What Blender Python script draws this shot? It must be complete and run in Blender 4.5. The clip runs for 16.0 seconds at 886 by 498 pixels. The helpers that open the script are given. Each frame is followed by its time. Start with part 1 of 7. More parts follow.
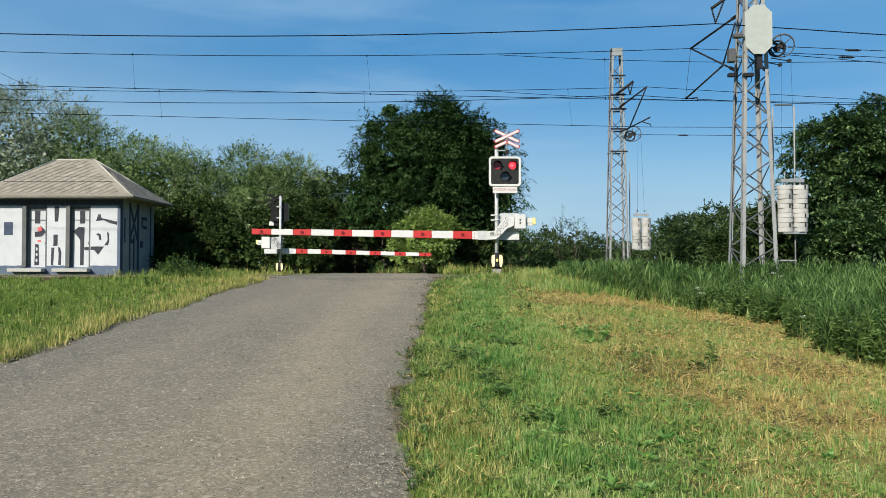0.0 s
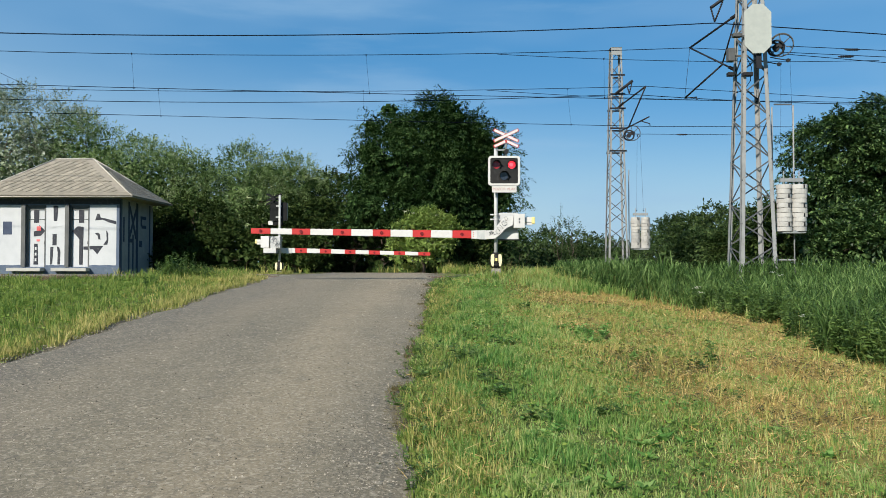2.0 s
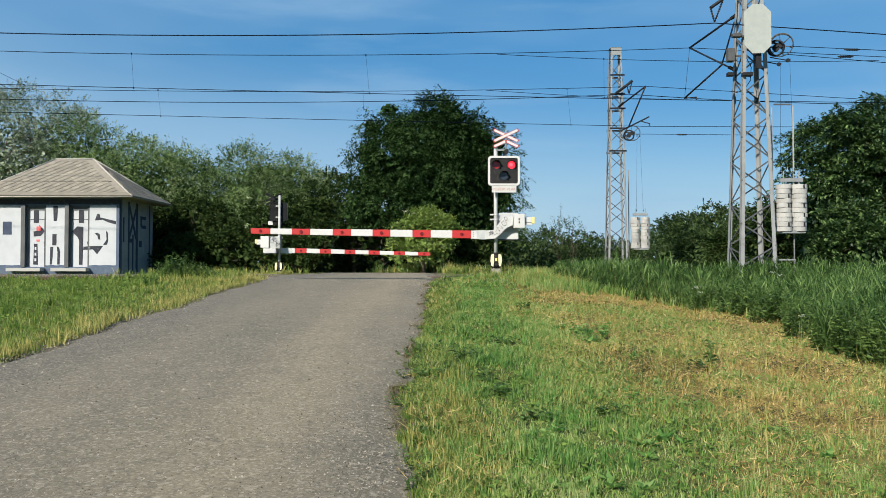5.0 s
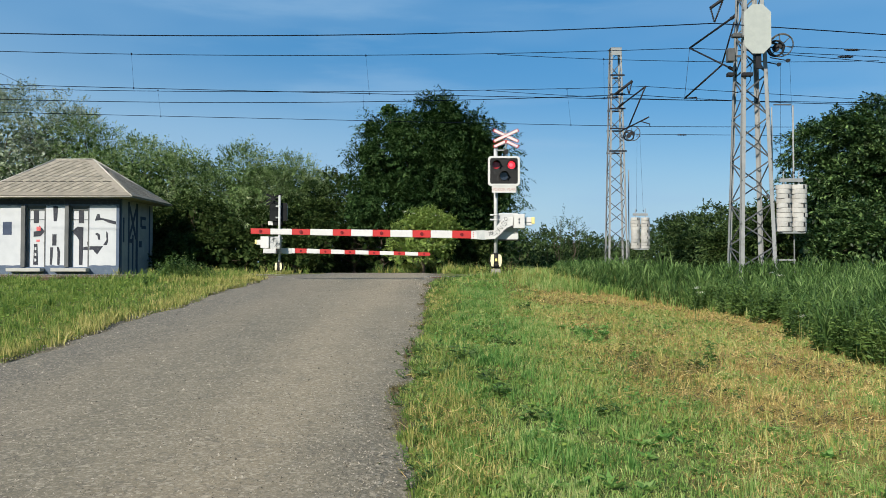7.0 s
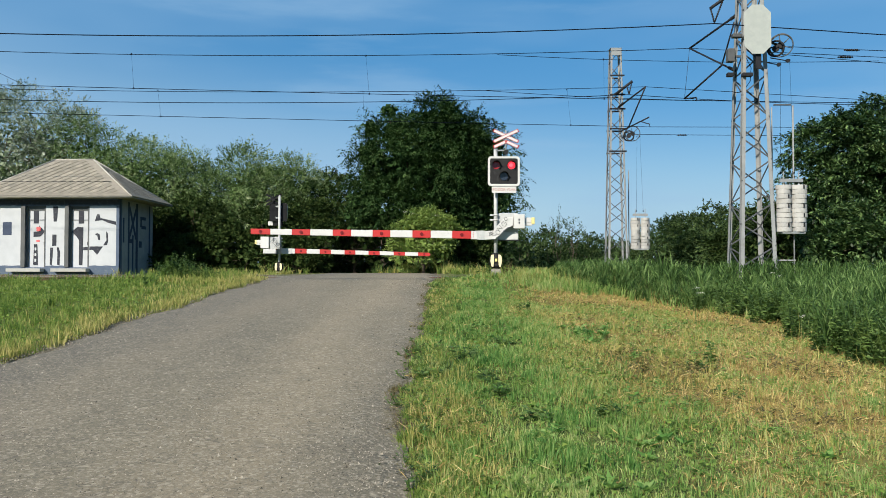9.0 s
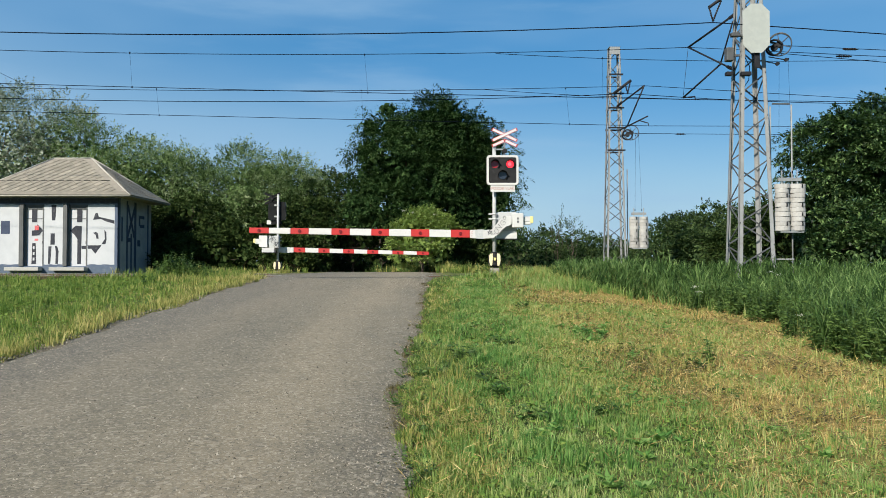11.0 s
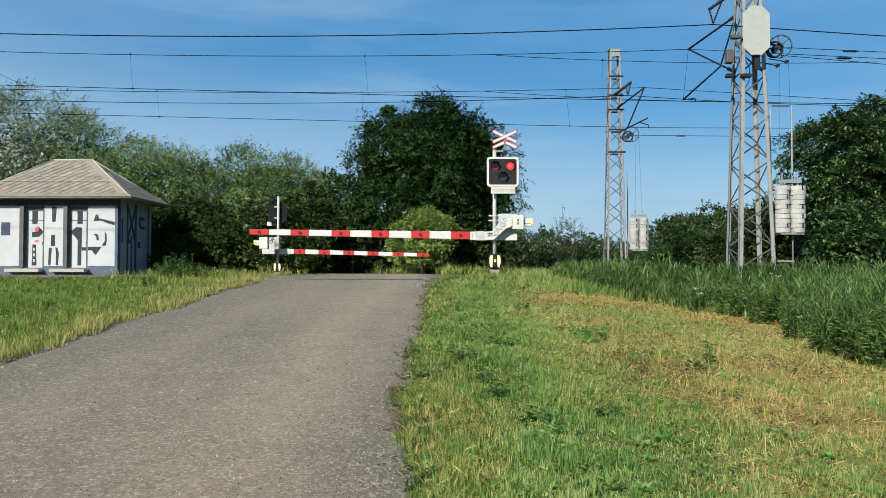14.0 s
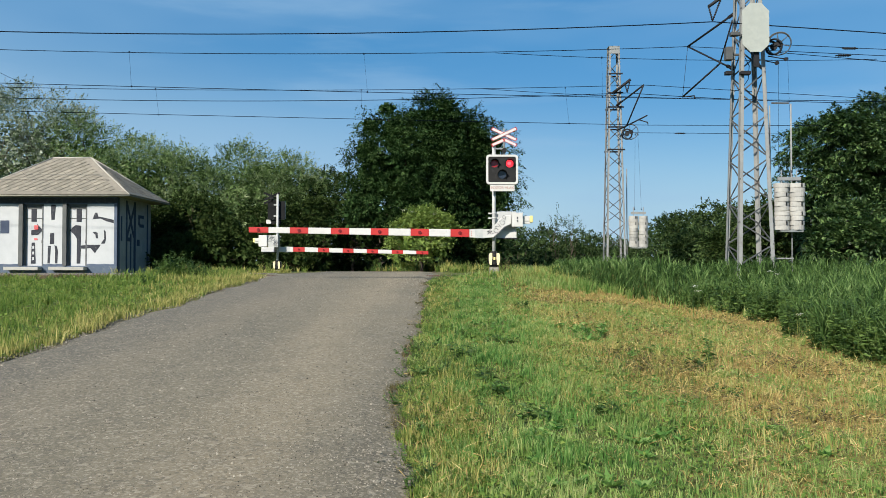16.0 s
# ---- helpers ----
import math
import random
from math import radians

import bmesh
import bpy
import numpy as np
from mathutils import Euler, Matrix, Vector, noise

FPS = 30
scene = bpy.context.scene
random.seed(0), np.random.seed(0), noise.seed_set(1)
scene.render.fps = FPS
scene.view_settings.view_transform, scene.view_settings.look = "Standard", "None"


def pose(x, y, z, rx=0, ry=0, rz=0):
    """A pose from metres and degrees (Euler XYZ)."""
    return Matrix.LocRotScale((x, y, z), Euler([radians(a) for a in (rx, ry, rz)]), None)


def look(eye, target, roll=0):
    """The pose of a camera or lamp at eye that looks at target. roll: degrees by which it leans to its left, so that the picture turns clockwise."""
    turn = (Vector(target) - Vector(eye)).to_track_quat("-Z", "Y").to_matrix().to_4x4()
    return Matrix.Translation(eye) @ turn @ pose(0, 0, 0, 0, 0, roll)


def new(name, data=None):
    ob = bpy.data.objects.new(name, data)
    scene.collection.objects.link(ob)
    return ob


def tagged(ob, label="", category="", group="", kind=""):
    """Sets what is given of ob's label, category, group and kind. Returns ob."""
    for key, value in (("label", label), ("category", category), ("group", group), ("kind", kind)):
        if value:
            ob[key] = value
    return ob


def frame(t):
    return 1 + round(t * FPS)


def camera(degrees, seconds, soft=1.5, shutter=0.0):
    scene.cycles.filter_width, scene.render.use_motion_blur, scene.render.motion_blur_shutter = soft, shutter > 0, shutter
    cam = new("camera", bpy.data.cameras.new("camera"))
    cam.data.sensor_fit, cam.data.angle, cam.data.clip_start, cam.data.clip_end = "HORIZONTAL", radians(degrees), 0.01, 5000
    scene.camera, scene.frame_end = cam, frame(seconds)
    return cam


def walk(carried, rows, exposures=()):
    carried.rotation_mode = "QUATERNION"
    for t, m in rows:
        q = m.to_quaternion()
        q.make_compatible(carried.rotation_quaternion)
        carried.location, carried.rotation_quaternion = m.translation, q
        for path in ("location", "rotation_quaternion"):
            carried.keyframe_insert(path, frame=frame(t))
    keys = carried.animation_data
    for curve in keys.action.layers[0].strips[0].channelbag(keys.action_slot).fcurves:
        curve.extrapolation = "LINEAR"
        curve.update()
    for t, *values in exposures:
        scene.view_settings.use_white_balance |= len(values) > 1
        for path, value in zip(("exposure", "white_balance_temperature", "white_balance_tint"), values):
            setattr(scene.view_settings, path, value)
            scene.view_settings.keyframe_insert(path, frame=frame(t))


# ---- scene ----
# ---- camera: hand-held, almost still ----
cam = camera(60.0, 16.0, soft=0.8)
EYE = (0.0, 0.0, 1.5)
SWAY = [  # seconds, turn to the left, tilt up, roll in degrees
    (0.0, 0.083, 0.081, -0.040), (0.5, 0.045, 0.057, -0.015), (1.0, -0.043, 0.030, -0.022), (1.5, 0.015, 0.030, -0.020),
    (2.0, 0.026, 0.035, -0.032), (2.5, -0.006, 0.007, -0.010), (3.0, -0.040, 0.005, -0.008), (3.5, 0.004, 0.005, -0.005),
    (4.0, 0.016, 0.017, -0.032), (6.5, 0.013, 0.047, -0.017), (7.0, 0.014, 0.053, -0.025), (7.5, 0.016, 0.065, -0.015),
    (8.0, -0.057, -0.060, -0.002), (8.5, 0.018, 0.005, -0.008), (9.0, 0.012, 0.071, -0.022), (11.5, -0.098, -0.020, -0.030),
    (12.0, -0.041, -0.003, -0.012), (12.5, 0.023, 0.005, -0.004), (13.0, -0.026, 0.007, -0.006), (13.5, -0.032, 0.084, -0.050),
    (14.0, -0.074, 0.114, -0.064), (14.5, -0.004, 0.068, -0.020), (15.0, 0.026, 0.060, -0.034), (15.5, -0.137, 0.050, -0.051),
    (16.0, -0.120, -0.057, -0.005)]
walk(cam, [(t, pose(*EYE, 91.308 + up, 0, turn) @ pose(0, 0, 0, 0, 0, -roll)) for t, turn, up, roll in SWAY],
     exposures=[(0.0, 0.68), (16.0, 0.68)])

# ---- world and sun ----
SUN_EL, SUN_AZ = 33.0, 212.0     # elevation; azimuth of the sun, degrees from +Y clockwise
world = bpy.data.worlds.new("sky")
scene.world = world
world.use_nodes = True
wn, wl = world.node_tree.nodes, world.node_tree.links
sky = wn.new("ShaderNodeTexSky")
sky.sky_type, sky.sun_disc = "NISHITA", False
sky.sun_elevation, sky.sun_rotation = radians(SUN_EL), radians(SUN_AZ)
sky.air_density, sky.dust_density, sky.ozone_density = 1.0, 0.1, 1.0
wco = wn.new("ShaderNodeTexCoord")


def sky_mix(fac, a, b):
    m = wn.new("ShaderNodeMix")
    m.data_type = "RGBA"
    for key, v in (("Factor", fac), ("A", a), ("B", b)):
        if isinstance(v, (tuple, float)):
            m.inputs[key].default_value = (*v, 1) if isinstance(v, tuple) else v
        else:
            wl.new(v, m.inputs[key])
    return m.outputs["Result"]


def sky_range(value, lo, hi, a, b):
    r = wn.new("ShaderNodeMapRange")
    r.interpolation_type = "SMOOTHSTEP"
    for k, v in (("From Min", lo), ("From Max", hi), ("To Min", a), ("To Max", b)):
        r.inputs[k].default_value = v
    wl.new(value, r.inputs["Value"])
    return r.outputs["Result"]


def sky_noise(scale, stretch, at, tilt, detail):
    mp = wn.new("ShaderNodeMapping")
    mp.inputs["Scale"].default_value, mp.inputs["Location"].default_value, mp.inputs["Rotation"].default_value = stretch, at, (0.0, radians(tilt), 0.0)
    t = wn.new("ShaderNodeTexNoise")
    t.inputs["Scale"].default_value, t.inputs["Detail"].default_value = scale, detail
    wl.new(wco.outputs["Generated"], mp.inputs["Vector"])
    wl.new(mp.outputs["Vector"], t.inputs["Vector"])
    return t.outputs["Fac"]


whsv = wn.new("ShaderNodeHueSaturation")
whsv.inputs["Saturation"].default_value = 1.45
wl.new(sky.outputs["Color"], whsv.inputs["Color"])
air = sky_mix(0.5, whsv.outputs["Color"], (0.95, 3.6, 7.2))       # clear, evenly blue summer air
wsep = wn.new("ShaderNodeSeparateXYZ")
wl.new(wco.outputs["Generated"], wsep.inputs[0])
lean = wn.new("ShaderNodeMath")        # the haze stands a little higher on the left
lean.operation = "MULTIPLY_ADD"
lean.inputs[1].default_value = 0.13
wl.new(wsep.outputs["X"], lean.inputs[0])
wl.new(wsep.outputs["Z"], lean.inputs[2])
air = sky_mix(sky_range(lean.outputs[0], 0.0, 0.265, 0.88, 0.0), air, (4.5, 6.5, 8.1))   # haze over the horizon
# thin high cirrus: broad veils and finer streaks
air = sky_mix(sky_range(sky_noise(1.9, (1.2, 1.2, 4.2), (0.9, 0.4, 0.35), 14, 3.0), 0.42, 0.66, 0.0, 0.30), air, (3.0, 5.2, 7.8))
air = sky_mix(sky_range(sky_noise(3.4, (1.0, 1.0, 6.0), (0.2, 0.7, 0.1), 20, 7.0), 0.48, 0.70, 0.0, 0.34), air, (3.6, 5.7, 8.0))
wl.new(air, wn["Background"].inputs["Color"])
wn["Background"].inputs["Strength"].default_value = 0.060

sun = new("sun", bpy.data.lights.new("sun", "SUN"))
sun.data.energy, sun.data.angle, sun.data.color = 5.0, radians(1.0), (1.0, 0.93, 0.80)
_d = Vector((math.sin(radians(SUN_AZ)) * math.cos(radians(SUN_EL)), math.cos(radians(SUN_AZ)) * math.cos(radians(SUN_EL)), math.sin(radians(SUN_EL))))
sun.matrix_world = look(_d * 50, (0, 0, 0))


# ---- materials ----
def nodes_of(name):
    m = bpy.data.materials.new(name)
    m.use_nodes = True
    return m, m.node_tree.nodes, m.node_tree.links, m.node_tree.nodes["Principled BSDF"]


def noise_at(n, l, scale, detail=4.0, stretch=(1, 1, 1), rough=0.55):
    geo = n.new("ShaderNodeNewGeometry")
    mp = n.new("ShaderNodeMapping")
    mp.inputs["Scale"].default_value = stretch
    t = n.new("ShaderNodeTexNoise")
    t.inputs["Scale"].default_value, t.inputs["Detail"].default_value, t.inputs["Roughness"].default_value = scale, detail, rough
    l.new(geo.outputs["Position"], mp.inputs["Vector"])
    l.new(mp.outputs["Vector"], t.inputs["Vector"])
    return t.outputs["Fac"]


def ramped(n, l, value, lo, hi, a=0.0, b=1.0):
    r = n.new("ShaderNodeMapRange")
    for k, v in (("From Min", lo), ("From Max", hi), ("To Min", a), ("To Max", b)):
        r.inputs[k].default_value = v
    l.new(value, r.inputs["Value"])
    return r.outputs["Result"]


def mixed(n, l, fac, a, b):
    m = n.new("ShaderNodeMix")
    m.data_type = "RGBA"
    for key, v in (("A", a), ("B", b)):
        if isinstance(v, tuple):
            m.inputs[key].default_value = (*v, 1)
        else:
            l.new(v, m.inputs[key])
    if isinstance(fac, float):
        m.inputs["Factor"].default_value = fac
    else:
        l.new(fac, m.inputs["Factor"])
    return m.outputs["Result"]


def bumped(n, l, bs, height, strength, dist=0.01):
    b = n.new("ShaderNodeBump")
    b.inputs["Strength"].default_value, b.inputs["Distance"].default_value = strength, dist
    l.new(height, b.inputs["Height"])
    l.new(b.outputs["Normal"], bs.inputs["Normal"])


def surface(name, c1, c2, dirt=None, scale=3.0, grain=60.0, rough=0.6, metal=0.0, bump=0.25, dirt_at=(0.55, 0.75), stretch=(1, 1, 1), per_piece=0.0, spec=0.5):
    """Painted, metal or mineral surface: two tones at two scales, dirt patches, fine relief."""
    m, n, l, bs = nodes_of(name)
    fine = noise_at(n, l, grain, 3.0)
    big = noise_at(n, l, scale, 5.0, stretch)
    c = mixed(n, l, ramped(n, l, big, 0.3, 0.7), c1, c2)
    c = mixed(n, l, ramped(n, l, fine, 0.35, 0.75, 0.0, 0.35), c, tuple(v * 0.7 for v in c1))
    if dirt:
        d = noise_at(n, l, scale * 2.3, 6.0, stretch, 0.65)
        c = mixed(n, l, ramped(n, l, d, dirt_at[0], dirt_at[1], 0.0, 0.8), c, dirt)
    if per_piece:
        info = n.new("ShaderNodeObjectInfo")
        c = mixed(n, l, ramped(n, l, info.outputs["Random"], 0.0, 1.0, 0.0, per_piece), c, tuple(v * 0.45 for v in c2))
    l.new(c, bs.inputs["Base Color"])
    l.new(ramped(n, l, big, 0.2, 0.8, max(0.05, rough - 0.1), min(1.0, rough + 0.12)), bs.inputs["Roughness"])
    bs.inputs["Metallic"].default_value = metal
    bs.inputs["Specular IOR Level"].default_value = spec
    bumped(n, l, bs, fine, bump, 0.004)
    return m


def foliage(name, tones, through_tone, patch=0.8, rough=0.55, glow=0.35, spec=0.35, vary=0.42):
    """Leaves or blades: a tone for each piece, larger patches, light that shines through."""
    m, n, l, bs = nodes_of(name)
    geo = n.new("ShaderNodeNewGeometry")
    ramp = n.new("ShaderNodeValToRGB")
    while len(ramp.color_ramp.elements) < len(tones):
        ramp.color_ramp.elements.new(0.5)
    for i, c in enumerate(tones):
        ramp.color_ramp.elements[i].position = i / max(1, len(tones) - 1)
        ramp.color_ramp.elements[i].color = (*c, 1)
    add = n.new("ShaderNodeMath")
    add.operation = "ADD"
    l.new(ramped(n, l, geo.outputs["Random Per Island"], 0, 1, -vary, vary), add.inputs[0])
    both = n.new("ShaderNodeMath")        # wide patches, and single clumps within them whose contrast adds shading to crowns
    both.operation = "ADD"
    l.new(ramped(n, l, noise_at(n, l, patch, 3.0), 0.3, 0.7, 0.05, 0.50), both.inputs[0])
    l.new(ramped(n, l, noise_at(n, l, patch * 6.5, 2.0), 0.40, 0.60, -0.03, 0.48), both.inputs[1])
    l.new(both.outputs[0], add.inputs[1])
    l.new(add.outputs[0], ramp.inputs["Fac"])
    l.new(ramp.outputs["Color"], bs.inputs["Base Color"])
    bs.inputs["Roughness"].default_value = rough
    bs.inputs["Specular IOR Level"].default_value = spec
    tr = n.new("ShaderNodeBsdfTranslucent")
    l.new(mixed(n, l, 0.5, ramp.outputs["Color"], through_tone), tr.inputs["Color"])
    mx = n.new("ShaderNodeMixShader")
    mx.inputs[0].default_value = glow
    l.new(bs.outputs[0], mx.inputs[1])
    l.new(tr.outputs[0], mx.inputs[2])
    l.new(mx.outputs[0], n["Material Output"].inputs["Surface"])
    return m


WHITE = surface("white_paint", (0.515, 0.515, 0.507), (0.450, 0.450, 0.442), (0.33, 0.315, 0.29), 4.0, 90, 0.45, dirt_at=(0.6, 0.85))
RED = surface("red_paint", (0.41, 0.024, 0.024), (0.33, 0.021, 0.021), (0.24, 0.04, 0.035), 4.0, 90, 0.5, dirt_at=(0.58, 0.85), spec=0.3)
REFLECTOR = surface("red_reflector", (0.16, 0.01, 0.015), (0.11, 0.01, 0.01), None, 9.0, 120, 0.25)
BLACK = surface("black_plastic", (0.010, 0.010, 0.011), (0.018, 0.018, 0.019), (0.03, 0.03, 0.03), 5.0, 120, 0.6, spec=0.2)
REAR = surface("matt_black_paint", (0.009, 0.010, 0.011), (0.016, 0.017, 0.018), None, 6.0, 90, 0.8, spec=0.1)
WRAP = surface("grey_tape", (0.36, 0.38, 0.38), (0.45, 0.46, 0.46), (0.25, 0.25, 0.25), 14.0, 120, 0.35)
YELLOW = surface("yellow_paint", (0.66, 0.58, 0.20), (0.60, 0.53, 0.24), (0.3, 0.25, 0.15), 6.0, 90, 0.5)
CREAM = surface("cream_paint", (0.66, 0.58, 0.38), (0.58, 0.50, 0.32), (0.35, 0.3, 0.2), 6.0, 90, 0.55)
GALV = surface("galvanised_steel", (0.288, 0.302, 0.302), (0.230, 0.245, 0.252), (0.20, 0.19, 0.17), 5.0, 120, 0.5, 0.35)
MAST = surface("mast_steel", (0.265, 0.274, 0.276), (0.195, 0.204, 0.208), (0.14, 0.13, 0.12), 3.0, 90, 0.65, 0.05, spec=0.35)
DARK_STEEL = surface("dark_steel", (0.012, 0.014, 0.018), (0.020, 0.021, 0.025), (0.05, 0.04, 0.038), 5.0, 120, 0.6, 0.1, spec=0.2)
BRACE = surface("brace_steel", (0.085, 0.092, 0.098), (0.060, 0.066, 0.072), (0.09, 0.07, 0.06), 3.0, 90, 0.65, 0.1, spec=0.25)
WIRE = surface("wire_metal", (0.004, 0.007, 0.013), (0.007, 0.010, 0.016), None, 2.0, 60, 0.9, 0.0, spec=0.0)
PLATE = surface("grey_plate", (0.33, 0.355, 0.335), (0.28, 0.305, 0.29), (0.38, 0.40, 0.38), 2.5, 60, 0.55, dirt_at=(0.45, 0.9))
CONCRETE = surface("pale_concrete", (0.400, 0.398, 0.384), (0.325, 0.322, 0.310), (0.26, 0.25, 0.22), 5.0, 70, 0.85, bump=0.5, per_piece=0.25)
CERAMIC = surface("dark_ceramic", (0.012, 0.011, 0.012), (0.02, 0.018, 0.018), None, 9.0, 90, 0.45, spec=0.2)
LENS_DARK = surface("unlit_red_lens", (0.30, 0.018, 0.022), (0.22, 0.014, 0.018), None, 30.0, 200, 0.2)
LENS_BLUE = surface("unlit_clear_lens", (0.03, 0.04, 0.06), (0.015, 0.02, 0.03), None, 30.0, 200, 0.12)
INK = surface("dark_ink", (0.045, 0.05, 0.065), (0.06, 0.065, 0.08), None, 12.0, 90, 0.6, spec=0.15)
SIGN_INK = surface("red_ink", (0.40, 0.26, 0.24), (0.34, 0.25, 0.23), None, 12.0, 90, 0.5)
WALL_BLUE = surface("blue_grey_render", (0.095, 0.125, 0.18), (0.07, 0.09, 0.135), (0.15, 0.165, 0.19), 2.0, 45, 0.85, bump=0.6, spec=0.15)
WALL_SIDE = surface("grey_blue_side_render", (0.30, 0.315, 0.32), (0.24, 0.255, 0.265), (0.34, 0.345, 0.34), 2.0, 45, 0.85, bump=0.6)
POLE = surface("pole_paint", (0.42, 0.43, 0.43), (0.36, 0.37, 0.37), (0.26, 0.26, 0.25), 4.0, 90, 0.5, dirt_at=(0.55, 0.85))
WALL_WHITE = surface("white_wall_paint", (0.440, 0.458, 0.485), (0.385, 0.402, 0.430), (0.32, 0.34, 0.37), 2.2, 45, 0.8, bump=0.5, dirt_at=(0.6, 0.9))
WALL_GREY = surface("grey_pilaster", (0.115, 0.120, 0.122), (0.080, 0.085, 0.088), (0.11, 0.11, 0.11), 2.0, 45, 0.85, bump=0.6, spec=0.15)
MURAL_DARK = surface("dark_mural_paint", (0.030, 0.033, 0.043), (0.045, 0.048, 0.060), (0.14, 0.14, 0.15), 4.0, 45, 0.8, spec=0.15)
MURAL_BLUE = surface("blue_mural_paint", (0.044, 0.059, 0.098), (0.062, 0.078, 0.120), None, 4.0, 45, 0.8, spec=0.15)
PLINTH = surface("plinth_paint", (0.105, 0.135, 0.185), (0.075, 0.100, 0.145), (0.20, 0.21, 0.23), 3.0, 45, 0.8, bump=0.5, spec=0.15)
MURAL_RED = surface("red_mural_paint", (0.55, 0.05, 0.06), (0.6, 0.2, 0.2), None, 9.0, 45, 0.8)
SHINGLE = surface("fibre_cement_shingle", (0.287, 0.257, 0.204), (0.217, 0.196, 0.157), (0.15, 0.14, 0.115), 1.6, 40, 0.9, bump=0.6, dirt_at=(0.45, 0.75), per_piece=0.45)
RIDGE = surface("pale_ridge_cap", (0.42, 0.40, 0.35), (0.33, 0.31, 0.27), (0.20, 0.19, 0.16), 4.0, 50, 0.85, bump=0.5)
ROOF_EDGE = surface("roof_edge_board", (0.25, 0.225, 0.185), (0.19, 0.17, 0.14), (0.14, 0.13, 0.12), 3.0, 60, 0.85)
RAIL_STEEL = surface("rusty_rail", (0.11, 0.065, 0.045), (0.08, 0.05, 0.04), (0.05, 0.04, 0.035), 3.0, 90, 0.7, 0.3)
RAIL_HEAD = surface("polished_rail_head", (0.45, 0.45, 0.45), (0.35, 0.34, 0.33), None, 3.0, 90, 0.3, 0.9)
SLEEPER = surface("sleeper_concrete", (0.30, 0.28, 0.25), (0.22, 0.20, 0.18), (0.12, 0.09, 0.07), 3.0, 60, 0.9)
BALLAST = surface("ballast_stone", (0.20, 0.17, 0.15), (0.12, 0.10, 0.09), (0.28, 0.25, 0.22), 14.0, 60, 0.95, bump=1.0)
BARK = surface("tree_bark", (0.10, 0.075, 0.055), (0.06, 0.045, 0.035), (0.14, 0.12, 0.09), 5.0, 40, 0.9, bump=0.9, stretch=(1, 1, 0.2))


def lamp_glow():
    m, n, l, bs = nodes_of("lit_red_lens")
    bs.inputs["Base Color"].default_value = (0.5, 0.01, 0.015, 1)
    dots = noise_at(n, l, 160.0, 2.0)
    l.new(mixed(n, l, ramped(n, l, dots, 0.4, 0.65), (1.0, 0.02, 0.035), (1.0, 0.06, 0.09)), bs.inputs["Emission Color"])
    bs.inputs["Emission Strength"].default_value = 1.0
    return m


def lamp_core():
    m, n, l, bs = nodes_of("lit_lamp_core")
    bs.inputs["Base Color"].default_value = (0.6, 0.1, 0.1, 1)
    bs.inputs["Emission Color"].default_value = (1.0, 0.13, 0.17, 1)
    bs.inputs["Emission Strength"].default_value = 1.0
    return m


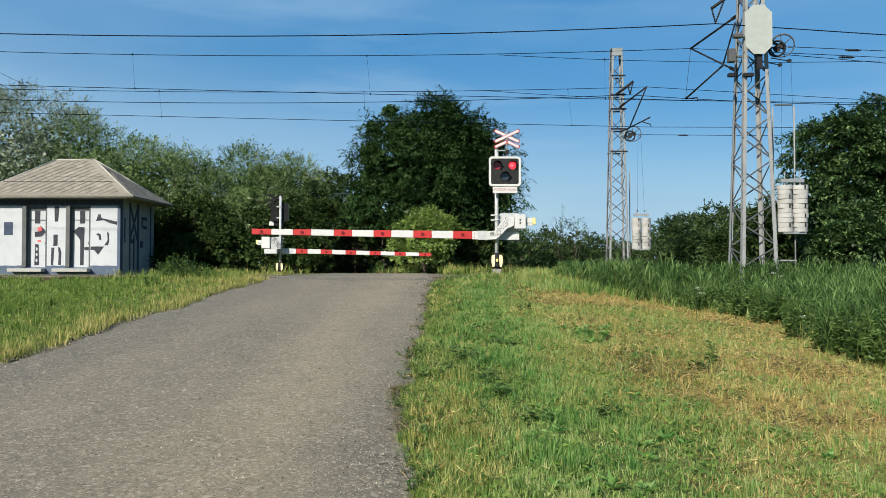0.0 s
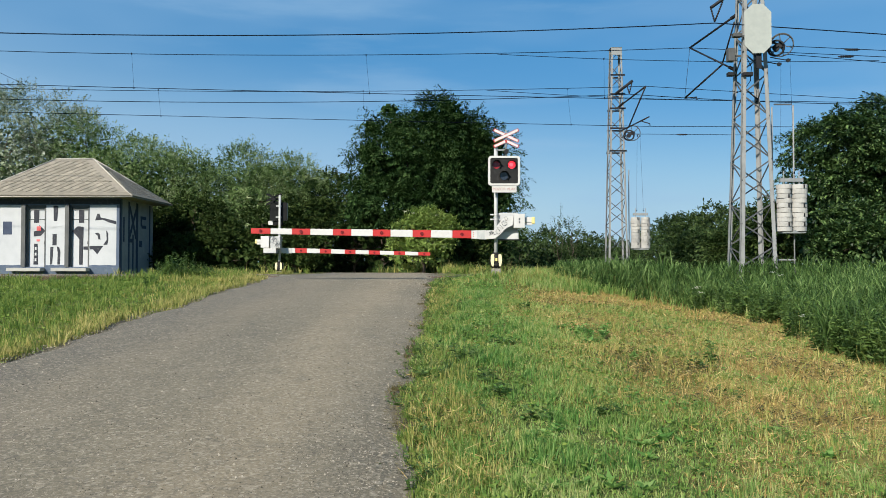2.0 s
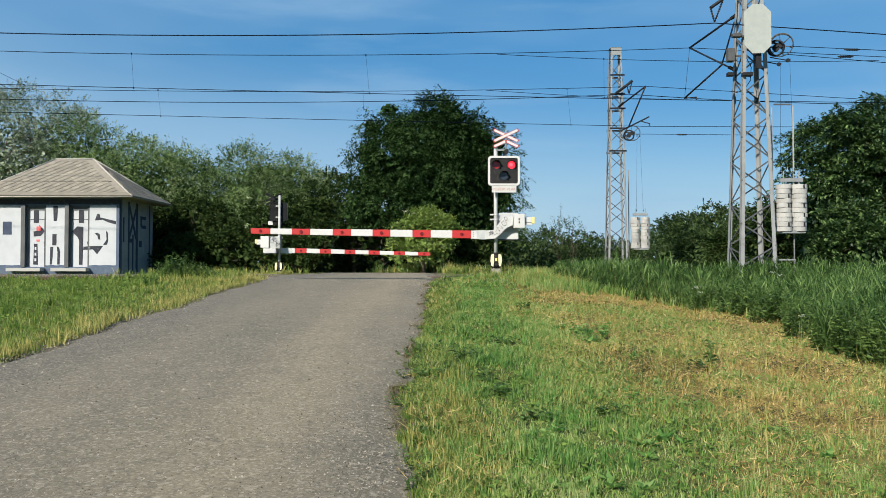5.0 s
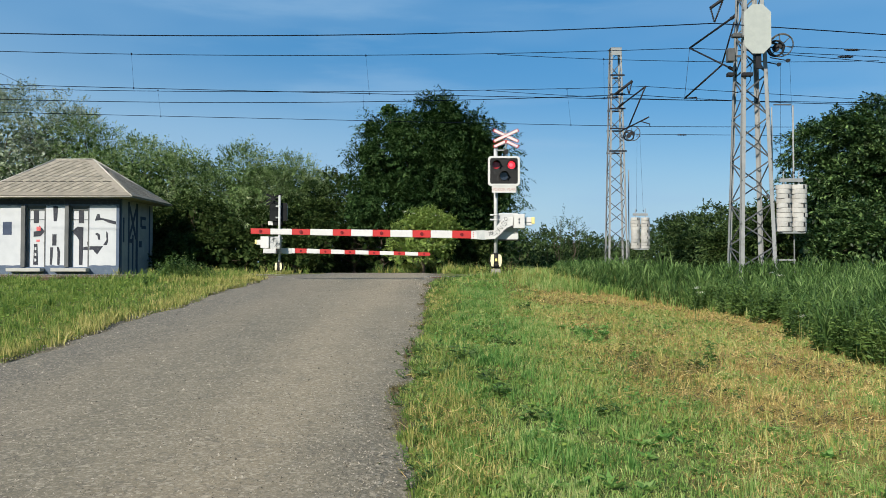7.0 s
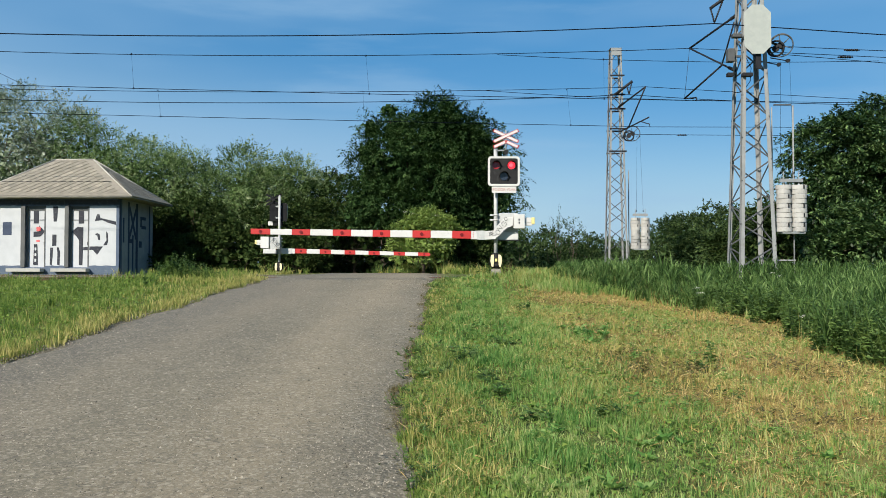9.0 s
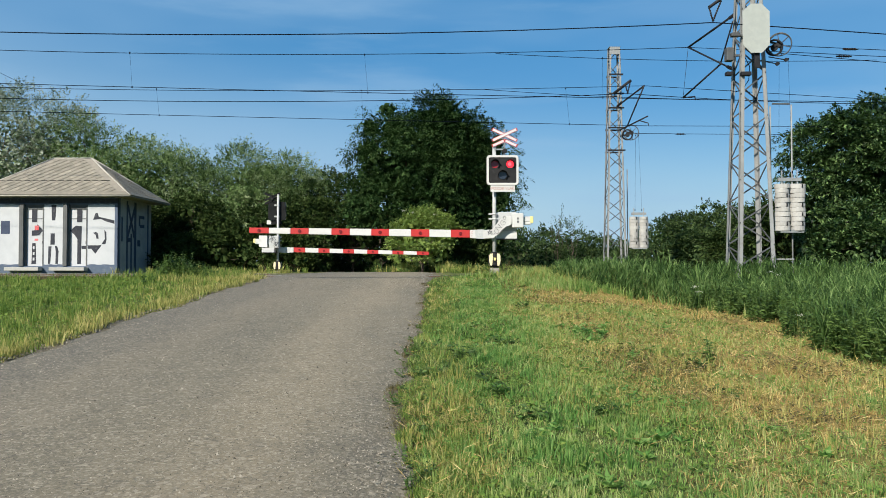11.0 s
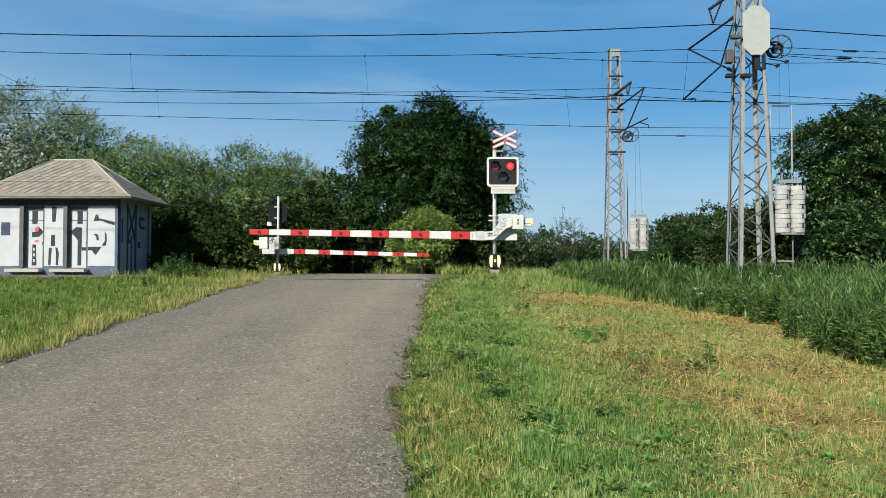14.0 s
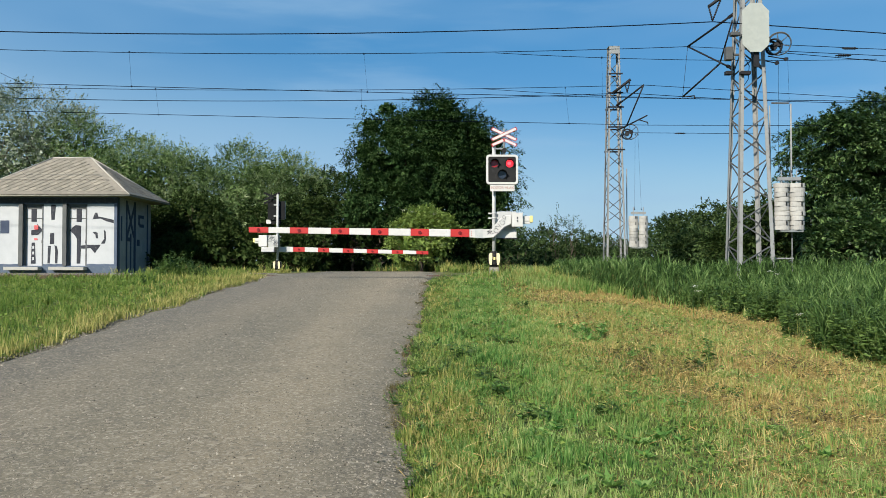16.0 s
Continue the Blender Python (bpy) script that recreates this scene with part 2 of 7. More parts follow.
def asphalt():
    """Old chip-sealed asphalt: stone chips of many tones, brownish worn wheel tracks, greyer gravel between them."""
    m, n, l, bs = nodes_of("worn_asphalt")
    big = noise_at(n, l, 0.45, 5.0)
    mid = noise_at(n, l, 3.6, 6.0, (1, 0.75, 1), 0.7)
    small = noise_at(n, l, 19.0, 4.0, (1, 1, 1), 0.7)
    fine = noise_at(n, l, 85.0, 5.0, (1, 1, 1), 0.8)
    geo = n.new("ShaderNodeNewGeometry")
    sep = n.new("ShaderNodeSeparateXYZ")
    l.new(geo.outputs["Position"], sep.inputs[0])
    c = mixed(n, l, ramped(n, l, big, 0.3, 0.7), (0.110, 0.096, 0.066), (0.168, 0.141, 0.094))
    # wheel tracks: paler and browner, with wandering edges
    wander = n.new("ShaderNodeMath")
    wander.operation = "ADD"
    l.new(sep.outputs["X"], wander.inputs[0])
    l.new(ramped(n, l, noise_at(n, l, 0.8, 4.0, (1, 0.3, 1)), 0.3, 0.7, -0.35, 0.35), wander.inputs[1])
    for centre, half, amount in ((-3.25, 0.62, 0.50), (-1.30, 0.85, 0.80)):
        off = n.new("ShaderNodeMath")
        off.operation = "SUBTRACT"
        off.inputs[1].default_value = centre
        l.new(wander.outputs[0], off.inputs[0])
        dist = n.new("ShaderNodeMath")
        dist.operation = "ABSOLUTE"
        l.new(off.outputs[0], dist.inputs[0])
        c = mixed(n, l, ramped(n, l, dist.outputs[0], 0.12, half, amount, 0.0), c, (0.240, 0.193, 0.124))
    # the strip by the left edge is less worn and darker
    c = mixed(n, l, ramped(n, l, wander.outputs[0], -4.4, -2.3, 0.92, 0.0), c, (0.079, 0.071, 0.058))
    c = mixed(n, l, ramped(n, l, mid, 0.50, 0.72, 0, 0.50), c, (0.246, 0.210, 0.150))
    c = mixed(n, l, ramped(n, l, mid, 0.34, 0.48, 0.42, 0.0), c, (0.096, 0.084, 0.063))
    c = mixed(n, l, ramped(n, l, small, 0.55, 0.72, 0, 0.25), c, (0.276, 0.233, 0.163))
    c = mixed(n, l, ramped(n, l, small, 0.32, 0.46, 0.25, 0.0), c, (0.079, 0.070, 0.053))
    c = mixed(n, l, ramped(n, l, fine, 0.30, 0.62, 0.34, 0.0), c, (0.072, 0.062, 0.045))
    for scale, amount in ((130.0, 0.20), (75.0, 0.32), (42.0, 0.40)):
        cell = n.new("ShaderNodeTexVoronoi")
        cell.inputs["Scale"].default_value = scale
        l.new(geo.outputs["Position"], cell.inputs["Vector"])
        tone = n.new("ShaderNodeSeparateColor")
        l.new(cell.outputs["Color"], tone.inputs["Color"])
        c = mixed(n, l, ramped(n, l, tone.outputs[0], 0.74, 0.97, 0.0, amount), c, (0.396, 0.349, 0.264))
        c = mixed(n, l, ramped(n, l, tone.outputs[1], 0.72, 0.95, 0.0, amount), c, (0.059, 0.053, 0.040))
    l.new(c, bs.inputs["Base Color"])
    bs.inputs["Roughness"].default_value = 0.92
    add = n.new("ShaderNodeMath")
    add.operation = "ADD"
    l.new(fine, add.inputs[0])
    l.new(small, add.inputs[1])
    bumped(n, l, bs, add.outputs[0], 0.32, 0.012)
    return m


def soil():
    m, n, l, bs = nodes_of("grassy_soil")
    big = noise_at(n, l, 0.7, 5.0)
    fine = noise_at(n, l, 45.0, 4.0)
    c = mixed(n, l, ramped(n, l, big, 0.35, 0.65), (0.088, 0.128, 0.014), (0.140, 0.150, 0.022))
    c = mixed(n, l, ramped(n, l, fine, 0.35, 0.7), c, (0.060, 0.068, 0.010))
    # bare brown soil in the mown strip along the ditch
    geo = n.new("ShaderNodeNewGeometry")
    sep = n.new("ShaderNodeSeparateXYZ")
    l.new(geo.outputs["Position"], sep.inputs[0])
    add = n.new("ShaderNodeMath")
    add.operation = "ADD"
    l.new(sep.outputs["X"], add.inputs[0])
    l.new(ramped(n, l, noise_at(n, l, 1.1, 4.0), 0.3, 0.7, -0.9, 0.9), add.inputs[1])
    band = n.new("ShaderNodeMath")
    band.operation = "MULTIPLY"
    l.new(ramped(n, l, add.outputs[0], 2.0, 3.2, 0.0, 0.85), band.inputs[0])
    l.new(ramped(n, l, add.outputs[0], 5.6, 7.0, 1.0, 0.0), band.inputs[1])
    c = mixed(n, l, band.outputs[0], c, mixed(n, l, ramped(n, l, fine, 0.35, 0.65), (0.245, 0.172, 0.044), (0.36, 0.262, 0.080)))
    # crumbly earth along the road's edges
    near_r = ramped(n, l, sep.outputs["X"], -0.25, 0.15, 0.9, 0.0)
    near_l = ramped(n, l, sep.outputs["X"], -5.5, -4.9, 0.0, 1.0)
    both = n.new("ShaderNodeMath")
    both.operation = "MULTIPLY"
    l.new(near_r, both.inputs[0])
    l.new(near_l, both.inputs[1])
    c = mixed(n, l, both.outputs[0], c, mixed(n, l, ramped(n, l, fine, 0.35, 0.65), (0.085, 0.065, 0.045), (0.17, 0.14, 0.10)))
    l.new(c, bs.inputs["Base Color"])
    bs.inputs["Roughness"].default_value = 1.0
    bumped(n, l, bs, fine, 1.0, 0.03)
    return m


LIT = lamp_glow()
CORE = lamp_core()
ASPHALT = asphalt()
SOIL = soil()
GRASS = foliage("green_grass", [(0.058, 0.130, 0.030), (0.140, 0.252, 0.062), (0.215, 0.325, 0.092), (0.325, 0.390, 0.132), (0.46, 0.465, 0.21)], (0.26, 0.45, 0.075), 1.3, 0.6, 0.42, 0.2, 0.34)
CLOVER = foliage("clover_leaf", [(0.085, 0.155, 0.028), (0.150, 0.240, 0.044), (0.225, 0.300, 0.064)], (0.22, 0.38, 0.05), 2.0, 0.6, 0.35, 0.2)
STRAW = foliage("dry_grass", [(0.12, 0.165, 0.034), (0.22, 0.235, 0.058), (0.33, 0.310, 0.090), (0.45, 0.395, 0.155)], (0.45, 0.40, 0.12), 1.1, 0.7, 0.25)
HAY = foliage("cut_hay", [(0.185, 0.122, 0.042), (0.315, 0.215, 0.076), (0.46, 0.335, 0.124), (0.60, 0.475, 0.215)], (0.40, 0.30, 0.10), 1.4, 0.75, 0.15, 0.15)
LUSH = foliage("lush_grass", [(0.040, 0.115, 0.026), (0.098, 0.218, 0.050), (0.165, 0.290, 0.078), (0.25, 0.35, 0.115)], (0.20, 0.42, 0.07), 1.6, 0.6, 0.4, 0.2)
BANK = foliage("bank_grass", [(0.050, 0.104, 0.020), (0.112, 0.184, 0.038), (0.185, 0.250, 0.058), (0.28, 0.32, 0.09)], (0.24, 0.38, 0.05), 1.0, 0.6, 0.38, 0.2)
LITTER = foliage("brown_litter", [(0.045, 0.042, 0.016), (0.090, 0.078, 0.030), (0.160, 0.132, 0.052)], (0.2, 0.14, 0.06), 2.0, 0.8, 0.1)
REED = foliage("reed_leaf", [(0.009, 0.026, 0.007), (0.036, 0.076, 0.019), (0.086, 0.152, 0.041), (0.17, 0.25, 0.087)], (0.16, 0.29, 0.05), 0.9, 0.6, 0.26, 0.15, 0.34)
WEED = foliage("weed_leaf", [(0.030, 0.066, 0.014), (0.062, 0.115, 0.024), (0.115, 0.18, 0.042)], (0.14, 0.27, 0.05), 0.9, 0.6, 0.25)
# low and high tones carry the shade and sunlight of the leaf clumps
WILLOW = foliage("willow_leaf", [(0.014, 0.034, 0.010), (0.062, 0.112, 0.033), (0.165, 0.235, 0.090), (0.300, 0.360, 0.210)], (0.15, 0.24, 0.06), 0.40, 0.55, 0.14, 0.12, 0.15)
SILVER = foliage("silver_willow_leaf", [(0.034, 0.060, 0.028), (0.115, 0.158, 0.090), (0.235, 0.275, 0.200), (0.380, 0.415, 0.365)], (0.15, 0.21, 0.10), 0.40, 0.55, 0.14, 0.12, 0.14)
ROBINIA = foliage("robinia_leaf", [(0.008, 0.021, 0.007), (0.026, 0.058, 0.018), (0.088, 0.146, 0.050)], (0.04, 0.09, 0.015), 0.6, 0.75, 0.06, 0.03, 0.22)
# one hedge leaf twice: under-tree shade, then sunlight, put into the tones
HEDGE = foliage("shaded_hedge_leaf", [(0.014, 0.029, 0.008), (0.028, 0.050, 0.014), (0.056, 0.080, 0.024)], (0.09, 0.15, 0.03), 0.5, 0.65, 0.08, 0.05)
FAR_HEDGE = foliage("sunlit_hedge_leaf", [(0.011, 0.026, 0.009), (0.031, 0.058, 0.019), (0.088, 0.128, 0.046)], (0.10, 0.15, 0.03), 0.5, 0.6, 0.10, 0.08)
ELDER = foliage("elder_leaf", [(0.075, 0.135, 0.028), (0.165, 0.240, 0.054), (0.255, 0.325, 0.090)], (0.28, 0.40, 0.07), 1.2, 0.5, 0.3)
# near-black and pale ends: shaded and sunlit clumps put into the leaf colour
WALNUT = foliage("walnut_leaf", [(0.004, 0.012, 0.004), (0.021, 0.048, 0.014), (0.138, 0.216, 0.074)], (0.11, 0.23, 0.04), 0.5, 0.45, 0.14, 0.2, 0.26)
GRIT = foliage("road_grit", [(0.06, 0.053, 0.040), (0.16, 0.14, 0.108), (0.255, 0.222, 0.168), (0.40, 0.355, 0.285)], (0.2, 0.2, 0.2), 6.0, 0.85, 0.0, 0.2)
BLOSSOM = foliage("white_blossom", [(0.6, 0.6, 0.5), (0.7, 0.7, 0.6)], (0.6, 0.6, 0.5), 3.0)


# ---- mesh helpers ----
def box(bm, c, s, m=None, taper=1.0):
    """A box of size s round c, its top scaled by taper."""
    vs = bmesh.ops.create_cube(bm, size=1.0)["verts"]
    for v in vs:
        k = taper if v.co.z > 0 else 1.0
        v.co = Vector((v.co.x * s[0] * k + c[0], v.co.y * s[1] * k + c[1], v.co.z * s[2] + c[2]))
    if m:
        bmesh.ops.transform(bm, matrix=m, verts=vs)
    return vs


def soft_box(bm, c, s, r=0.01):
    b2 = bmesh.new()
    box(b2, c, s)
    bmesh.ops.bevel(b2, geom=b2.edges[:], offset=min(r, min(s) * 0.4), segments=2, affect="EDGES", profile=0.6)
    tmp = bpy.data.meshes.new("tmp")
    b2.to_mesh(tmp)
    b2.free()
    bm.from_mesh(tmp)
    bpy.data.meshes.remove(tmp)


def tube(bm, p0, p1, r0, r1=None, n=8, caps=True):
    """A round bar from p0 to p1."""
    p0, p1 = Vector(p0), Vector(p1)
    r1 = r0 if r1 is None else r1
    q = (p1 - p0).to_track_quat("Z", "Y").to_matrix()
    rings = []
    for p, r in ((p0, r0), (p1, r1)):
        rings.append([bm.verts.new(p + q @ Vector((r * math.cos(2 * math.pi * i / n), r * math.sin(2 * math.pi * i / n), 0))) for i in range(n)])
    for i in range(n):
        f = bm.faces.new((rings[0][i], rings[0][(i + 1) % n], rings[1][(i + 1) % n], rings[1][i]))
        f.smooth = n > 5
    if caps:
        bm.faces.new(rings[0][::-1])
        bm.faces.new(rings[1])


def bar(bm, p0, p1, w, t):
    """A flat bar from p0 to p1, w wide and t thick."""
    p0, p1 = Vector(p0), Vector(p1)
    m = Matrix.Translation((p0 + p1) / 2) @ (p1 - p0).to_track_quat("Z", "Y").to_matrix().to_4x4()
    box(bm, (0, 0, 0), (w, t, (p1 - p0).length), m)


def angle_iron(bm, p0, p1, w, t, sx, sy):
    """An L profile from p0 to p1 with its flanges towards sx and sy."""
    p0, p1 = Vector(p0), Vector(p1)
    for dx, dy in (((w * sx), t * sy), (t * sx, w * sy)):
        ring = [Vector((0, 0, 0)), Vector((dx, 0, 0)), Vector((dx, dy, 0)), Vector((0, dy, 0))]
        lo = [bm.verts.new(p0 + v) for v in ring]
        hi = [bm.verts.new(p1 + v) for v in ring]
        for i in range(4):
            bm.faces.new((lo[i], lo[(i + 1) % 4], hi[(i + 1) % 4], hi[i]))
        bm.faces.new(lo[::-1])
        bm.faces.new(hi)


def disc(bm, c, r, depth, axis="y", n=24, r2=None):
    """A round plate or short drum centred on c."""
    a = {"x": Vector((1, 0, 0)), "y": Vector((0, 1, 0)), "z": Vector((0, 0, 1))}[axis] * (depth / 2)
    tube(bm, Vector(c) - a, Vector(c) + a, r, r2, n)


def torus(bm, c, R, r, axis, n=28, k=6):
    a = Vector(axis).normalized()
    u = a.orthogonal().normalized()
    w = a.cross(u)
    rings = []
    for i in range(n):
        t = 2 * math.pi * i / n
        o = u * math.cos(t) + w * math.sin(t)
        rings.append([bm.verts.new(Vector(c) + o * (R + r * math.cos(2 * math.pi * j / k)) + a * r * math.sin(2 * math.pi * j / k)) for j in range(k)])
    for i in range(n):
        for j in range(k):
            bm.faces.new((rings[i][j], rings[(i + 1) % n][j], rings[(i + 1) % n][(j + 1) % k], rings[i][(j + 1) % k])).smooth = True


def slab(bm, pts, y0, y1):
    """An upright plate: the outline pts (x, z) between y0 and y1."""
    a = [bm.verts.new((x, y0, z)) for x, z in pts]
    b = [bm.verts.new((x, y1, z)) for x, z in pts]
    n = len(pts)
    bm.faces.new(a)
    bm.faces.new(b[::-1])
    for i in range(n):
        bm.faces.new((a[i], b[i], b[(i + 1) % n], a[(i + 1) % n]))


def finish(ob, bm, material, smooth=False):
    bmesh.ops.recalc_face_normals(bm, faces=bm.faces[:])
    bm.to_mesh(ob.data)
    bm.free()
    ob.data.materials.append(material)
    return ob


def part(name, bm, material, parent, label=""):
    ob = finish(new(name, bpy.data.meshes.new(name)), bm, material)
    ob.parent = parent
    if label:
        ob["label"] = label
    return ob


def thing(name, label, category, at=(0, 0, 0), group="", turn=0.0):
    ob = new(name)
    ob.matrix_basis = pose(*at, 0, 0, turn)
    ob.empty_display_size = 0.2
    return tagged(ob, label, category, group)


def whole(name, bm, material, label, category, kind="", group=""):
    return tagged(finish(new(name, bpy.data.meshes.new(name)), bm, material), label, category, group, kind)


def raw_mesh(name, verts, faces_flat, sides, material):
    """A large mesh from arrays: all faces have the same number of sides."""
    me = bpy.data.meshes.new(name)
    nf = len(faces_flat) // sides
    me.vertices.add(len(verts))
    me.vertices.foreach_set("co", np.asarray(verts, dtype=np.float32).ravel())
    me.loops.add(len(faces_flat))
    me.loops.foreach_set("vertex_index", np.asarray(faces_flat, dtype=np.int32))
    me.polygons.add(nf)
    me.polygons.foreach_set("loop_start", np.arange(nf, dtype=np.int32) * sides)
    me.update(calc_edges=True)
    me.validate()
    me.materials.append(material)
    return new(name, me)


def smooth(v, a, b):
    t = np.clip((np.asarray(v, dtype=float) - a) / (b - a), 0, 1)
    return t * t * (3 - 2 * t)


# ---- ground ----
ROAD_L, ROAD_R = -4.76, -0.33


def bend(y):
    """Beyond the tracks the lane swings away to the left."""
    return 0.09 * (np.clip(y, 31.0, 38.0) - 31.0) ** 2


def right_edge(y):
    return ROAD_R - bend(y) + 0.055 - 0.03 * smooth(y, 5.0, 6.5) * (1 - smooth(y, 8.5, 10.0)) + 0.022 * np.sin(y * 1.9) + 0.032 * np.sin(y * 4.3 + 1) + 0.022 * np.sin(y * 11.3) + 0.085 * (1 - smooth(y, 4.4, 6.6))


def left_edge(y):
    return ROAD_L - bend(y) - 0.05 + 0.07 * np.sin(y * 1.3 + 2) + 0.05 * np.sin(y * 4.3) + 0.12 * (1 - smooth(y, 6.5, 9.5))


def road_z(y):
    """The road climbs to the level crossing, runs flat over it and drops behind."""
    y = np.asarray(y, dtype=float)
    climb = 0.0589 * np.clip(y, -6, 30)
    top = 1.245
    k = 0.05
    soft_min = -k * np.log(np.exp(-np.clip(climb, -3, 3) / k) + np.exp(-top / k))
    return soft_min - 0.9 * smooth(y, 33, 48)


def ground_z(x, y):
    x, y = np.asarray(x, dtype=float), np.asarray(y, dtype=float)
    base = road_z(y)
    right = smooth(x, 0.3, 5.5)
    left = smooth(-x, 5.3, 13.0)
    z = base * (1 - 0.40 * right * (y > 0)) - 0.06 * left
    bed = np.where(x > 0, smooth(y, 16.4, 19.4), smooth(y, 18.6, 21.2)) * (1 - smooth(y, 29.0, 33.0))
    side = np.maximum(smooth(x, -0.1, 1.3), smooth(-x, 5.2, 7.0))
    z = z * (1 - bed * side) + np.where(x > 0, 1.24 - 0.16 * smooth(x, 4.0, 7.0), 1.085 + 0.105 * smooth(x, -8.3, -7.0) * (1 - smooth(y, 20.6, 21.8))) * bed * side
    off_road = np.maximum(smooth(x, ROAD_R - 0.1, ROAD_R + 0.5), smooth(-x, -ROAD_L - 0.1, -ROAD_L + 0.5))
    lumps = 0.035 * np.sin(x * 2.1 + 1.3 * np.sin(y * 0.9)) * np.sin(y * 1.7 + x) + 0.02 * np.sin(x * 5.3 + y * 2.2) * np.sin(y * 4.1)
    far = smooth(np.hypot(x, y), 70, 140)
    return (z + (lumps - 0.035 * (1 - off_road)) ) * (1 - far) + 0.2 * far


def graded(lo, hi, step, reach, n):
    core = np.arange(lo, hi + step, step)
    g = np.geomspace(step, reach, n)
    return np.concatenate([lo - np.cumsum(np.diff(np.concatenate([[0], g])))[::-1], core, core[-1] + np.cumsum(np.diff(np.concatenate([[0], g])))])


gx, gy = graded(-20, 18, 0.25, 2500, 34), graded(-3, 36, 0.25, 2500, 34)
GX, GY = np.meshgrid(gx, gy)
gv = np.stack([GX.ravel(), GY.ravel(), ground_z(GX, GY).ravel()], 1)
nx, ny = len(gx), len(gy)
ii = (np.arange(ny - 1)[:, None] * nx + np.arange(nx - 1)[None, :]).ravel()
gf = np.stack([ii, ii + 1, ii + 1 + nx, ii + nx], 1).ravel()
ground = tagged(raw_mesh("ground", gv, gf, 4, SOIL), "grassy soil sloping up to the railway", "ground", kind="structure")
ground.data.polygons.foreach_set("use_smooth", [True] * len(ground.data.polygons))

# the road: a strip with crumbling edges, a little above the soil
ry = np.concatenate([np.arange(-60.0, 0, 1.5), np.arange(0, 26, 0.12), np.arange(26, 36.5, 0.4)])
rng = np.random.default_rng(5)
rv, rf, cols = [], [], 15
for j, y in enumerate(ry):
    l, r = float(left_edge(y)) + rng.normal(0, 0.02), float(right_edge(y)) + rng.normal(0, 0.015)
    for i in range(cols):
        u = i / (cols - 1)
        edge = -0.05 if i in (0, cols - 1) else 0.0
        crown = 0.04 * (1 - (2 * u - 1) ** 2) * (1 - float(smooth(y, 12.0, 18.0)))
        rv.append((l + (r - l) * u, y, float(road_z(y)) + crown + edge + 0.012))
for j in range(len(ry) - 1):
    for i in range(cols - 1):
        a = j * cols + i
        rf += [a, a + 1, a + 1 + cols, a + cols]
road = tagged(raw_mesh("road", np.array(rv), np.array(rf), 4, ASPHALT), "worn grey asphalt lane with crumbling edges", "road", kind="structure")
road.data.polygons.foreach_set("use_smooth", [True] * len(road.data.polygons))


# ---- railway ----
def railway_track(y):
    tr = thing("railway_track", "rusty steel rails on sleepers in dark ballast", "railway track", (0, y, -0.035), "pair of tracks")
    for s in (-0.7535, 0.7535):
        bm = bmesh.new()
        box(bm, (0, s, 1.115), (90, 0.15, 0.02))
        box(bm, (0, s, 1.18), (90, 0.02, 0.12))
        box(bm, (0, s, 1.245), (90, 0.07, 0.04))
        rail = part("rail", bm, RAIL_STEEL, tr)
        bm = bmesh.new()
        box(bm, (0, s, 1.269), (90, 0.055, 0.006))
        part("rail_head", bm, RAIL_HEAD, rail, "polished running surface")
    bm = bmesh.new()
    box(bm, (0, 0, 1.05), (0.25, 2.5, 0.11), taper=0.9)
    first = part("sleeper", bm, SLEEPER, tr)
    first.location.x = -24.0
    for k in range(1, 80):
        x = -24.0 + 0.6 * k
        if -5.6 < x < 0.4:
            continue
        o = new("sleeper", first.data)
        o.parent, o.location = tr, (x, 0, 0)
    return tr


for track_y in (22.8, 26.9):
    railway_track(track_y)


def ballast_bed(x0, x1):
    rng = np.random.default_rng(int(abs(x0) * 10))
    n = 1500
    c = np.stack([rng.uniform(x0, x1, n), rng.uniform(20.75, 24.2, n), np.zeros(n)], 1)
    front = smooth(c[:, 1], 20.7, 21.4) * (1 - smooth(c[:, 1], 28.3, 29.0))
    c[:, 2] = 1.0 + 0.09 * front + rng.uniform(-0.02, 0.02, n)
    octa = np.array([(1, 0, 0), (0, 1, 0), (-1, 0, 0), (0, -1, 0), (0, 0, 1), (0, 0, -1)], float)
    tris = np.array([(0, 1, 4), (1, 2, 4), (2, 3, 4), (3, 0, 4), (1, 0, 5), (2, 1, 5), (3, 2, 5), (0, 3, 5)])
    v = c[:, None, :] + octa[None] * rng.uniform(0.025, 0.06, (n, 6, 1))
    f = (np.arange(n)[:, None, None] * 6 + tris[None]).ravel()
    return tagged(raw_mesh("ballast", v.reshape(-1, 3), f, 3, BALLAST), "dark broken stone ballast under the tracks", "ballast", kind="stuff")


ballast_bed(-24.0, -5.4)
ballast_bed(0.2, 10.0)


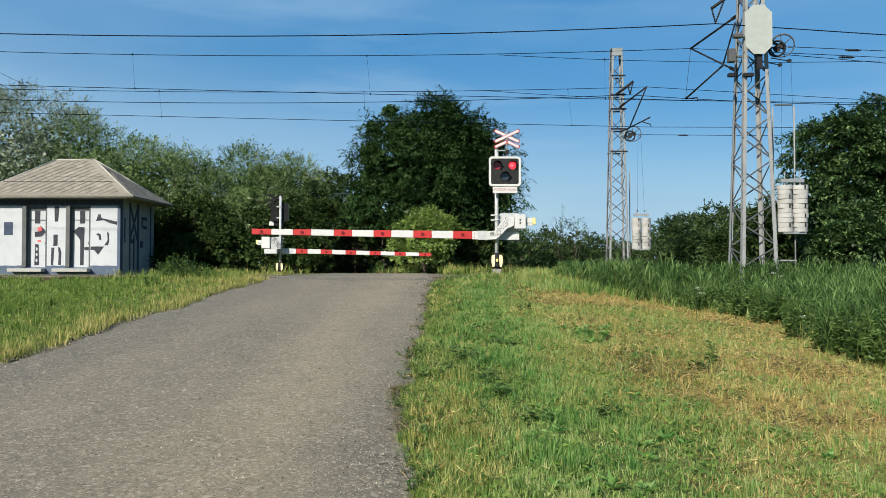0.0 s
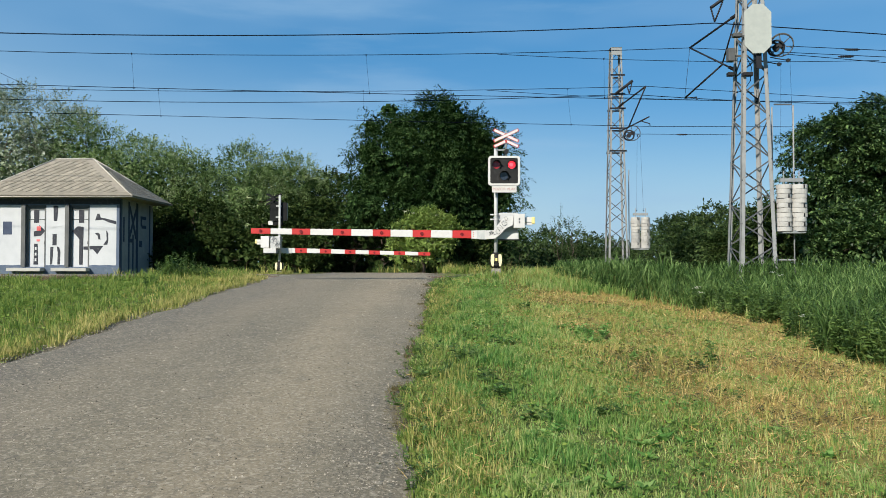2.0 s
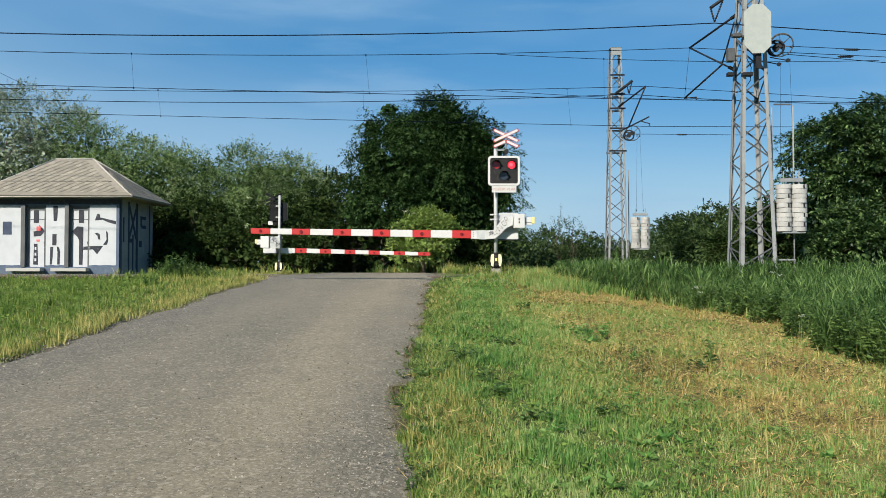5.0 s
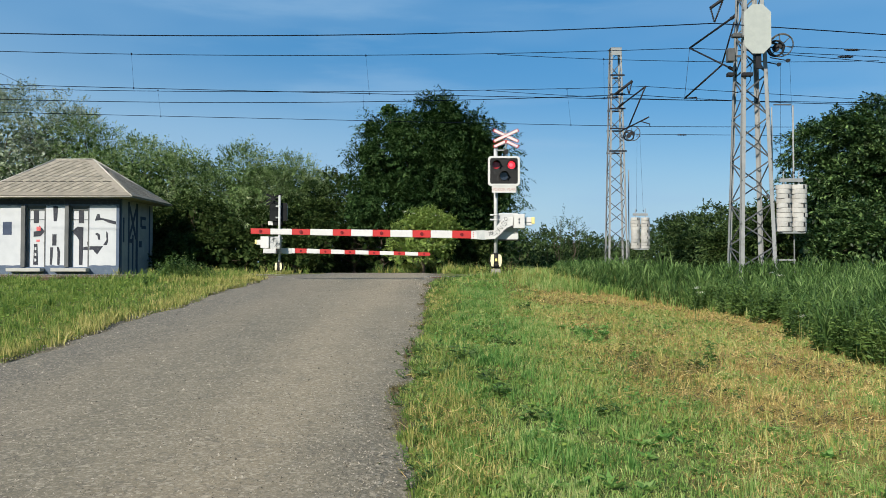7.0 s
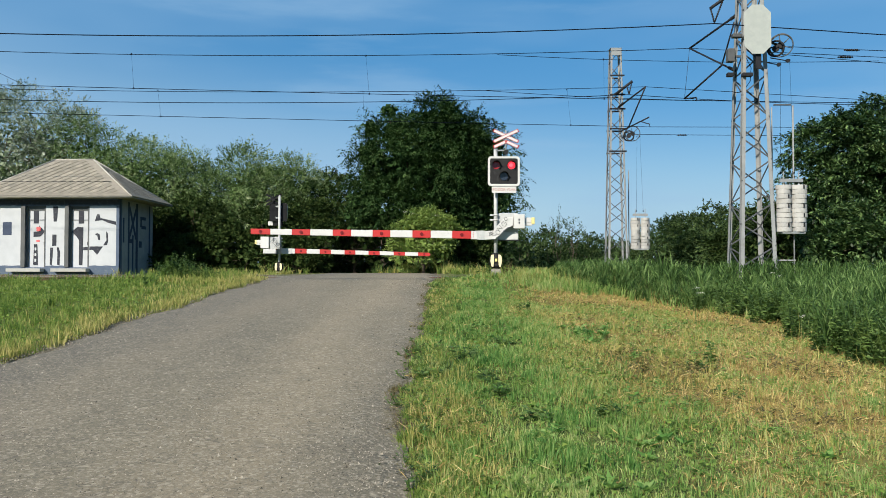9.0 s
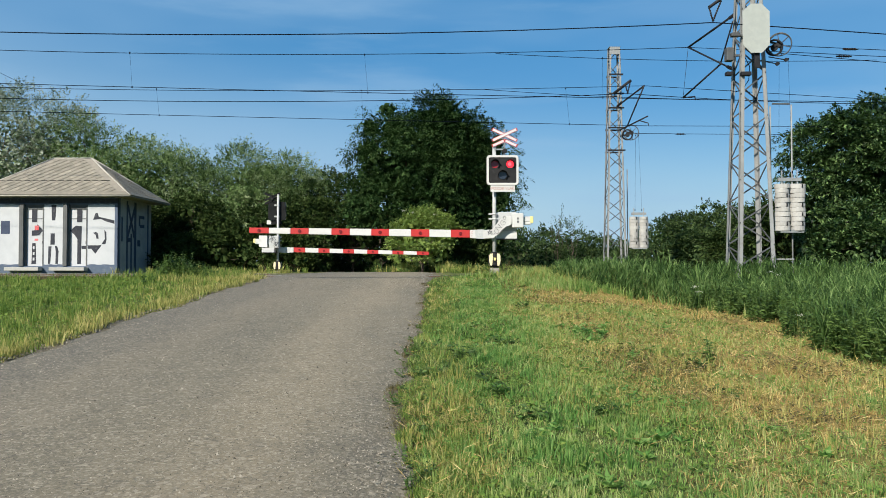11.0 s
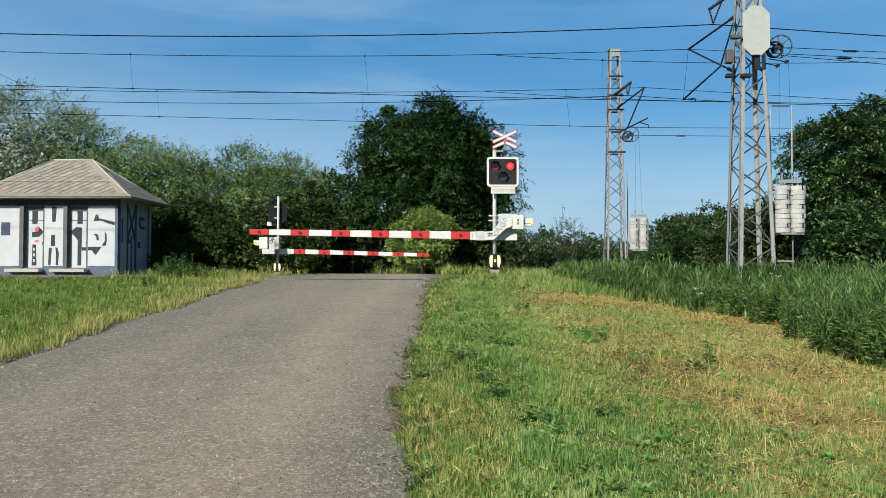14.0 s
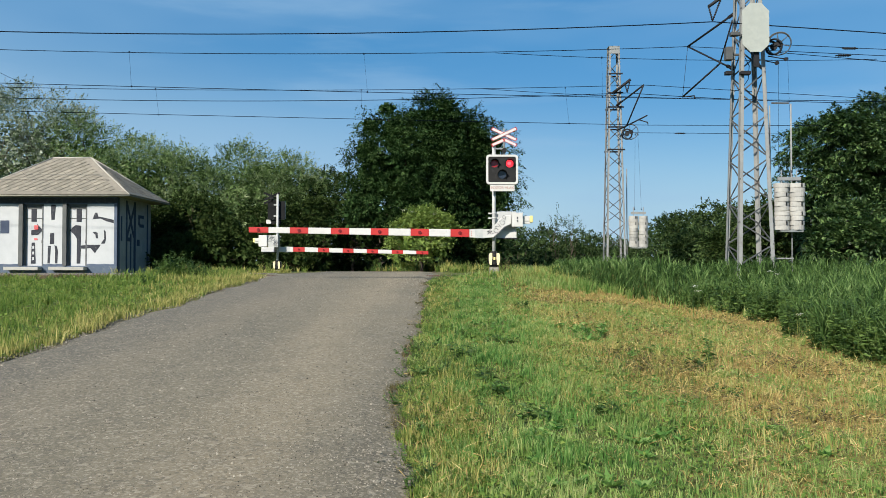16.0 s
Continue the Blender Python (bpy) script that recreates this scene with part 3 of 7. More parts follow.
# ---- relay hut ----
def relay_hut():
    x0, x1, y0, y1, zb = -18.93, -13.53, 32.0, 35.4, 0.9
    ze, zr = 4.404, 6.253
    h = thing("relay_hut", "small painted railway hut with a hipped shingle roof", "hut", (0, 0, 0))
    t = 0.3
    doors = (((-17.396), (-16.594)), ((-15.581), (-14.779)))
    ztop = 4.072
    zsill = 1.5
    bm = bmesh.new()
    edges = [x0, doors[0][0], doors[0][1], doors[1][0], doors[1][1], x1]
    for a, b in ((0, 1), (2, 3), (4, 5)):
        box(bm, ((edges[a] + edges[b]) / 2, y0 + t / 2, (zb + ze) / 2), (edges[b] - edges[a], t, ze - zb))
    for a, b in doors:
        box(bm, ((a + b) / 2, y0 + t / 2, (ztop + ze) / 2), (b - a, t, ze - ztop))
        box(bm, ((a + b) / 2, y0 + t / 2, (zb + zsill) / 2), (b - a, t, zsill - zb))
    part("front_wall", bm, WALL_BLUE, h, "blue-grey rendered wall with white mural paint")
    for nm, c, s in (("side_wall", (x1 - t / 2, (y0 + t + y1) / 2, (zb + ze) / 2), (t, y1 - y0 - t, ze - zb)),
                     ("side_wall", (x0 + t / 2, (y0 + t + y1) / 2, (zb + ze) / 2), (t, y1 - y0 - t, ze - zb)),
                     ("back_wall", ((x0 + x1) / 2, y1 + t / 2, (zb + ze) / 2), (x1 - x0, t, ze - zb))):
        bm = bmesh.new()
        box(bm, c, s)
        part(nm, bm, WALL_SIDE, h, "grey-blue rendered wall with dark strokes")
    bm = bmesh.new()
    box(bm, ((x0 + x1) / 2, y0 - 0.03, (zb + 1.5) / 2), (x1 - x0 + 0.06, 0.06, 1.5 - zb))
    part("plinth", bm, PLINTH, h, "blue-grey painted plinth")
    # eave shadow put into the wall's colour as a dark strip
    bm = bmesh.new()
    slab(bm, [(x0, ze - 0.08), (x1, ze - 0.08), (x1, 4.119), (x0, 4.119)], y0 - 0.005, y0 + 0.01)
    part("eave_shade_band", bm, MURAL_DARK, h, "dark band painted for the shade under the eaves")
    # white painted fields, a coat of paint standing a little proud
    zw0, zw1 = 1.571, 4.072
    for a, b in ((x0 + 0.02, -17.631), (-16.583, -15.793), (-14.768, -13.648)):
        bm = bmesh.new()
        n = 8
        up = [(a + (b - a) * i / n, zw1 + 0.012 * math.sin(i * 2.3 + a)) for i in range(n + 1)]
        dn = [(a + (b - a) * i / n, zw0 + 0.012 * math.sin(i * 1.7 + b)) for i in range(n, -1, -1)]
        slab(bm, up + dn, y0 - 0.004, y0 + 0.01)
        part("painted_field", bm, WALL_WHITE, h, "white wall paint")
    for a, b in ((-17.575, -17.405), (-15.755, -15.590)):
        bm = bmesh.new()
        box(bm, ((a + b) / 2, y0 - 0.05, (1.5 + 4.096) / 2), (b - a, 0.12, 4.096 - 1.5))
        part("pilaster", bm, WALL_GREY, h, "grey streaked pilaster")
    for a, b in doors:
        bm = bmesh.new()
        box(bm, ((a + b) / 2, y0 + 0.110, (ztop + zsill) / 2), (b - a, 0.05, ztop - zsill))
        d = part("door", bm, WALL_WHITE, h, "white painted metal door set back in its opening")
        for px, pz, sx, sz in ((a + 0.03, (ztop + zsill) / 2, 0.06, ztop - zsill), (b - 0.03, (ztop + zsill) / 2, 0.06, ztop - zsill), ((a + b) / 2, ztop - 0.03, b - a, 0.06)):
            bm = bmesh.new()
            box(bm, (px, y0 + 0.050, pz), (sx, 0.09, sz))
            part("door_frame", bm, WALL_GREY, d)
        zt = 3.481
        bm = bmesh.new()
        box(bm, ((a + b) / 2, y0 + 0.078, zt), (b - a, 0.015, 0.03))
        part("transom", bm, WALL_GREY, d)
        bm = bmesh.new()
        box(bm, ((a + b) / 2, y0 + 0.070, ztop - 0.1), (b - a, 0.02, 0.2))
        part("lintel_band", bm, WALL_GREY, d)
        if a < -16:
            shapes = ([(-17.136, 3.34), (-16.924, 3.34), (-16.924, 4.025), (-17.136, 4.025)],
                      [(-17.136, 2.773), (-16.854, 2.797), (-16.665, 2.997), (-16.901, 3.245), (-16.924, 3.009), (-17.136, 2.985)],
                      [(-17.136, 1.594), (-16.948, 1.594), (-16.983, 2.466), (-17.113, 2.466)])
        else:
            shapes = ([(-15.251, 3.34), (-15.039, 3.34), (-15.039, 4.025), (-15.251, 4.025)],
                      [(-15.534, 2.985), (-15.321, 2.773), (-15.227, 2.631), (-15.227, 1.594), (-15.086, 1.594), (-15.062, 3.174), (-15.298, 3.198)],
                      [(-15.05, 2.219), (-14.803, 2.219), (-14.803, 2.36), (-15.05, 2.348)])
        for pts in shapes:
            bm = bmesh.new()
            slab(bm, pts, y0 + 0.070, y0 + 0.086)
            part("painted_shape", bm, MURAL_DARK, d, "dark mural stroke")
        if a < -16:
            for zc in (2.278, 2.042, 1.806):
                bm = bmesh.new()
                slab(bm, [(-17.082, zc - 0.07), (-17.012, zc - 0.07), (-17.012, zc + 0.05), (-17.082, zc + 0.05)], y0 + 0.066, y0 + 0.080)
                part("letter_bar", bm, WALL_WHITE, d, "white painted bar")
        bm = bmesh.new()
        soft_box(bm, (b - 0.08, y0 + 0.060, zsill + 1.0), (0.03, 0.05, 0.12), 0.008)
        part("door_handle", bm, DARK_STEEL, d)
    bm = bmesh.new()
    box(bm, (-16.924, y0 + 0.061, 3.103), (0.17, 0.01, 0.18))
    part("red_stencil", bm, MURAL_RED, h, "red spray mark on the door")
    bm = bmesh.new()
    box(bm, (-16.948, y0 + 0.075, 2.608), (0.14, 0.01, 0.08))
    part("red_stencil", bm, MURAL_RED, h, "red spray mark on the door")
    marks = [  # outlines of mural strokes on the front wall
        (MURAL_BLUE, [(-18.386, 2.844), (-18.009, 2.844), (-18.009, 3.387), (-18.386, 3.387)]),
        (MURAL_DARK, [(-16.264, 3.41), (-16.123, 3.41), (-16.076, 4.048), (-16.288, 4.048)]),
        (MURAL_DARK, [(-16.311, 2.396), (-16.135, 2.396), (-16.135, 2.867), (-16.311, 2.867)]),
        (MURAL_DARK, [(-16.406, 1.594), (-16.311, 1.594), (-16.264, 2.325), (-16.394, 2.325)]),
        (MURAL_DARK, [(-16.099, 1.594), (-15.993, 1.594), (-15.97, 2.113), (-16.029, 2.325), (-16.123, 2.348), (-16.088, 2.089)]),
        (MURAL_DARK, [(-14.544, 3.434), (-14.214, 3.469), (-14.001, 3.363), (-13.66, 3.269), (-13.66, 3.41), (-14.143, 3.528), (-14.308, 3.552), (-14.355, 3.717), (-14.449, 3.717)]),
        (MURAL_DARK, [(-14.756, 2.219), (-14.614, 2.231), (-14.438, 2.018), (-14.19, 2.372), (-14.756, 2.372)]),
        (MURAL_DARK, [(-14.19, 2.419), (-14.025, 2.419), (-13.978, 2.608), (-13.99, 2.915), (-14.072, 3.009), (-14.049, 2.631)]),
        (MURAL_DARK, [(-14.544, 2.891), (-14.426, 2.797), (-14.402, 2.655), (-14.308, 2.631), (-14.331, 2.867), (-14.426, 2.926)]),
    ]
    for mt, pts in marks:
        bm = bmesh.new()
        slab(bm, pts, y0 - 0.008, y0 + 0.004)
        part("painted_mark", bm, mt, h, "dark mural stroke")
    # darker strokes on the side wall
    for yy, w, za, zb2 in ((32.08, 0.14, 0.95, 4.3), (32.45, 0.13, 2.55, 3.6), (32.98, 0.15, 0.95, 4.3), (33.42, 0.14, 0.95, 2.9), (33.85, 0.22, 0.95, 4.3), (34.55, 0.62, 3.62, 3.76), (34.32, 0.14, 3.3, 3.62), (34.62, 0.50, 3.22, 3.36),
                           (34.25, 0.30, 2.38, 2.66), (35.3, 0.14, 0.95, 4.3), (33.2, 0.44, 2.55, 2.72)):
        bm = bmesh.new()
        box(bm, (x1 + 0.003, yy, (za + zb2) / 2), (0.012, w, zb2 - za))
        part("painted_stroke", bm, MURAL_BLUE, h, "dark blue mural stroke")
    for a, b in (((33.05, 4.1), (33.75, 2.75)), ((33.80, 4.1), (33.02, 2.75))):
        bm = bmesh.new()
        bar(bm, (x1 + 0.006, *a), (x1 + 0.006, *b), 0.016, 0.15)
        part("painted_stroke", bm, MURAL_BLUE, h, "dark blue mural stroke")
    for a, b in ((-18.009, -16.594), (-16.17, -14.709)):
        bm = bmesh.new()
        soft_box(bm, ((a + b) / 2, y0 - 0.24, 1.385), (b - a, 0.36, 0.14), 0.015)
        part("doorstep", bm, CONCRETE, h, "pale concrete doorstep")
    # roof: deck, hips and fascia
    o = 0.5
    ex0, ex1, ey0, ey1 = x0 - 0.73, -12.808, y0 - o, y1 + 0.3 + o
    ra, rb, rym = -17.15, -15.482, (y0 + y1 + 0.3) / 2
    roof = part("roof", bmesh.new(), ROOF_EDGE, h, "hipped roof of weathered diamond shingles")
    bm = bmesh.new()
    cs = [(ex0, ey0, ze), (ex1, ey0, ze), (ex1, ey1, ze), (ex0, ey1, ze)]
    lo = [bm.verts.new((x, y, z - 0.035)) for x, y, z in cs]
    hi = [bm.verts.new(c) for c in cs]
    r0, r1 = bm.verts.new((ra, rym, zr)), bm.verts.new((rb, rym, zr))
    bm.faces.new(lo[::-1])
    for i in range(4):
        bm.faces.new((lo[i], lo[(i + 1) % 4], hi[(i + 1) % 4], hi[i]))
    bm.faces.new((hi[0], hi[1], r1, r0))
    bm.faces.new((hi[2], hi[3], r0, r1))
    bm.faces.new((hi[1], hi[2], r1))
    bm.faces.new((hi[3], hi[0], r0))
    bmesh.ops.recalc_face_normals(bm, faces=bm.faces[:])
    bm.to_mesh(roof.data)
    bm.free()
    for p, q in (((ra, rym, zr), (rb, rym, zr)), ((ex1, ey0, ze), (rb, rym, zr)), ((ex0, ey0, ze), (ra, rym, zr)), ((ex1, ey1, ze), (rb, rym, zr)), ((ex0, ey1, ze), (ra, rym, zr))):
        bm = bmesh.new()
        tube(bm, Vector(p) + Vector((0, 0, 0.012)), Vector(q) + Vector((0, 0, 0.02)), 0.030, 0.030, 8)
        part("ridge_cap", bm, RIDGE, roof, "pale half-round ridge cap")
    bm = bmesh.new()
    tube(bm, (ex0, ey0 - 0.02, ze - 0.015), (ex1 + 0.02, ey0 - 0.02, ze - 0.015), 0.02, 0.02, 10)
    part("gutter", bm, RIDGE, roof, "pale narrow gutter along the eaves")
    f = 0.36
    bm = bmesh.new()
    tube(bm, (ex0 + (ra - ex0) * f + 0.1, ey0 + (rym - ey0) * f, ze + (zr - ze) * f + 0.05), (ex1 + (rb - ex1) * f - 0.25, ey0 + (rym - ey0) * f, ze + (zr - ze) * f + 0.05), 0.014, 0.014, 6)
    part("snow_rail", bm, DARK_STEEL, roof, "thin dark rail across the slope")
    # shingles: front slope and right-hand hip
    w, row, thick = 0.36, 0.20, 0.017
    rng = random.Random(3)
    for corner_a, corner_b, top_a, top_b in (((ex0, ey0, ze), (ex1, ey0, ze), (ra, rym, zr), (rb, rym, zr)), ((ex1, ey0, ze), (ex1, ey1, ze), (rb, rym, zr), (rb, rym, zr))):
        A, B, TA, TB = (Vector(v) for v in (corner_a, corner_b, top_a, top_b))
        u = (B - A).normalized()
        up = (TA - A) - u * (TA - A).dot(u)
        length, height = (B - A).length, up.length
        up.normalize()
        nrm = u.cross(up).normalized()
        if nrm.z < 0:
            nrm = -nrm
        bm = bmesh.new()
        q = [A + u * 0.03 + nrm * 0.012, B - u * 0.03 + nrm * 0.012, B - u * 0.26 + up * 0.25 + nrm * 0.012, A + u * 0.26 + up * 0.25 + nrm * 0.012]
        lo, hi = [bm.verts.new(p) for p in q], [bm.verts.new(p + nrm * 0.036) for p in q]
        bm.faces.new(lo[::-1])
        bm.faces.new(hi)
        for i in range(4):
            bm.faces.new((lo[i], lo[(i + 1) % 4], hi[(i + 1) % 4], hi[i]))
        part("eave_course", bm, SHINGLE, roof)
        me = bpy.data.meshes.new("shingle")
        b2 = bmesh.new()
        for dz in (0.004, 0.004 + thick):
            for a, b in ((0, -row * 1.0), (w * 0.478, 0), (0, row * 1.0), (-w * 0.478, 0)):
                b2.verts.new(u * a + up * b + nrm * (dz + 0.03 * (1 - (b + row) / (2 * row))))
        b2.verts.ensure_lookup_table()
        b2.faces.new(b2.verts[4:8])
        for i in range(4):
            b2.faces.new((b2.verts[i], b2.verts[(i + 1) % 4], b2.verts[4 + (i + 1) % 4], b2.verts[4 + i]))
        bmesh.ops.recalc_face_normals(b2, faces=b2.faces[:])
        b2.to_mesh(me)
        b2.free()
        me.materials.append(SHINGLE)
        ia, ib = (TA - A).dot(u), (TB - A).dot(u)
        j = 0
        while (j + 1.35) * row < height:
            z = (j + 1.12) * row
            f = (z + row * 0.3) / height
            lo_u, hi_u = ia * f + 0.16, length + (ib - length) * f - 0.16
            x = (w / 2 if j % 2 else 0.0)
            while x < hi_u:
                if x > lo_u:
                    s = new("shingle", me)
                    s.parent = roof
                    s.location = A + u * x + up * z + nrm * rng.uniform(0, 0.006)
                x += w
            j += 1
    return h


relay_hut()


# ---- level crossing signals and barriers ----
def rounded(w, h, r, k=5):
    pts = []
    for cx, cz, a0 in ((w / 2 - r, h / 2 - r, 0), (-w / 2 + r, h / 2 - r, 90), (-w / 2 + r, -h / 2 + r, 180), (w / 2 - r, -h / 2 + r, 270)):
        pts += [(cx + r * math.cos(radians(a0 + 90 * i / k)), cz + r * math.sin(radians(a0 + 90 * i / k))) for i in range(k + 1)]
    return pts


def plate_with_holes(bm, outline, holes, y, depth, n=28):
    """An upright plate with round holes through it."""
    loops = [[(x, z) for x, z in outline]] + [[(cx + r * math.cos(2 * math.pi * i / n), cz + r * math.sin(2 * math.pi * i / n)) for i in range(n)] for cx, cz, r in holes]
    edges = []
    for lp in loops:
        vs = [bm.verts.new((x, y, z)) for x, z in lp]
        edges += [bm.edges.new((vs[i], vs[(i + 1) % len(vs)])) for i in range(len(vs))]
    made = bmesh.ops.triangle_fill(bm, edges=edges, use_beauty=True)
    fs = [f for f in made["geom"] if isinstance(f, bmesh.types.BMFace)]
    ext = bmesh.ops.extrude_face_region(bm, geom=fs)
    for v in ext["geom"]:
        if isinstance(v, bmesh.types.BMVert):
            v.co.y += depth


LAMPS = ((0.0, 2.83), (0.375, 2.83))
LOWER = (0.19, 2.555)


def crossing_signal(at, turn, label, drop=0.0, cx=0.19, rear=False):
    s = thing("crossing_signal", label, "railway signal", at, "crossing signals", turn)
    bm = bmesh.new()
    tube(bm, (0, 0, 0.25), (0, 0, 3.30), 0.047, 0.047, 14)
    tube(bm, (0, 0, 3.30), (0, 0, 3.34), 0.05, 0.03, 14)
    part("pole", bm, POLE, s, "grey-white painted steel pole")
    bm = bmesh.new()
    box(bm, (0, 0, 0.05), (0.24, 0.24, 0.46), taper=0.9)
    part("foundation", bm, SLEEPER, s, "concrete foundation block")
    # striped protective shoe round the foot of the pole
    bm = bmesh.new()
    for i in range(4):
        a, b = ((0.10, 0.30), (0.15, 0.40), (0.155, 0.55), (0.13, 0.62), (0.06, 0.68))[i:i + 2]
        tube(bm, (0, 0, a[1]), (0, 0, b[1]), a[0], b[0], 12, caps=i in (0, 3))
    shoe = part("foot_shoe", bm, BLACK, s, "black and cream striped foot guard")
    for sx in (-1, 1):
        shape = [(sx * x, z) for x, z in ((0.050, 0.50), (0.068, 0.335), (0.115, 0.345), (0.140, 0.46), (0.135, 0.58), (0.115, 0.63), (0.055, 0.64))]
        for ya in (-0.168, 0.135):
            bm = bmesh.new()
            slab(bm, shape, ya, ya + 0.033)
            part("stripe", bm, CREAM, shoe, "cream painted stripe")
    bm = bmesh.new()
    soft_box(bm, (0, -0.170, 0.50), (0.05, 0.016, 0.07), 0.004)
    part("badge", bm, YELLOW, shoe)
    # signal head
    cz, w, h = 2.685, 0.70 if rear else 0.78, 0.73
    ox = cx - 0.19
    bm = bmesh.new()
    plate_with_holes(bm, [(cx + x, cz + z) for x, z in rounded(w, h, 0.07)], [], -0.13, 0.03)
    head = part("head_back", bm, REAR if rear else BLACK, s, "dark grey rear of the signal head")
    bm = bmesh.new()
    outer, inner = rounded(w, h, 0.07), rounded(w - 0.10, h - 0.10, 0.04)
    k = len(outer)
    rows = [[bm.verts.new((cx + x, y, cz + z)) for x, z in ring] for ring, y in ((outer, -0.13), (outer, -0.215), (inner, -0.215), (inner, -0.16))]
    for a, b in zip(rows, rows[1:]):
        for i in range(k):
            bm.faces.new((a[i], a[(i + 1) % k], b[(i + 1) % k], b[i]))
    part("white_frame", bm, WHITE, s, "white rounded border of the signal head")
    bm = bmesh.new()
    plate_with_holes(bm, [(cx + x, cz + z) for x, z in rounded(w - 0.10, h - 0.10, 0.04)], [(x + ox, z, 0.094) for x, z in LAMPS], -0.198, 0.006)
    part("face_plate", bm, BLACK, s, "black face plate")
    for x, z in LAMPS:
        bm = bmesh.new()
        disc(bm, (x + ox, -0.148, z), 0.098, 0.02, "y", 28)
        lamp = part("red_lamp", bm, LIT, s, "red flashing lamp")
        bm = bmesh.new()
        disc(bm, (x + ox - 0.008, -0.161, z + 0.01), 0.045, 0.006, "y", 20)
        part("lamp_core", bm, CORE, lamp, "bright pink lamp centre")
        bm = bmesh.new()
        hood(bm, x + ox, z, 0.105, 0.17)
        part("hood", bm, BLACK, lamp, "black sun hood")
    bm = bmesh.new()
    disc(bm, (LOWER[0] + ox, -0.205, LOWER[1]), 0.10, 0.02, "y", 28)
    low = part("clear_lamp", bm, LENS_BLUE, s, "unlit clear lamp")
    bm = bmesh.new()
    hood(bm, LOWER[0] + ox, LOWER[1], 0.112, 0.17)
    part("hood", bm, BLACK, low, "black sun hood")
    # the shutter disc covers one red lamp and then the other
    bm = bmesh.new()
    disc(bm, (ox, -0.178, LAMPS[0][1]), 0.104, 0.008, "y", 28)
    shutter = part("shutter", bm, LENS_DARK, s, "dark red shutter disc")
    for z in (2.45, 2.9):
        bm = bmesh.new()
        soft_box(bm, (0.05, -0.06, z), (0.22, 0.12, 0.06), 0.01)
        part("clamp", bm, GALV, s)
    # words under the head
    bm = bmesh.new()
    soft_box(bm, (0.195, -0.19, 2.232), (0.60, 0.015, 0.165), 0.006)
    sign = part("word_plate", bm, WHITE, s, "white plate with faded red words")
    if rear:
        bm = bmesh.new()
        soft_box(bm, (0.10, -0.176, 2.232), (0.42, 0.008, 0.175), 0.003)
        part("plate_backing", bm, REAR, sign, "dark back of the word plate")
    font = bpy.data.curves.new("words", "FONT")
    font.body, font.size, font.align_x, font.align_y, font.extrude = "POZOR VLAK", 0.094, "CENTER", "CENTER", 0.001
    font.offset = 0.0022
    tmp = new("words", font)
    me = bpy.data.meshes.new_from_object(tmp.evaluated_get(bpy.context.evaluated_depsgraph_get()))
    bpy.data.objects.remove(tmp)
    words = new("words", me)
    me.materials.append(SIGN_INK)
    words.parent = sign
    words.matrix_basis = pose(0.195, -0.2, 2.232, 90, 0, 0)
    # warning cross with a lower half cross
    cross_arms = (((-0.06, 3.72), (0.56, 3.43)), ((-0.06, 3.43), (0.56, 3.72)), ((-0.06, 3.295), (0.25, 3.44)), ((0.25, 3.44), (0.56, 3.295)))
    for i, (a, b) in enumerate(cross_arms):
        a, b = (a[0], a[1] - drop), (b[0], b[1] - drop)
        y = -0.075 - 0.012 * (i % 2)
        bm = bmesh.new()
        d = Vector((b[0] - a[0], 0, b[1] - a[1])).normalized()
        nrm = Vector((-d.z, 0, d.x)) * 0.040
        A, B = Vector((a[0], 0, a[1])), Vector((b[0], 0, b[1]))
        slab(bm, [(p.x, p.z) for p in (A + nrm, B + nrm, B - nrm, A - nrm)], y, y + 0.008)
        arm = part("cross_arm", bm, REAR, s, "white arm with red border and dark back")
        bm = bmesh.new()
        slab(bm, [(p.x, p.z) for p in (A + nrm, B + nrm, B - nrm, A - nrm)], y - 0.004, y - 0.001)
        part("red_border", bm, RED, arm)
        bm = bmesh.new()
        A, B, nrm = A + d * 0.025, B - d * 0.025, nrm * 0.72
        slab(bm, [(p.x, p.z) for p in (A + nrm, B + nrm, B - nrm, A - nrm)], y - 0.008, y - 0.005)
        part("white_band", bm, WHITE, arm)
    bm = bmesh.new()
    tube(bm, (0.25, -0.04, 3.05), (0.25, -0.04, 3.72 - drop), 0.022, 0.022, 8)
    bar(bm, (0.0, -0.04, 3.22), (0.27, -0.04, 3.22), 0.04, 0.03)
    part("cross_bracket", bm, REAR if rear else GALV, s)
    bm = bmesh.new()
    tube(bm, (0.25, -0.12, 3.17), (0.25, -0.02, 3.17), 0.060, 0.052, 14)
    part("warning_bell", bm, BLACK, s, "dark round warning bell")
    return s, shutter


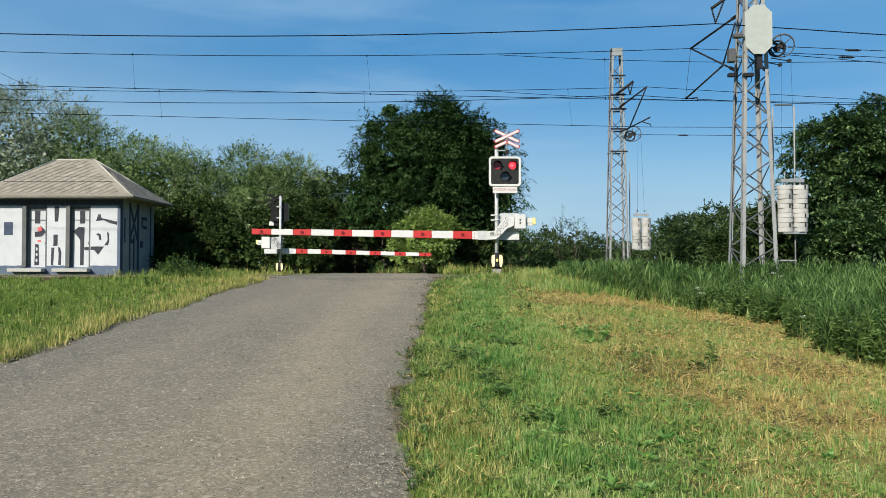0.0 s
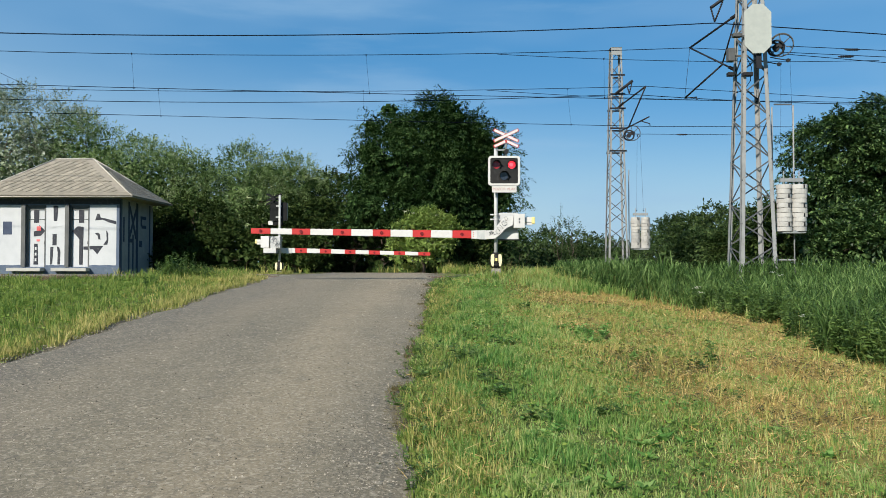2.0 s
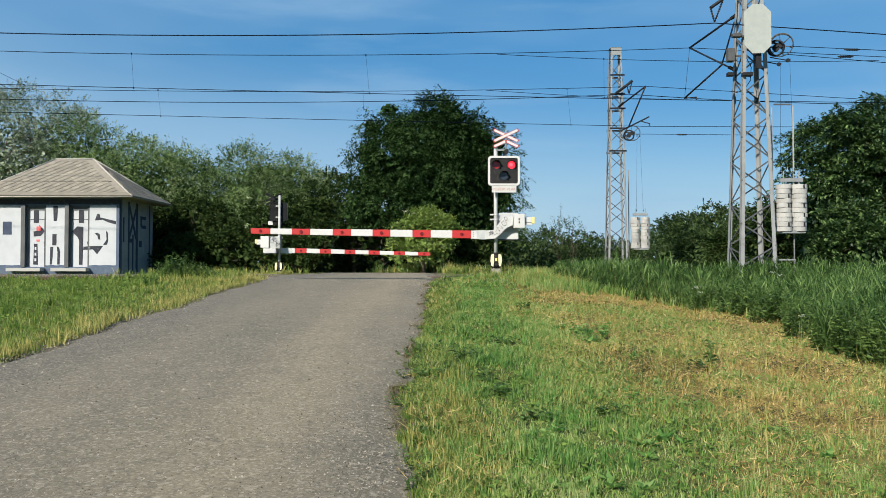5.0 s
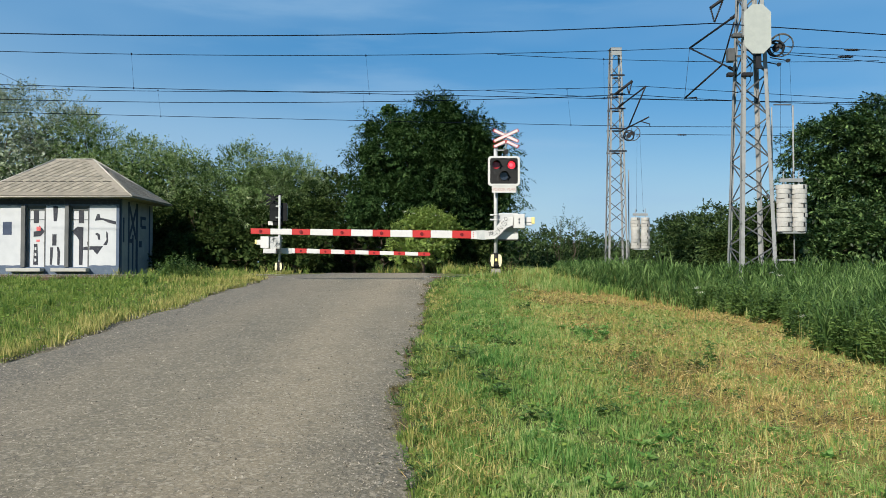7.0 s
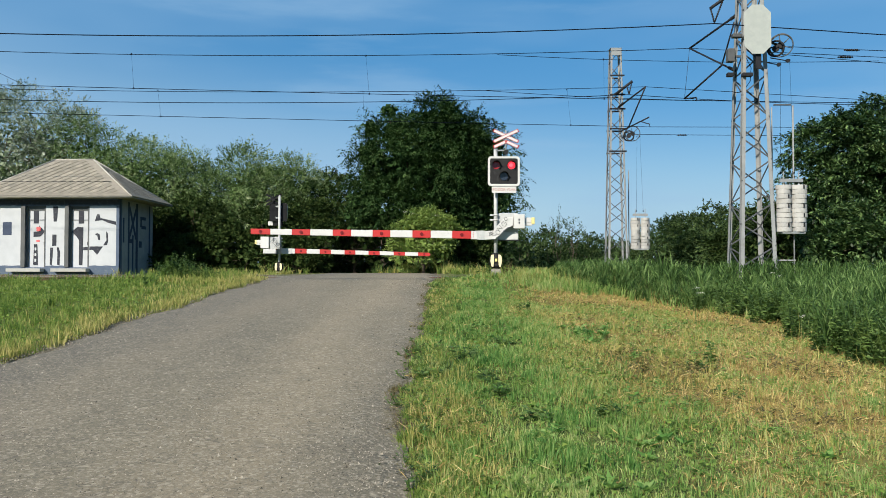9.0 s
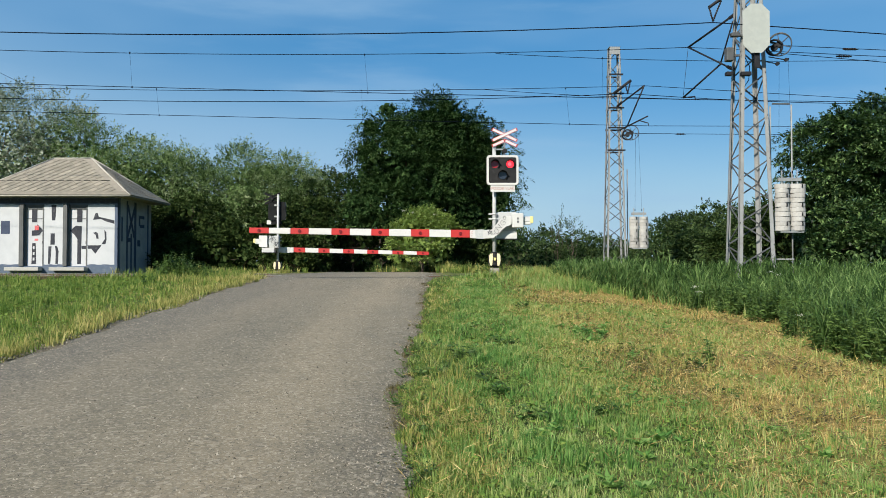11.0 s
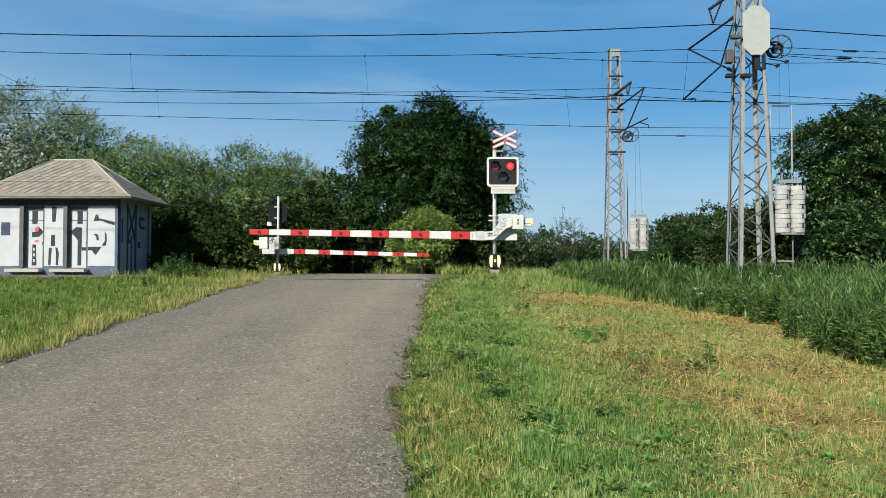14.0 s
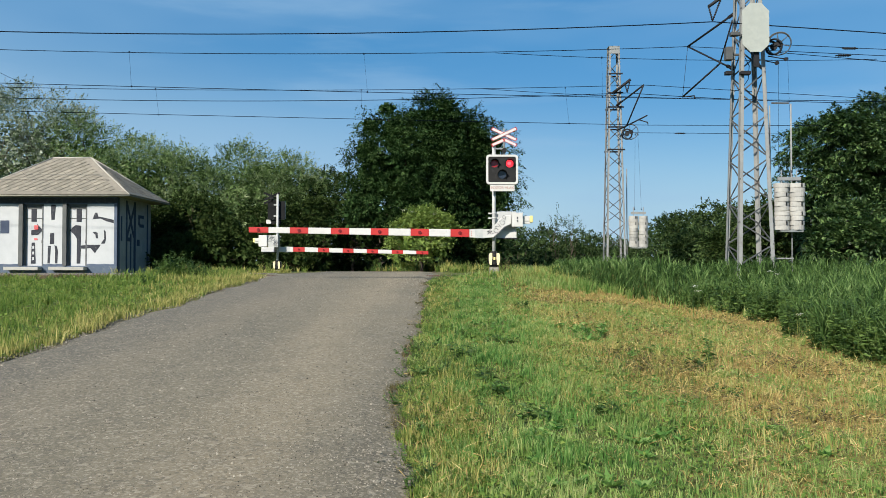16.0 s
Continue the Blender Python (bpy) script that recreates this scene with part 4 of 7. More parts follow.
def hood(bm, x, z, r, depth):
    """A sun hood: three quarters of a ring that is longest at the top."""
    n = 22
    a0, a1 = radians(-50), radians(230)
    inner, outer, far = [], [], []
    for i in range(n + 1):
        t = a0 + (a1 - a0) * i / n
        d = depth * (0.25 + 0.75 * max(0.0, math.sin(t)) ** 0.5)
        p, q = Vector((x + r * math.cos(t), 0, z + r * math.sin(t))), Vector((x + (r + 0.006) * math.cos(t), 0, z + (r + 0.006) * math.sin(t)))
        inner.append((bm.verts.new(p + Vector((0, -0.196, 0))), bm.verts.new(p + Vector((0, -0.196 - d, 0)))))
        outer.append((bm.verts.new(q + Vector((0, -0.196, 0))), bm.verts.new(q + Vector((0, -0.196 - d, 0)))))
    for i in range(n):
        bm.faces.new((inner[i][0], inner[i][1], inner[i + 1][1], inner[i + 1][0]))
        bm.faces.new((outer[i][0], outer[i + 1][0], outer[i + 1][1], outer[i][1]))
        bm.faces.new((inner[i][1], outer[i][1], outer[i + 1][1], inner[i + 1][1]))


STRIPES = [-0.615, -1.077, -1.608, -2.056, -2.601, -3.035, -3.566, -4.014, -4.573, -5.021, -5.552, -6.035]


def barrier_gate(at, turn, label, rise=0.085, drive_x=0.075, drive_w=0.48, base_w=0.50, weight_w=0.28, weight_h=0.35):
    g = thing("barrier_gate", label, "barrier", at, "crossing barriers", turn)
    bm = bmesh.new()
    soft_box(bm, (drive_x + drive_w / 2, 0.20, 1.43), (drive_w, 0.30, 0.48), 0.02)
    drive = part("drive_box", bm, POLE, g, "white steel drive housing")
    bm = bmesh.new()
    soft_box(bm, (0.065 + base_w / 2, 0.19, 1.10), (base_w, 0.33, 0.19), 0.015)
    part("drive_base", bm, WHITE, g)
    bm = bmesh.new()
    box(bm, (0.05 + base_w / 2, 0.19, 1.0), (base_w + 0.08, 0.36, 0.02))
    part("mounting_plate", bm, DARK_STEEL, g)
    for z in (1.12, 1.5, 1.62):
        bm = bmesh.new()
        torus(bm, (0, 0, z), 0.055, 0.016, (0, 0, 1), 16, 6)
        bar(bm, (-0.14, 0.0, z), (0.12, 0.06, z), 0.035, 0.035)
        part("pole_clamp", bm, WHITE, g)
    # cranked arm that carries the boom
    bm = bmesh.new()
    slab(bm, [(-0.27, 1.215), (-0.06, 1.22), (0.13, 1.47), (0.25, 1.56), (0.42, 1.56), (0.42, 1.35), (0.28, 1.30), (0.09, 1.12), (-0.02, 1.015), (-0.27, 1.0)], -0.16, -0.06)
    bmesh.ops.bevel(bm, geom=bm.edges[:], offset=0.008, segments=1, affect="EDGES")
    arm = part("crank_arm", bm, WHITE, g, "white cranked arm with dark scribbles")
    def stroke(ox, oz, turn, size, pts):
        c, s2 = math.cos(radians(turn)) * size, math.sin(radians(turn)) * size
        q = [(ox + c * x - s2 * z, oz + s2 * x + c * z) for x, z in pts]
        return list(zip(q, q[1:]))

    ring = [(0.5 + 0.4 * math.cos(a * 0.7854), 0.5 + 0.5 * math.sin(a * 0.7854)) for a in range(9)]
    marks = stroke(-0.18, 1.09, 5, 0.12, [(0.1, 0), (0.5, 1), (0.9, 0), (0.0, 0.7), (1.0, 0.6), (0.2, 0.1)])
    marks += stroke(-0.06, 1.10, 20, 0.13, [(0.0, 1.0), (0.15, 0.0), (0.8, 0.15)])
    marks += stroke(0.03, 1.10, 38, 0.12, ring)
    marks += stroke(0.10, 1.20, 45, 0.13, [(0, 0), (0, 1), (0.75, 0), (0.75, 1)])
    marks += stroke(0.20, 1.31, 48, 0.12, [(0.9, 0.9), (0.2, 1.0), (0.0, 0.4), (0.3, 0), (0.9, 0.1), (0.9, 0.5), (0.5, 0.5)])
    marks += stroke(0.20, 1.46, 10, 0.09, ring)
    marks += stroke(0.0, 1.05, 0, 1.0, [(0.0, 0.0), (0.10, 0.07), (0.19, 0.18), (0.28, 0.25), (0.40, 0.27)])
    bm = bmesh.new()
    for a, b in marks:
        bar(bm, (a[0], -0.162, a[1]), (b[0], -0.162, b[1]), 0.021, 0.006)
    part("scribble", bm, INK, arm, "dark scribbled paint")
    bm = bmesh.new()
    for a, b in marks[5:] + [((b[0] * 0.8 + 0.05, b[1] + 0.08), (a[0] + 0.12, a[1] * 0.9 + 0.1)) for a, b in marks[8:26:2]]:
        bar(bm, (drive_x - 0.02 + a[0] * 1.1, 0.353, a[1] + 0.12), (drive_x - 0.02 + b[0] * 1.1, 0.353, b[1] + 0.12), 0.024, 0.006)
    part("scribble", bm, INK, drive, "dark scribbled paint")
    bm = bmesh.new()
    soft_box(bm, (0.57, -0.02, 1.455), (weight_w, 0.24, weight_h), 0.015)
    cw = part("counterweight_box", bm, WHITE, g, "white counterweight box")
    for z in (1.50, 1.42):
        bm = bmesh.new()
        box(bm, (0.57, -0.143, z), (0.035, 0.008, 0.05))
        part("label_bar", bm, INK, cw)
    bm = bmesh.new()
    soft_box(bm, (0.79, 0.02, 1.49), (0.18, 0.16, 0.13), 0.01)
    soft_box(bm, (0.80, 0.02, 1.385), (0.20, 0.14, 0.06), 0.01)
    cw2 = part("weight_arm", bm, WHITE, g)
    bm = bmesh.new()
    soft_box(bm, (0.92, 0.02, 1.475), (0.085, 0.17, 0.17), 0.02)
    part("end_cap", bm, YELLOW, g, "yellow end cap")
    bm = bmesh.new()
    slab(bm, [(-0.61, 1.215), (-0.26, 1.225), (-0.26, 1.0), (-0.61, 1.02)], -0.165, -0.07)
    part("boom_clamp", bm, WHITE, g, "white boom clamp")
    bm = bmesh.new()
    slab(bm, [(-0.49, 1.222), (-0.29, 1.228), (-0.285, 0.998), (-0.47, 1.008)], -0.172, -0.064)
    part("tape_wrap", bm, WRAP, g, "crumpled grey tape round the boom")
    for z in (1.07, 1.12, 1.17):
        bm = bmesh.new()
        disc(bm, (-0.56, -0.168, z), 0.011, 0.008, "y", 8)
        part("bolt", bm, RED, g, "small red bolt head")
    # boom: tapered, striped in red and white, with round reflectors
    def zc(x):
        return 1.12 + rise * (x + 0.615) / (-6.035 + 0.615)

    def hh(x):
        return 0.096 - 0.028 * (x + 0.615) / (-6.035 + 0.615)
    bm = bmesh.new()
    slab(bm, [(-0.5, zc(-0.5) + 0.06), (-6.03, zc(-6.03) + 0.045), (-6.03, zc(-6.03) - 0.045), (-0.5, zc(-0.5) - 0.06)], -0.14, -0.10)
    boom = part("boom", bm, WHITE, g, "lowered red and white striped boom")
    for i, (a, b) in enumerate(zip(STRIPES, STRIPES[1:])):
        bm = bmesh.new()
        slab(bm, [(a, zc(a) + hh(a)), (b, zc(b) + hh(b)), (b, zc(b) - hh(b)), (a, zc(a) - hh(a))], -0.155 + 0.002 * (i % 2), -0.085)
        bmesh.ops.bevel(bm, geom=bm.edges[:], offset=0.006, segments=1, affect="EDGES")
        part("red_stripe" if i % 2 == 0 else "white_stripe", bm, RED if i % 2 == 0 else WHITE, boom)
        if i % 2 == 0:
            bm = bmesh.new()
            m = (a + b) / 2
            tube(bm, (m, -0.170, zc(m)), (m, -0.072, zc(m)), 0.043, 0.043, 16)
            part("reflector", bm, REFLECTOR, boom, "round dark red reflector")
    return g


NEAR_AT, FAR_AT = (1.302, 19.0, 1.18), (-6.558, 30.7, 1.04)
_, near_shutter = crossing_signal(NEAR_AT, 0, "white-framed crossing signal flashing red under a warning cross")
_, far_shutter = crossing_signal(FAR_AT, 180, "crossing signal across the tracks seen from its dark back", 0.33, 0.07, True)
barrier_gate(NEAR_AT, 0, "lowered red-and-white barrier fixed to the flashing signal's pole")
barrier_gate(FAR_AT, 180, "lowered red-and-white barrier on the far side of the tracks", -0.14, -0.10, 0.39, 0.50, 0.33, 0.46)


# ---- catenary masts ----
def lattice_mast(label, x, y, z0, w0, w1, height, n, face, leg=0.10, lace=0.017):
    m = thing("lattice_mast", label, "catenary mast", (x, y, z0), "catenary masts")
    def half(z):
        return (w0 + (w1 - w0) * z / height) / 2
    for sx in (-1, 1):
        for sy in (-1, 1):
            bm = bmesh.new()
            angle_iron(bm, (sx * half(0), sy * half(0), 0), (sx * half(height), sy * half(height), height), leg, 0.012, -sx, -sy)
            part("leg", bm, MAST, m, "steel angle leg")
    step = height / n
    for side in range(4):
        for i in range(n):
            za, zb = i * step, (i + 1) * step
            ha, hb = half(za), half(zb)
            s = 1 if (i + side) % 2 else -1
            inset = 0.012
            if side < 2:
                sy = -1 if side == 0 else 1
                a, b = Vector((-s * ha, sy * (ha - inset), za)), Vector((s * hb, sy * (hb - inset), zb))
                nrm = Vector((0, sy, 0))
            else:
                sx = -1 if side == 2 else 1
                a, b = Vector((sx * (ha - inset), -s * ha, za)), Vector((sx * (hb - inset), s * hb, zb))
                nrm = Vector((sx, 0, 0))
            across = (b - a).cross(nrm).normalized() * lace
            bm = bmesh.new()
            lo = [bm.verts.new(p) for p in (a - across, b - across, b + across, a + across)]
            hi = [bm.verts.new(v.co - nrm * 0.018) for v in lo]
            bm.faces.new(lo)
            bm.faces.new(hi[::-1])
            for q in range(4):
                bm.faces.new((lo[q], hi[q], hi[(q + 1) % 4], lo[(q + 1) % 4]))
            part("brace", bm, BRACE, m)
    for z in face:
        hz = half(z)
        for sy in (-1, 1):
            bm = bmesh.new()
            box(bm, (0.03, sy * (hz + 0.012), z), (2 * hz + 0.10, 0.02, 0.06))
            part("cross_plate", bm, DARK_STEEL, m, "dark horizontal plate")
    bm = bmesh.new()
    box(bm, (0, 0, height + 0.006), (w1 + 0.03, w1 + 0.03, 0.012))
    part("cap_plate", bm, GALV, m)
    bm = bmesh.new()
    box(bm, (0, 0, -0.15), (w0 + 0.35, w0 + 0.35, 0.4), taper=0.92)
    part("footing", bm, CONCRETE, m, "concrete footing")
    return m


T1, T2 = (8.0, 19.9), (6.74, 29.9)
lattice_mast("tall grey steel lattice mast carrying overhead line brackets", T1[0], T1[1], 0.95, 0.97, 0.43, 9.4, 17, ())
lattice_mast("slimmer grey lattice mast across the tracks", T2[0], T2[1], 1.0, 0.78, 0.41, 9.05, 17, (5.0, 5.88, 6.66, 7.22, 7.97), 0.065, 0.014)
bm = bmesh.new()
box(bm, (T2[0], T2[1] - 0.215, 9.90), (0.40, 0.012, 0.28))
whole("number_plate", bm, GALV, "small pale plate at the top of the mast", "plate")

# long octagonal plate on the near mast
pc, pw, ph, cut = (7.925, 7.51), 8.203 - 7.524, 8.08 - 6.833, 0.20
board = thing("sign_board", "long grey octagonal metal board fixed to the mast", "sign board")
bm = bmesh.new()
oct_pts = [(pc[0] + x, pc[1] + z) for x, z in ((-pw / 2, ph / 2 - cut), (-pw / 2 + cut, ph / 2), (pw / 2 - cut, ph / 2), (pw / 2, ph / 2 - cut), (pw / 2, -ph / 2 + cut), (pw / 2 - cut, -ph / 2), (-pw / 2 + cut, -ph / 2), (-pw / 2, -ph / 2 + cut))]
slab(bm, oct_pts, 19.2, 19.215)
part("panel", bm, PLATE, board)
for z in (0.4, -0.4):
    bm = bmesh.new()
    bar(bm, (pc[0] - 0.2, 19.26, pc[1] + z), (pc[0] + 0.2, 19.26, pc[1] + z), 0.05, 0.09)
    bar(bm, (pc[0], 19.22, pc[1] + z), (pc[0], 19.62, pc[1] + z), 0.05, 0.05)
    part("mount", bm, DARK_STEEL, board)
bm = bmesh.new()
bar(bm, (pc[0] + 0.05, 19.3, pc[1] - ph / 2 - 0.36), (pc[0] + 0.05, 19.3, pc[1] - 0.3), 0.13, 0.06)
part("hanger_plate", bm, DARK_STEEL, board)


def rods(name, label, category, pieces, material=None):
    """A bracket of round bars: (part name, p0, p1, r)."""
    t = thing(name, label, category, pieces[0][1])
    o = Vector(pieces[0][1])
    for nm, p0, p1, r in pieces:
        bm = bmesh.new()
        tube(bm, Vector(p0) - o, Vector(p1) - o, r, r, 8)
        if nm == "insulator":
            a, b = Vector(p0) - o, Vector(p1) - o
            k = max(3, int((b - a).length / 0.06))
            for i in range(k):
                q = a + (b - a) * ((i + 0.5) / k)
                e = (b - a).normalized() * 0.012
                tube(bm, q - e, q + e, r * 1.7, r * 1.4, 10)
        part(nm, bm, CERAMIC if nm == "insulator" else (material or DARK_STEEL), t)
    return t


# near cantilever
tip1, tip2 = (7.367, 22.8, 8.054), (7.204, 22.8, 6.543)
mast_hi, mast_lo = (7.777, 20.2, 8.196), (7.749, 20.2, 6.704)
mid = (7.741, 21.2, 7.12)
rods("cantilever_bracket", "dark steel bracket holding the overhead wires above the track", "catenary bracket", [
    ("top_tube", mast_hi, tip1, 0.030), ("stay_tube", mast_lo, tip1, 0.026), ("drop_tube", (7.715, 20.2, 8.0), mid, 0.022),
    ("registration_tube", mid, tip2, 0.026), ("insulator", mast_hi, tuple(Vector(mast_hi).lerp(Vector(tip1), 0.12)), 0.028),
    ("insulator", mast_lo, tuple(Vector(mast_lo).lerp(Vector(tip1), 0.14)), 0.028),
    ("steady_arm", tip2, (7.558, 22.8, 6.577), 0.018), ("clip", (7.558, 22.8, 6.577), (7.574, 22.8, 6.484), 0.016),
    ("hanger", tip1, tip2, 0.006)])
rods("feeder_arm", "dark feeder arm with a hanging insulator on the mast", "catenary bracket", [
    ("arm", (7.723, 19.5, 8.766), (6.773, 19.3, 8.071), 0.04),
    ("insulator", (6.773, 19.3, 8.071), (6.87, 19.3, 7.71), 0.016),
    ("insulator", (7.098, 19.35, 8.262), (6.87, 19.3, 7.71), 0.016)])
# far cantilever
ftip = (7.128, 26.9, 7.87)
fmid = (6.79, 28.0, 6.632)
rods("cantilever_bracket", "dark steel bracket on the far mast holding wires", "catenary bracket", [
    ("top_tube", (6.832, 29.7, 7.738), ftip, 0.03), ("stay_tube", fmid, ftip, 0.026), ("base_tube", (6.827, 29.7, 6.768), fmid, 0.03),
    ("registration_tube", fmid, (7.241, 26.9, 6.79), 0.026), ("steady_arm", (7.059, 27.2, 6.688), (7.26, 26.9, 6.551), 0.018),
    ("clip", (7.26, 26.9, 6.551), (7.279, 26.9, 6.451), 0.014),
    ("insulator", (6.832, 29.7, 7.738), (6.889, 29.2, 7.785), 0.03)])
rods("feeder_arm", "dark feeder arm on the far mast with hanging insulators", "catenary bracket", [
    ("arm", (6.659, 29.6, 8.201), (7.267, 29.3, 8.656), 0.055),
    ("insulator", (7.245, 29.3, 8.635), (7.134, 29.3, 8.155), 0.018),
    ("insulator", (7.051, 29.35, 8.494), (7.134, 29.3, 8.155), 0.018)])


# ---- tensioning gear ----
def tension_wheel(label, c, r, axis, mast_x, mast_y):
    t = thing("tensioning_device", label, "tensioner", c, "wire tensioners")
    a = Vector(axis).normalized()
    u = a.orthogonal().normalized()
    w = a.cross(u)
    for k, rr in ((-0.03, r), (0.03, r * 0.96)):
        bm = bmesh.new()
        torus(bm, a * k, rr, 0.014, axis, 30, 6)
        part("rim", bm, BRACE, t, "weathered grey wheel rim")
    for i in range(6):
        q = u * math.cos(i * math.pi / 3) + w * math.sin(i * math.pi / 3)
        bm = bmesh.new()
        tube(bm, q * 0.03, q * r, 0.014, 0.010, 6)
        part("spoke", bm, BRACE, t)
    bm = bmesh.new()
    tube(bm, -a * 0.11, a * 0.11, 0.08, 0.08, 14)
    part("hub", bm, DARK_STEEL, t, "dark hub drum")
    bm = bmesh.new()
    torus(bm, -a * 0.07 + Vector((-0.13, 0, -0.09)), r * 0.66, 0.026, axis, 26, 6)
    tube(bm, -a * 0.10 + Vector((-0.13, 0, -0.09)), -a * 0.04 + Vector((-0.13, 0, -0.09)), r * 0.3, r * 0.3, 12)
    part("cable_drum", bm, DARK_STEEL, t, "smaller dark cable drum")
    for dz in (0.10, -0.14):
        bm = bmesh.new()
        bar(bm, a * 0.07, (mast_x - c[0], mast_y - c[1], dz), 0.07, 0.03)
        part("support_arm", bm, DARK_STEEL, t)
    return t


W1, W2 = (8.819, 19.9, 7.295), (7.33, 29.6, 6.684)
tension_wheel("spoked grey wheel tightening the wires on the mast", W1, 0.295, (0.62, 1, 0.12), T1[0] + 0.27, 19.75)
tension_wheel("spoked grey wheel on the far mast", W2, 0.29, (0.45, 1, 0.1), T2[0] + 0.2, 29.8)


def weight_stack(label, x, y, z0, z1, wid, rows, post_x, post_top, pair=True):
    s = thing("tension_weights", label, "weight stack", (x, y, 0), "tension weights")
    h = (z1 - z0) / rows
    me = None
    rng = random.Random(int(x * 100))
    for col in (-1, 1):
        for i in range(rows):
            if me is None:
                bm = bmesh.new()
                r = wid / 4 + 0.002
                n = 20
                prof = [(r * 0.965, -h / 2), (r, -h / 2 + 0.010), (r, h / 2 - 0.014), (r * 0.965, h / 2 - 0.004)]
                rings = []
                for rr, z in prof:
                    rings.append([bm.verts.new((rr * math.cos(2 * math.pi * k / n), rr * 0.85 * math.sin(2 * math.pi * k / n), z)) for k in range(n)])
                for a, b in zip(rings, rings[1:]):
                    for k in range(n):
                        bm.faces.new((a[k], a[(k + 1) % n], b[(k + 1) % n], b[k]))
                bm.faces.new(rings[0][::-1])
                bm.faces.new(rings[-1])
                o = part("weight", bm, CONCRETE, s)
                me = o.data
            else:
                o = new("weight", me)
                o.parent = s
            o.matrix_basis = pose(col * wid / 4 + rng.uniform(-0.003, 0.003), 0, z0 + h * (i + 0.5), 0, 0, rng.uniform(0, 360))
            if i % 2:
                bm = bmesh.new()
                box(bm, (col * wid / 4 + 0.05, -wid / 4 * 0.84, z0 + h * (i + 0.5)), (0.028, 0.035, h * 0.8))
                part("slot", bm, DARK_STEEL, s)
    for c, size in (((0, 0, z0 - 0.03), (wid * 0.75, 0.3, 0.035)), ((0, 0, z1 + 0.12), (wid * 0.75, 0.06, 0.09))):
        bm = bmesh.new()
        box(bm, c, size)
        part("carrier_plate", bm, GALV, s, "grey steel carrier plate")
    bm = bmesh.new()
    slab(bm, [(-0.12, z0 - 0.05), (0.0, z0 + 0.035), (0.12, z0 - 0.05)], -0.19, -0.17)
    part("gusset", bm, GALV, s, "small triangular steel gusset")
    for dx in (-wid / 4, wid / 4):
        bm = bmesh.new()
        tube(bm, (dx, 0, z0 - 0.05), (dx, 0, z1 + 0.35), 0.015, 0.015, 8)
        part("rod", bm, GALV, s)
    for px, top in ((post_x, post_top), (post_x - 0.55, post_top - 0.05))[:2 if pair else 1]:
        bm = bmesh.new()
        tube(bm, (px, 0.02, 0.75), (px, 0.02, top), 0.02, 0.02, 8)
        part("guide_post", bm, MAST, s, "thin steel guide post")
    for z, w in ((post_top + 0.02, 0.45), (1.69, 0.6)) if pair else ():
        bm = bmesh.new()
        box(bm, (post_x - 0.27, 0.02, z), (w, 0.04, 0.035))
        part("guide_crossbar", bm, BRACE if z > 3 else MAST, s)
    return s


weight_stack("two columns of round concrete tension weights beside the mast", 8.953, 19.7, 2.414, 3.622, 0.79, 10, 9.026 - 8.953, 5.682)
weight_stack("far columns of round concrete tension weights", 7.687, 29.9, 2.227, 3.44, 0.77, 10, 7.246 - 7.687, 5.296, False)

for dx, yy, zz, size in ((-0.58, 19.7, 6.972, (0.18, 0.2, 0.34)), (-0.48, 19.55, 7.441, (0.22, 0.16, 0.10))):
    bm = bmesh.new()
    soft_box(bm, (T1[0] + dx, yy, zz), size, 0.02)
    box(bm, (T1[0] + dx + 0.2, yy, zz - 0.02), (0.4, 0.05, 0.05))
    whole("junction_box", bm, BRACE, "grey junction box clamped to the mast", "junction box", group="junction boxes")


# pulley arms, clamps and a slack cable on the near mast
for (xa, za), (xb, zb) in (((8.343, 6.837), (8.707, 6.764)), ((8.605, 6.926), (8.941, 6.867))):
    p = thing("pulley_arm", "thin steel arm with a small cable pulley", "pulley", (xa, 19.8, za), "pulley arms")
    bm = bmesh.new()
    tube(bm, (-0.12, 0, 0.02), (xb - xa, 0, zb - za), 0.014, 0.014, 8)
    part("arm", bm, DARK_STEEL, p)
    bm = bmesh.new()
    disc(bm, (xb - xa, 0, zb - za), 0.05, 0.03, "y", 14)
    part("pulley", bm, DARK_STEEL, p, "small dark pulley")
for px, w in ((7.785, 0.25), (7.354, 0.16)):
    bm = bmesh.new()
    soft_box(bm, (px, 19.55, 6.437), (w, 0.16, 0.09), 0.01)
    whole("mast_clamp", bm, DARK_STEEL, "dark steel clamp on the lattice mast", "clamp", group="mast clamps")
slack = [(7.767, 6.93), (7.912, 6.637), (7.883, 6.287), (7.724, 6.054), (7.536, 5.981), (7.406, 6.025)]
bm = bmesh.new()
for (xa, za), (xb, zb) in zip(slack, slack[1:]):
    tube(bm, (xa, 19.6, za), (xb, 19.6, zb), 0.009, 0.009, 6)
whole("slack_cable", bm, WIRE, "thin slack cable looping down the lattice mast", "cable")


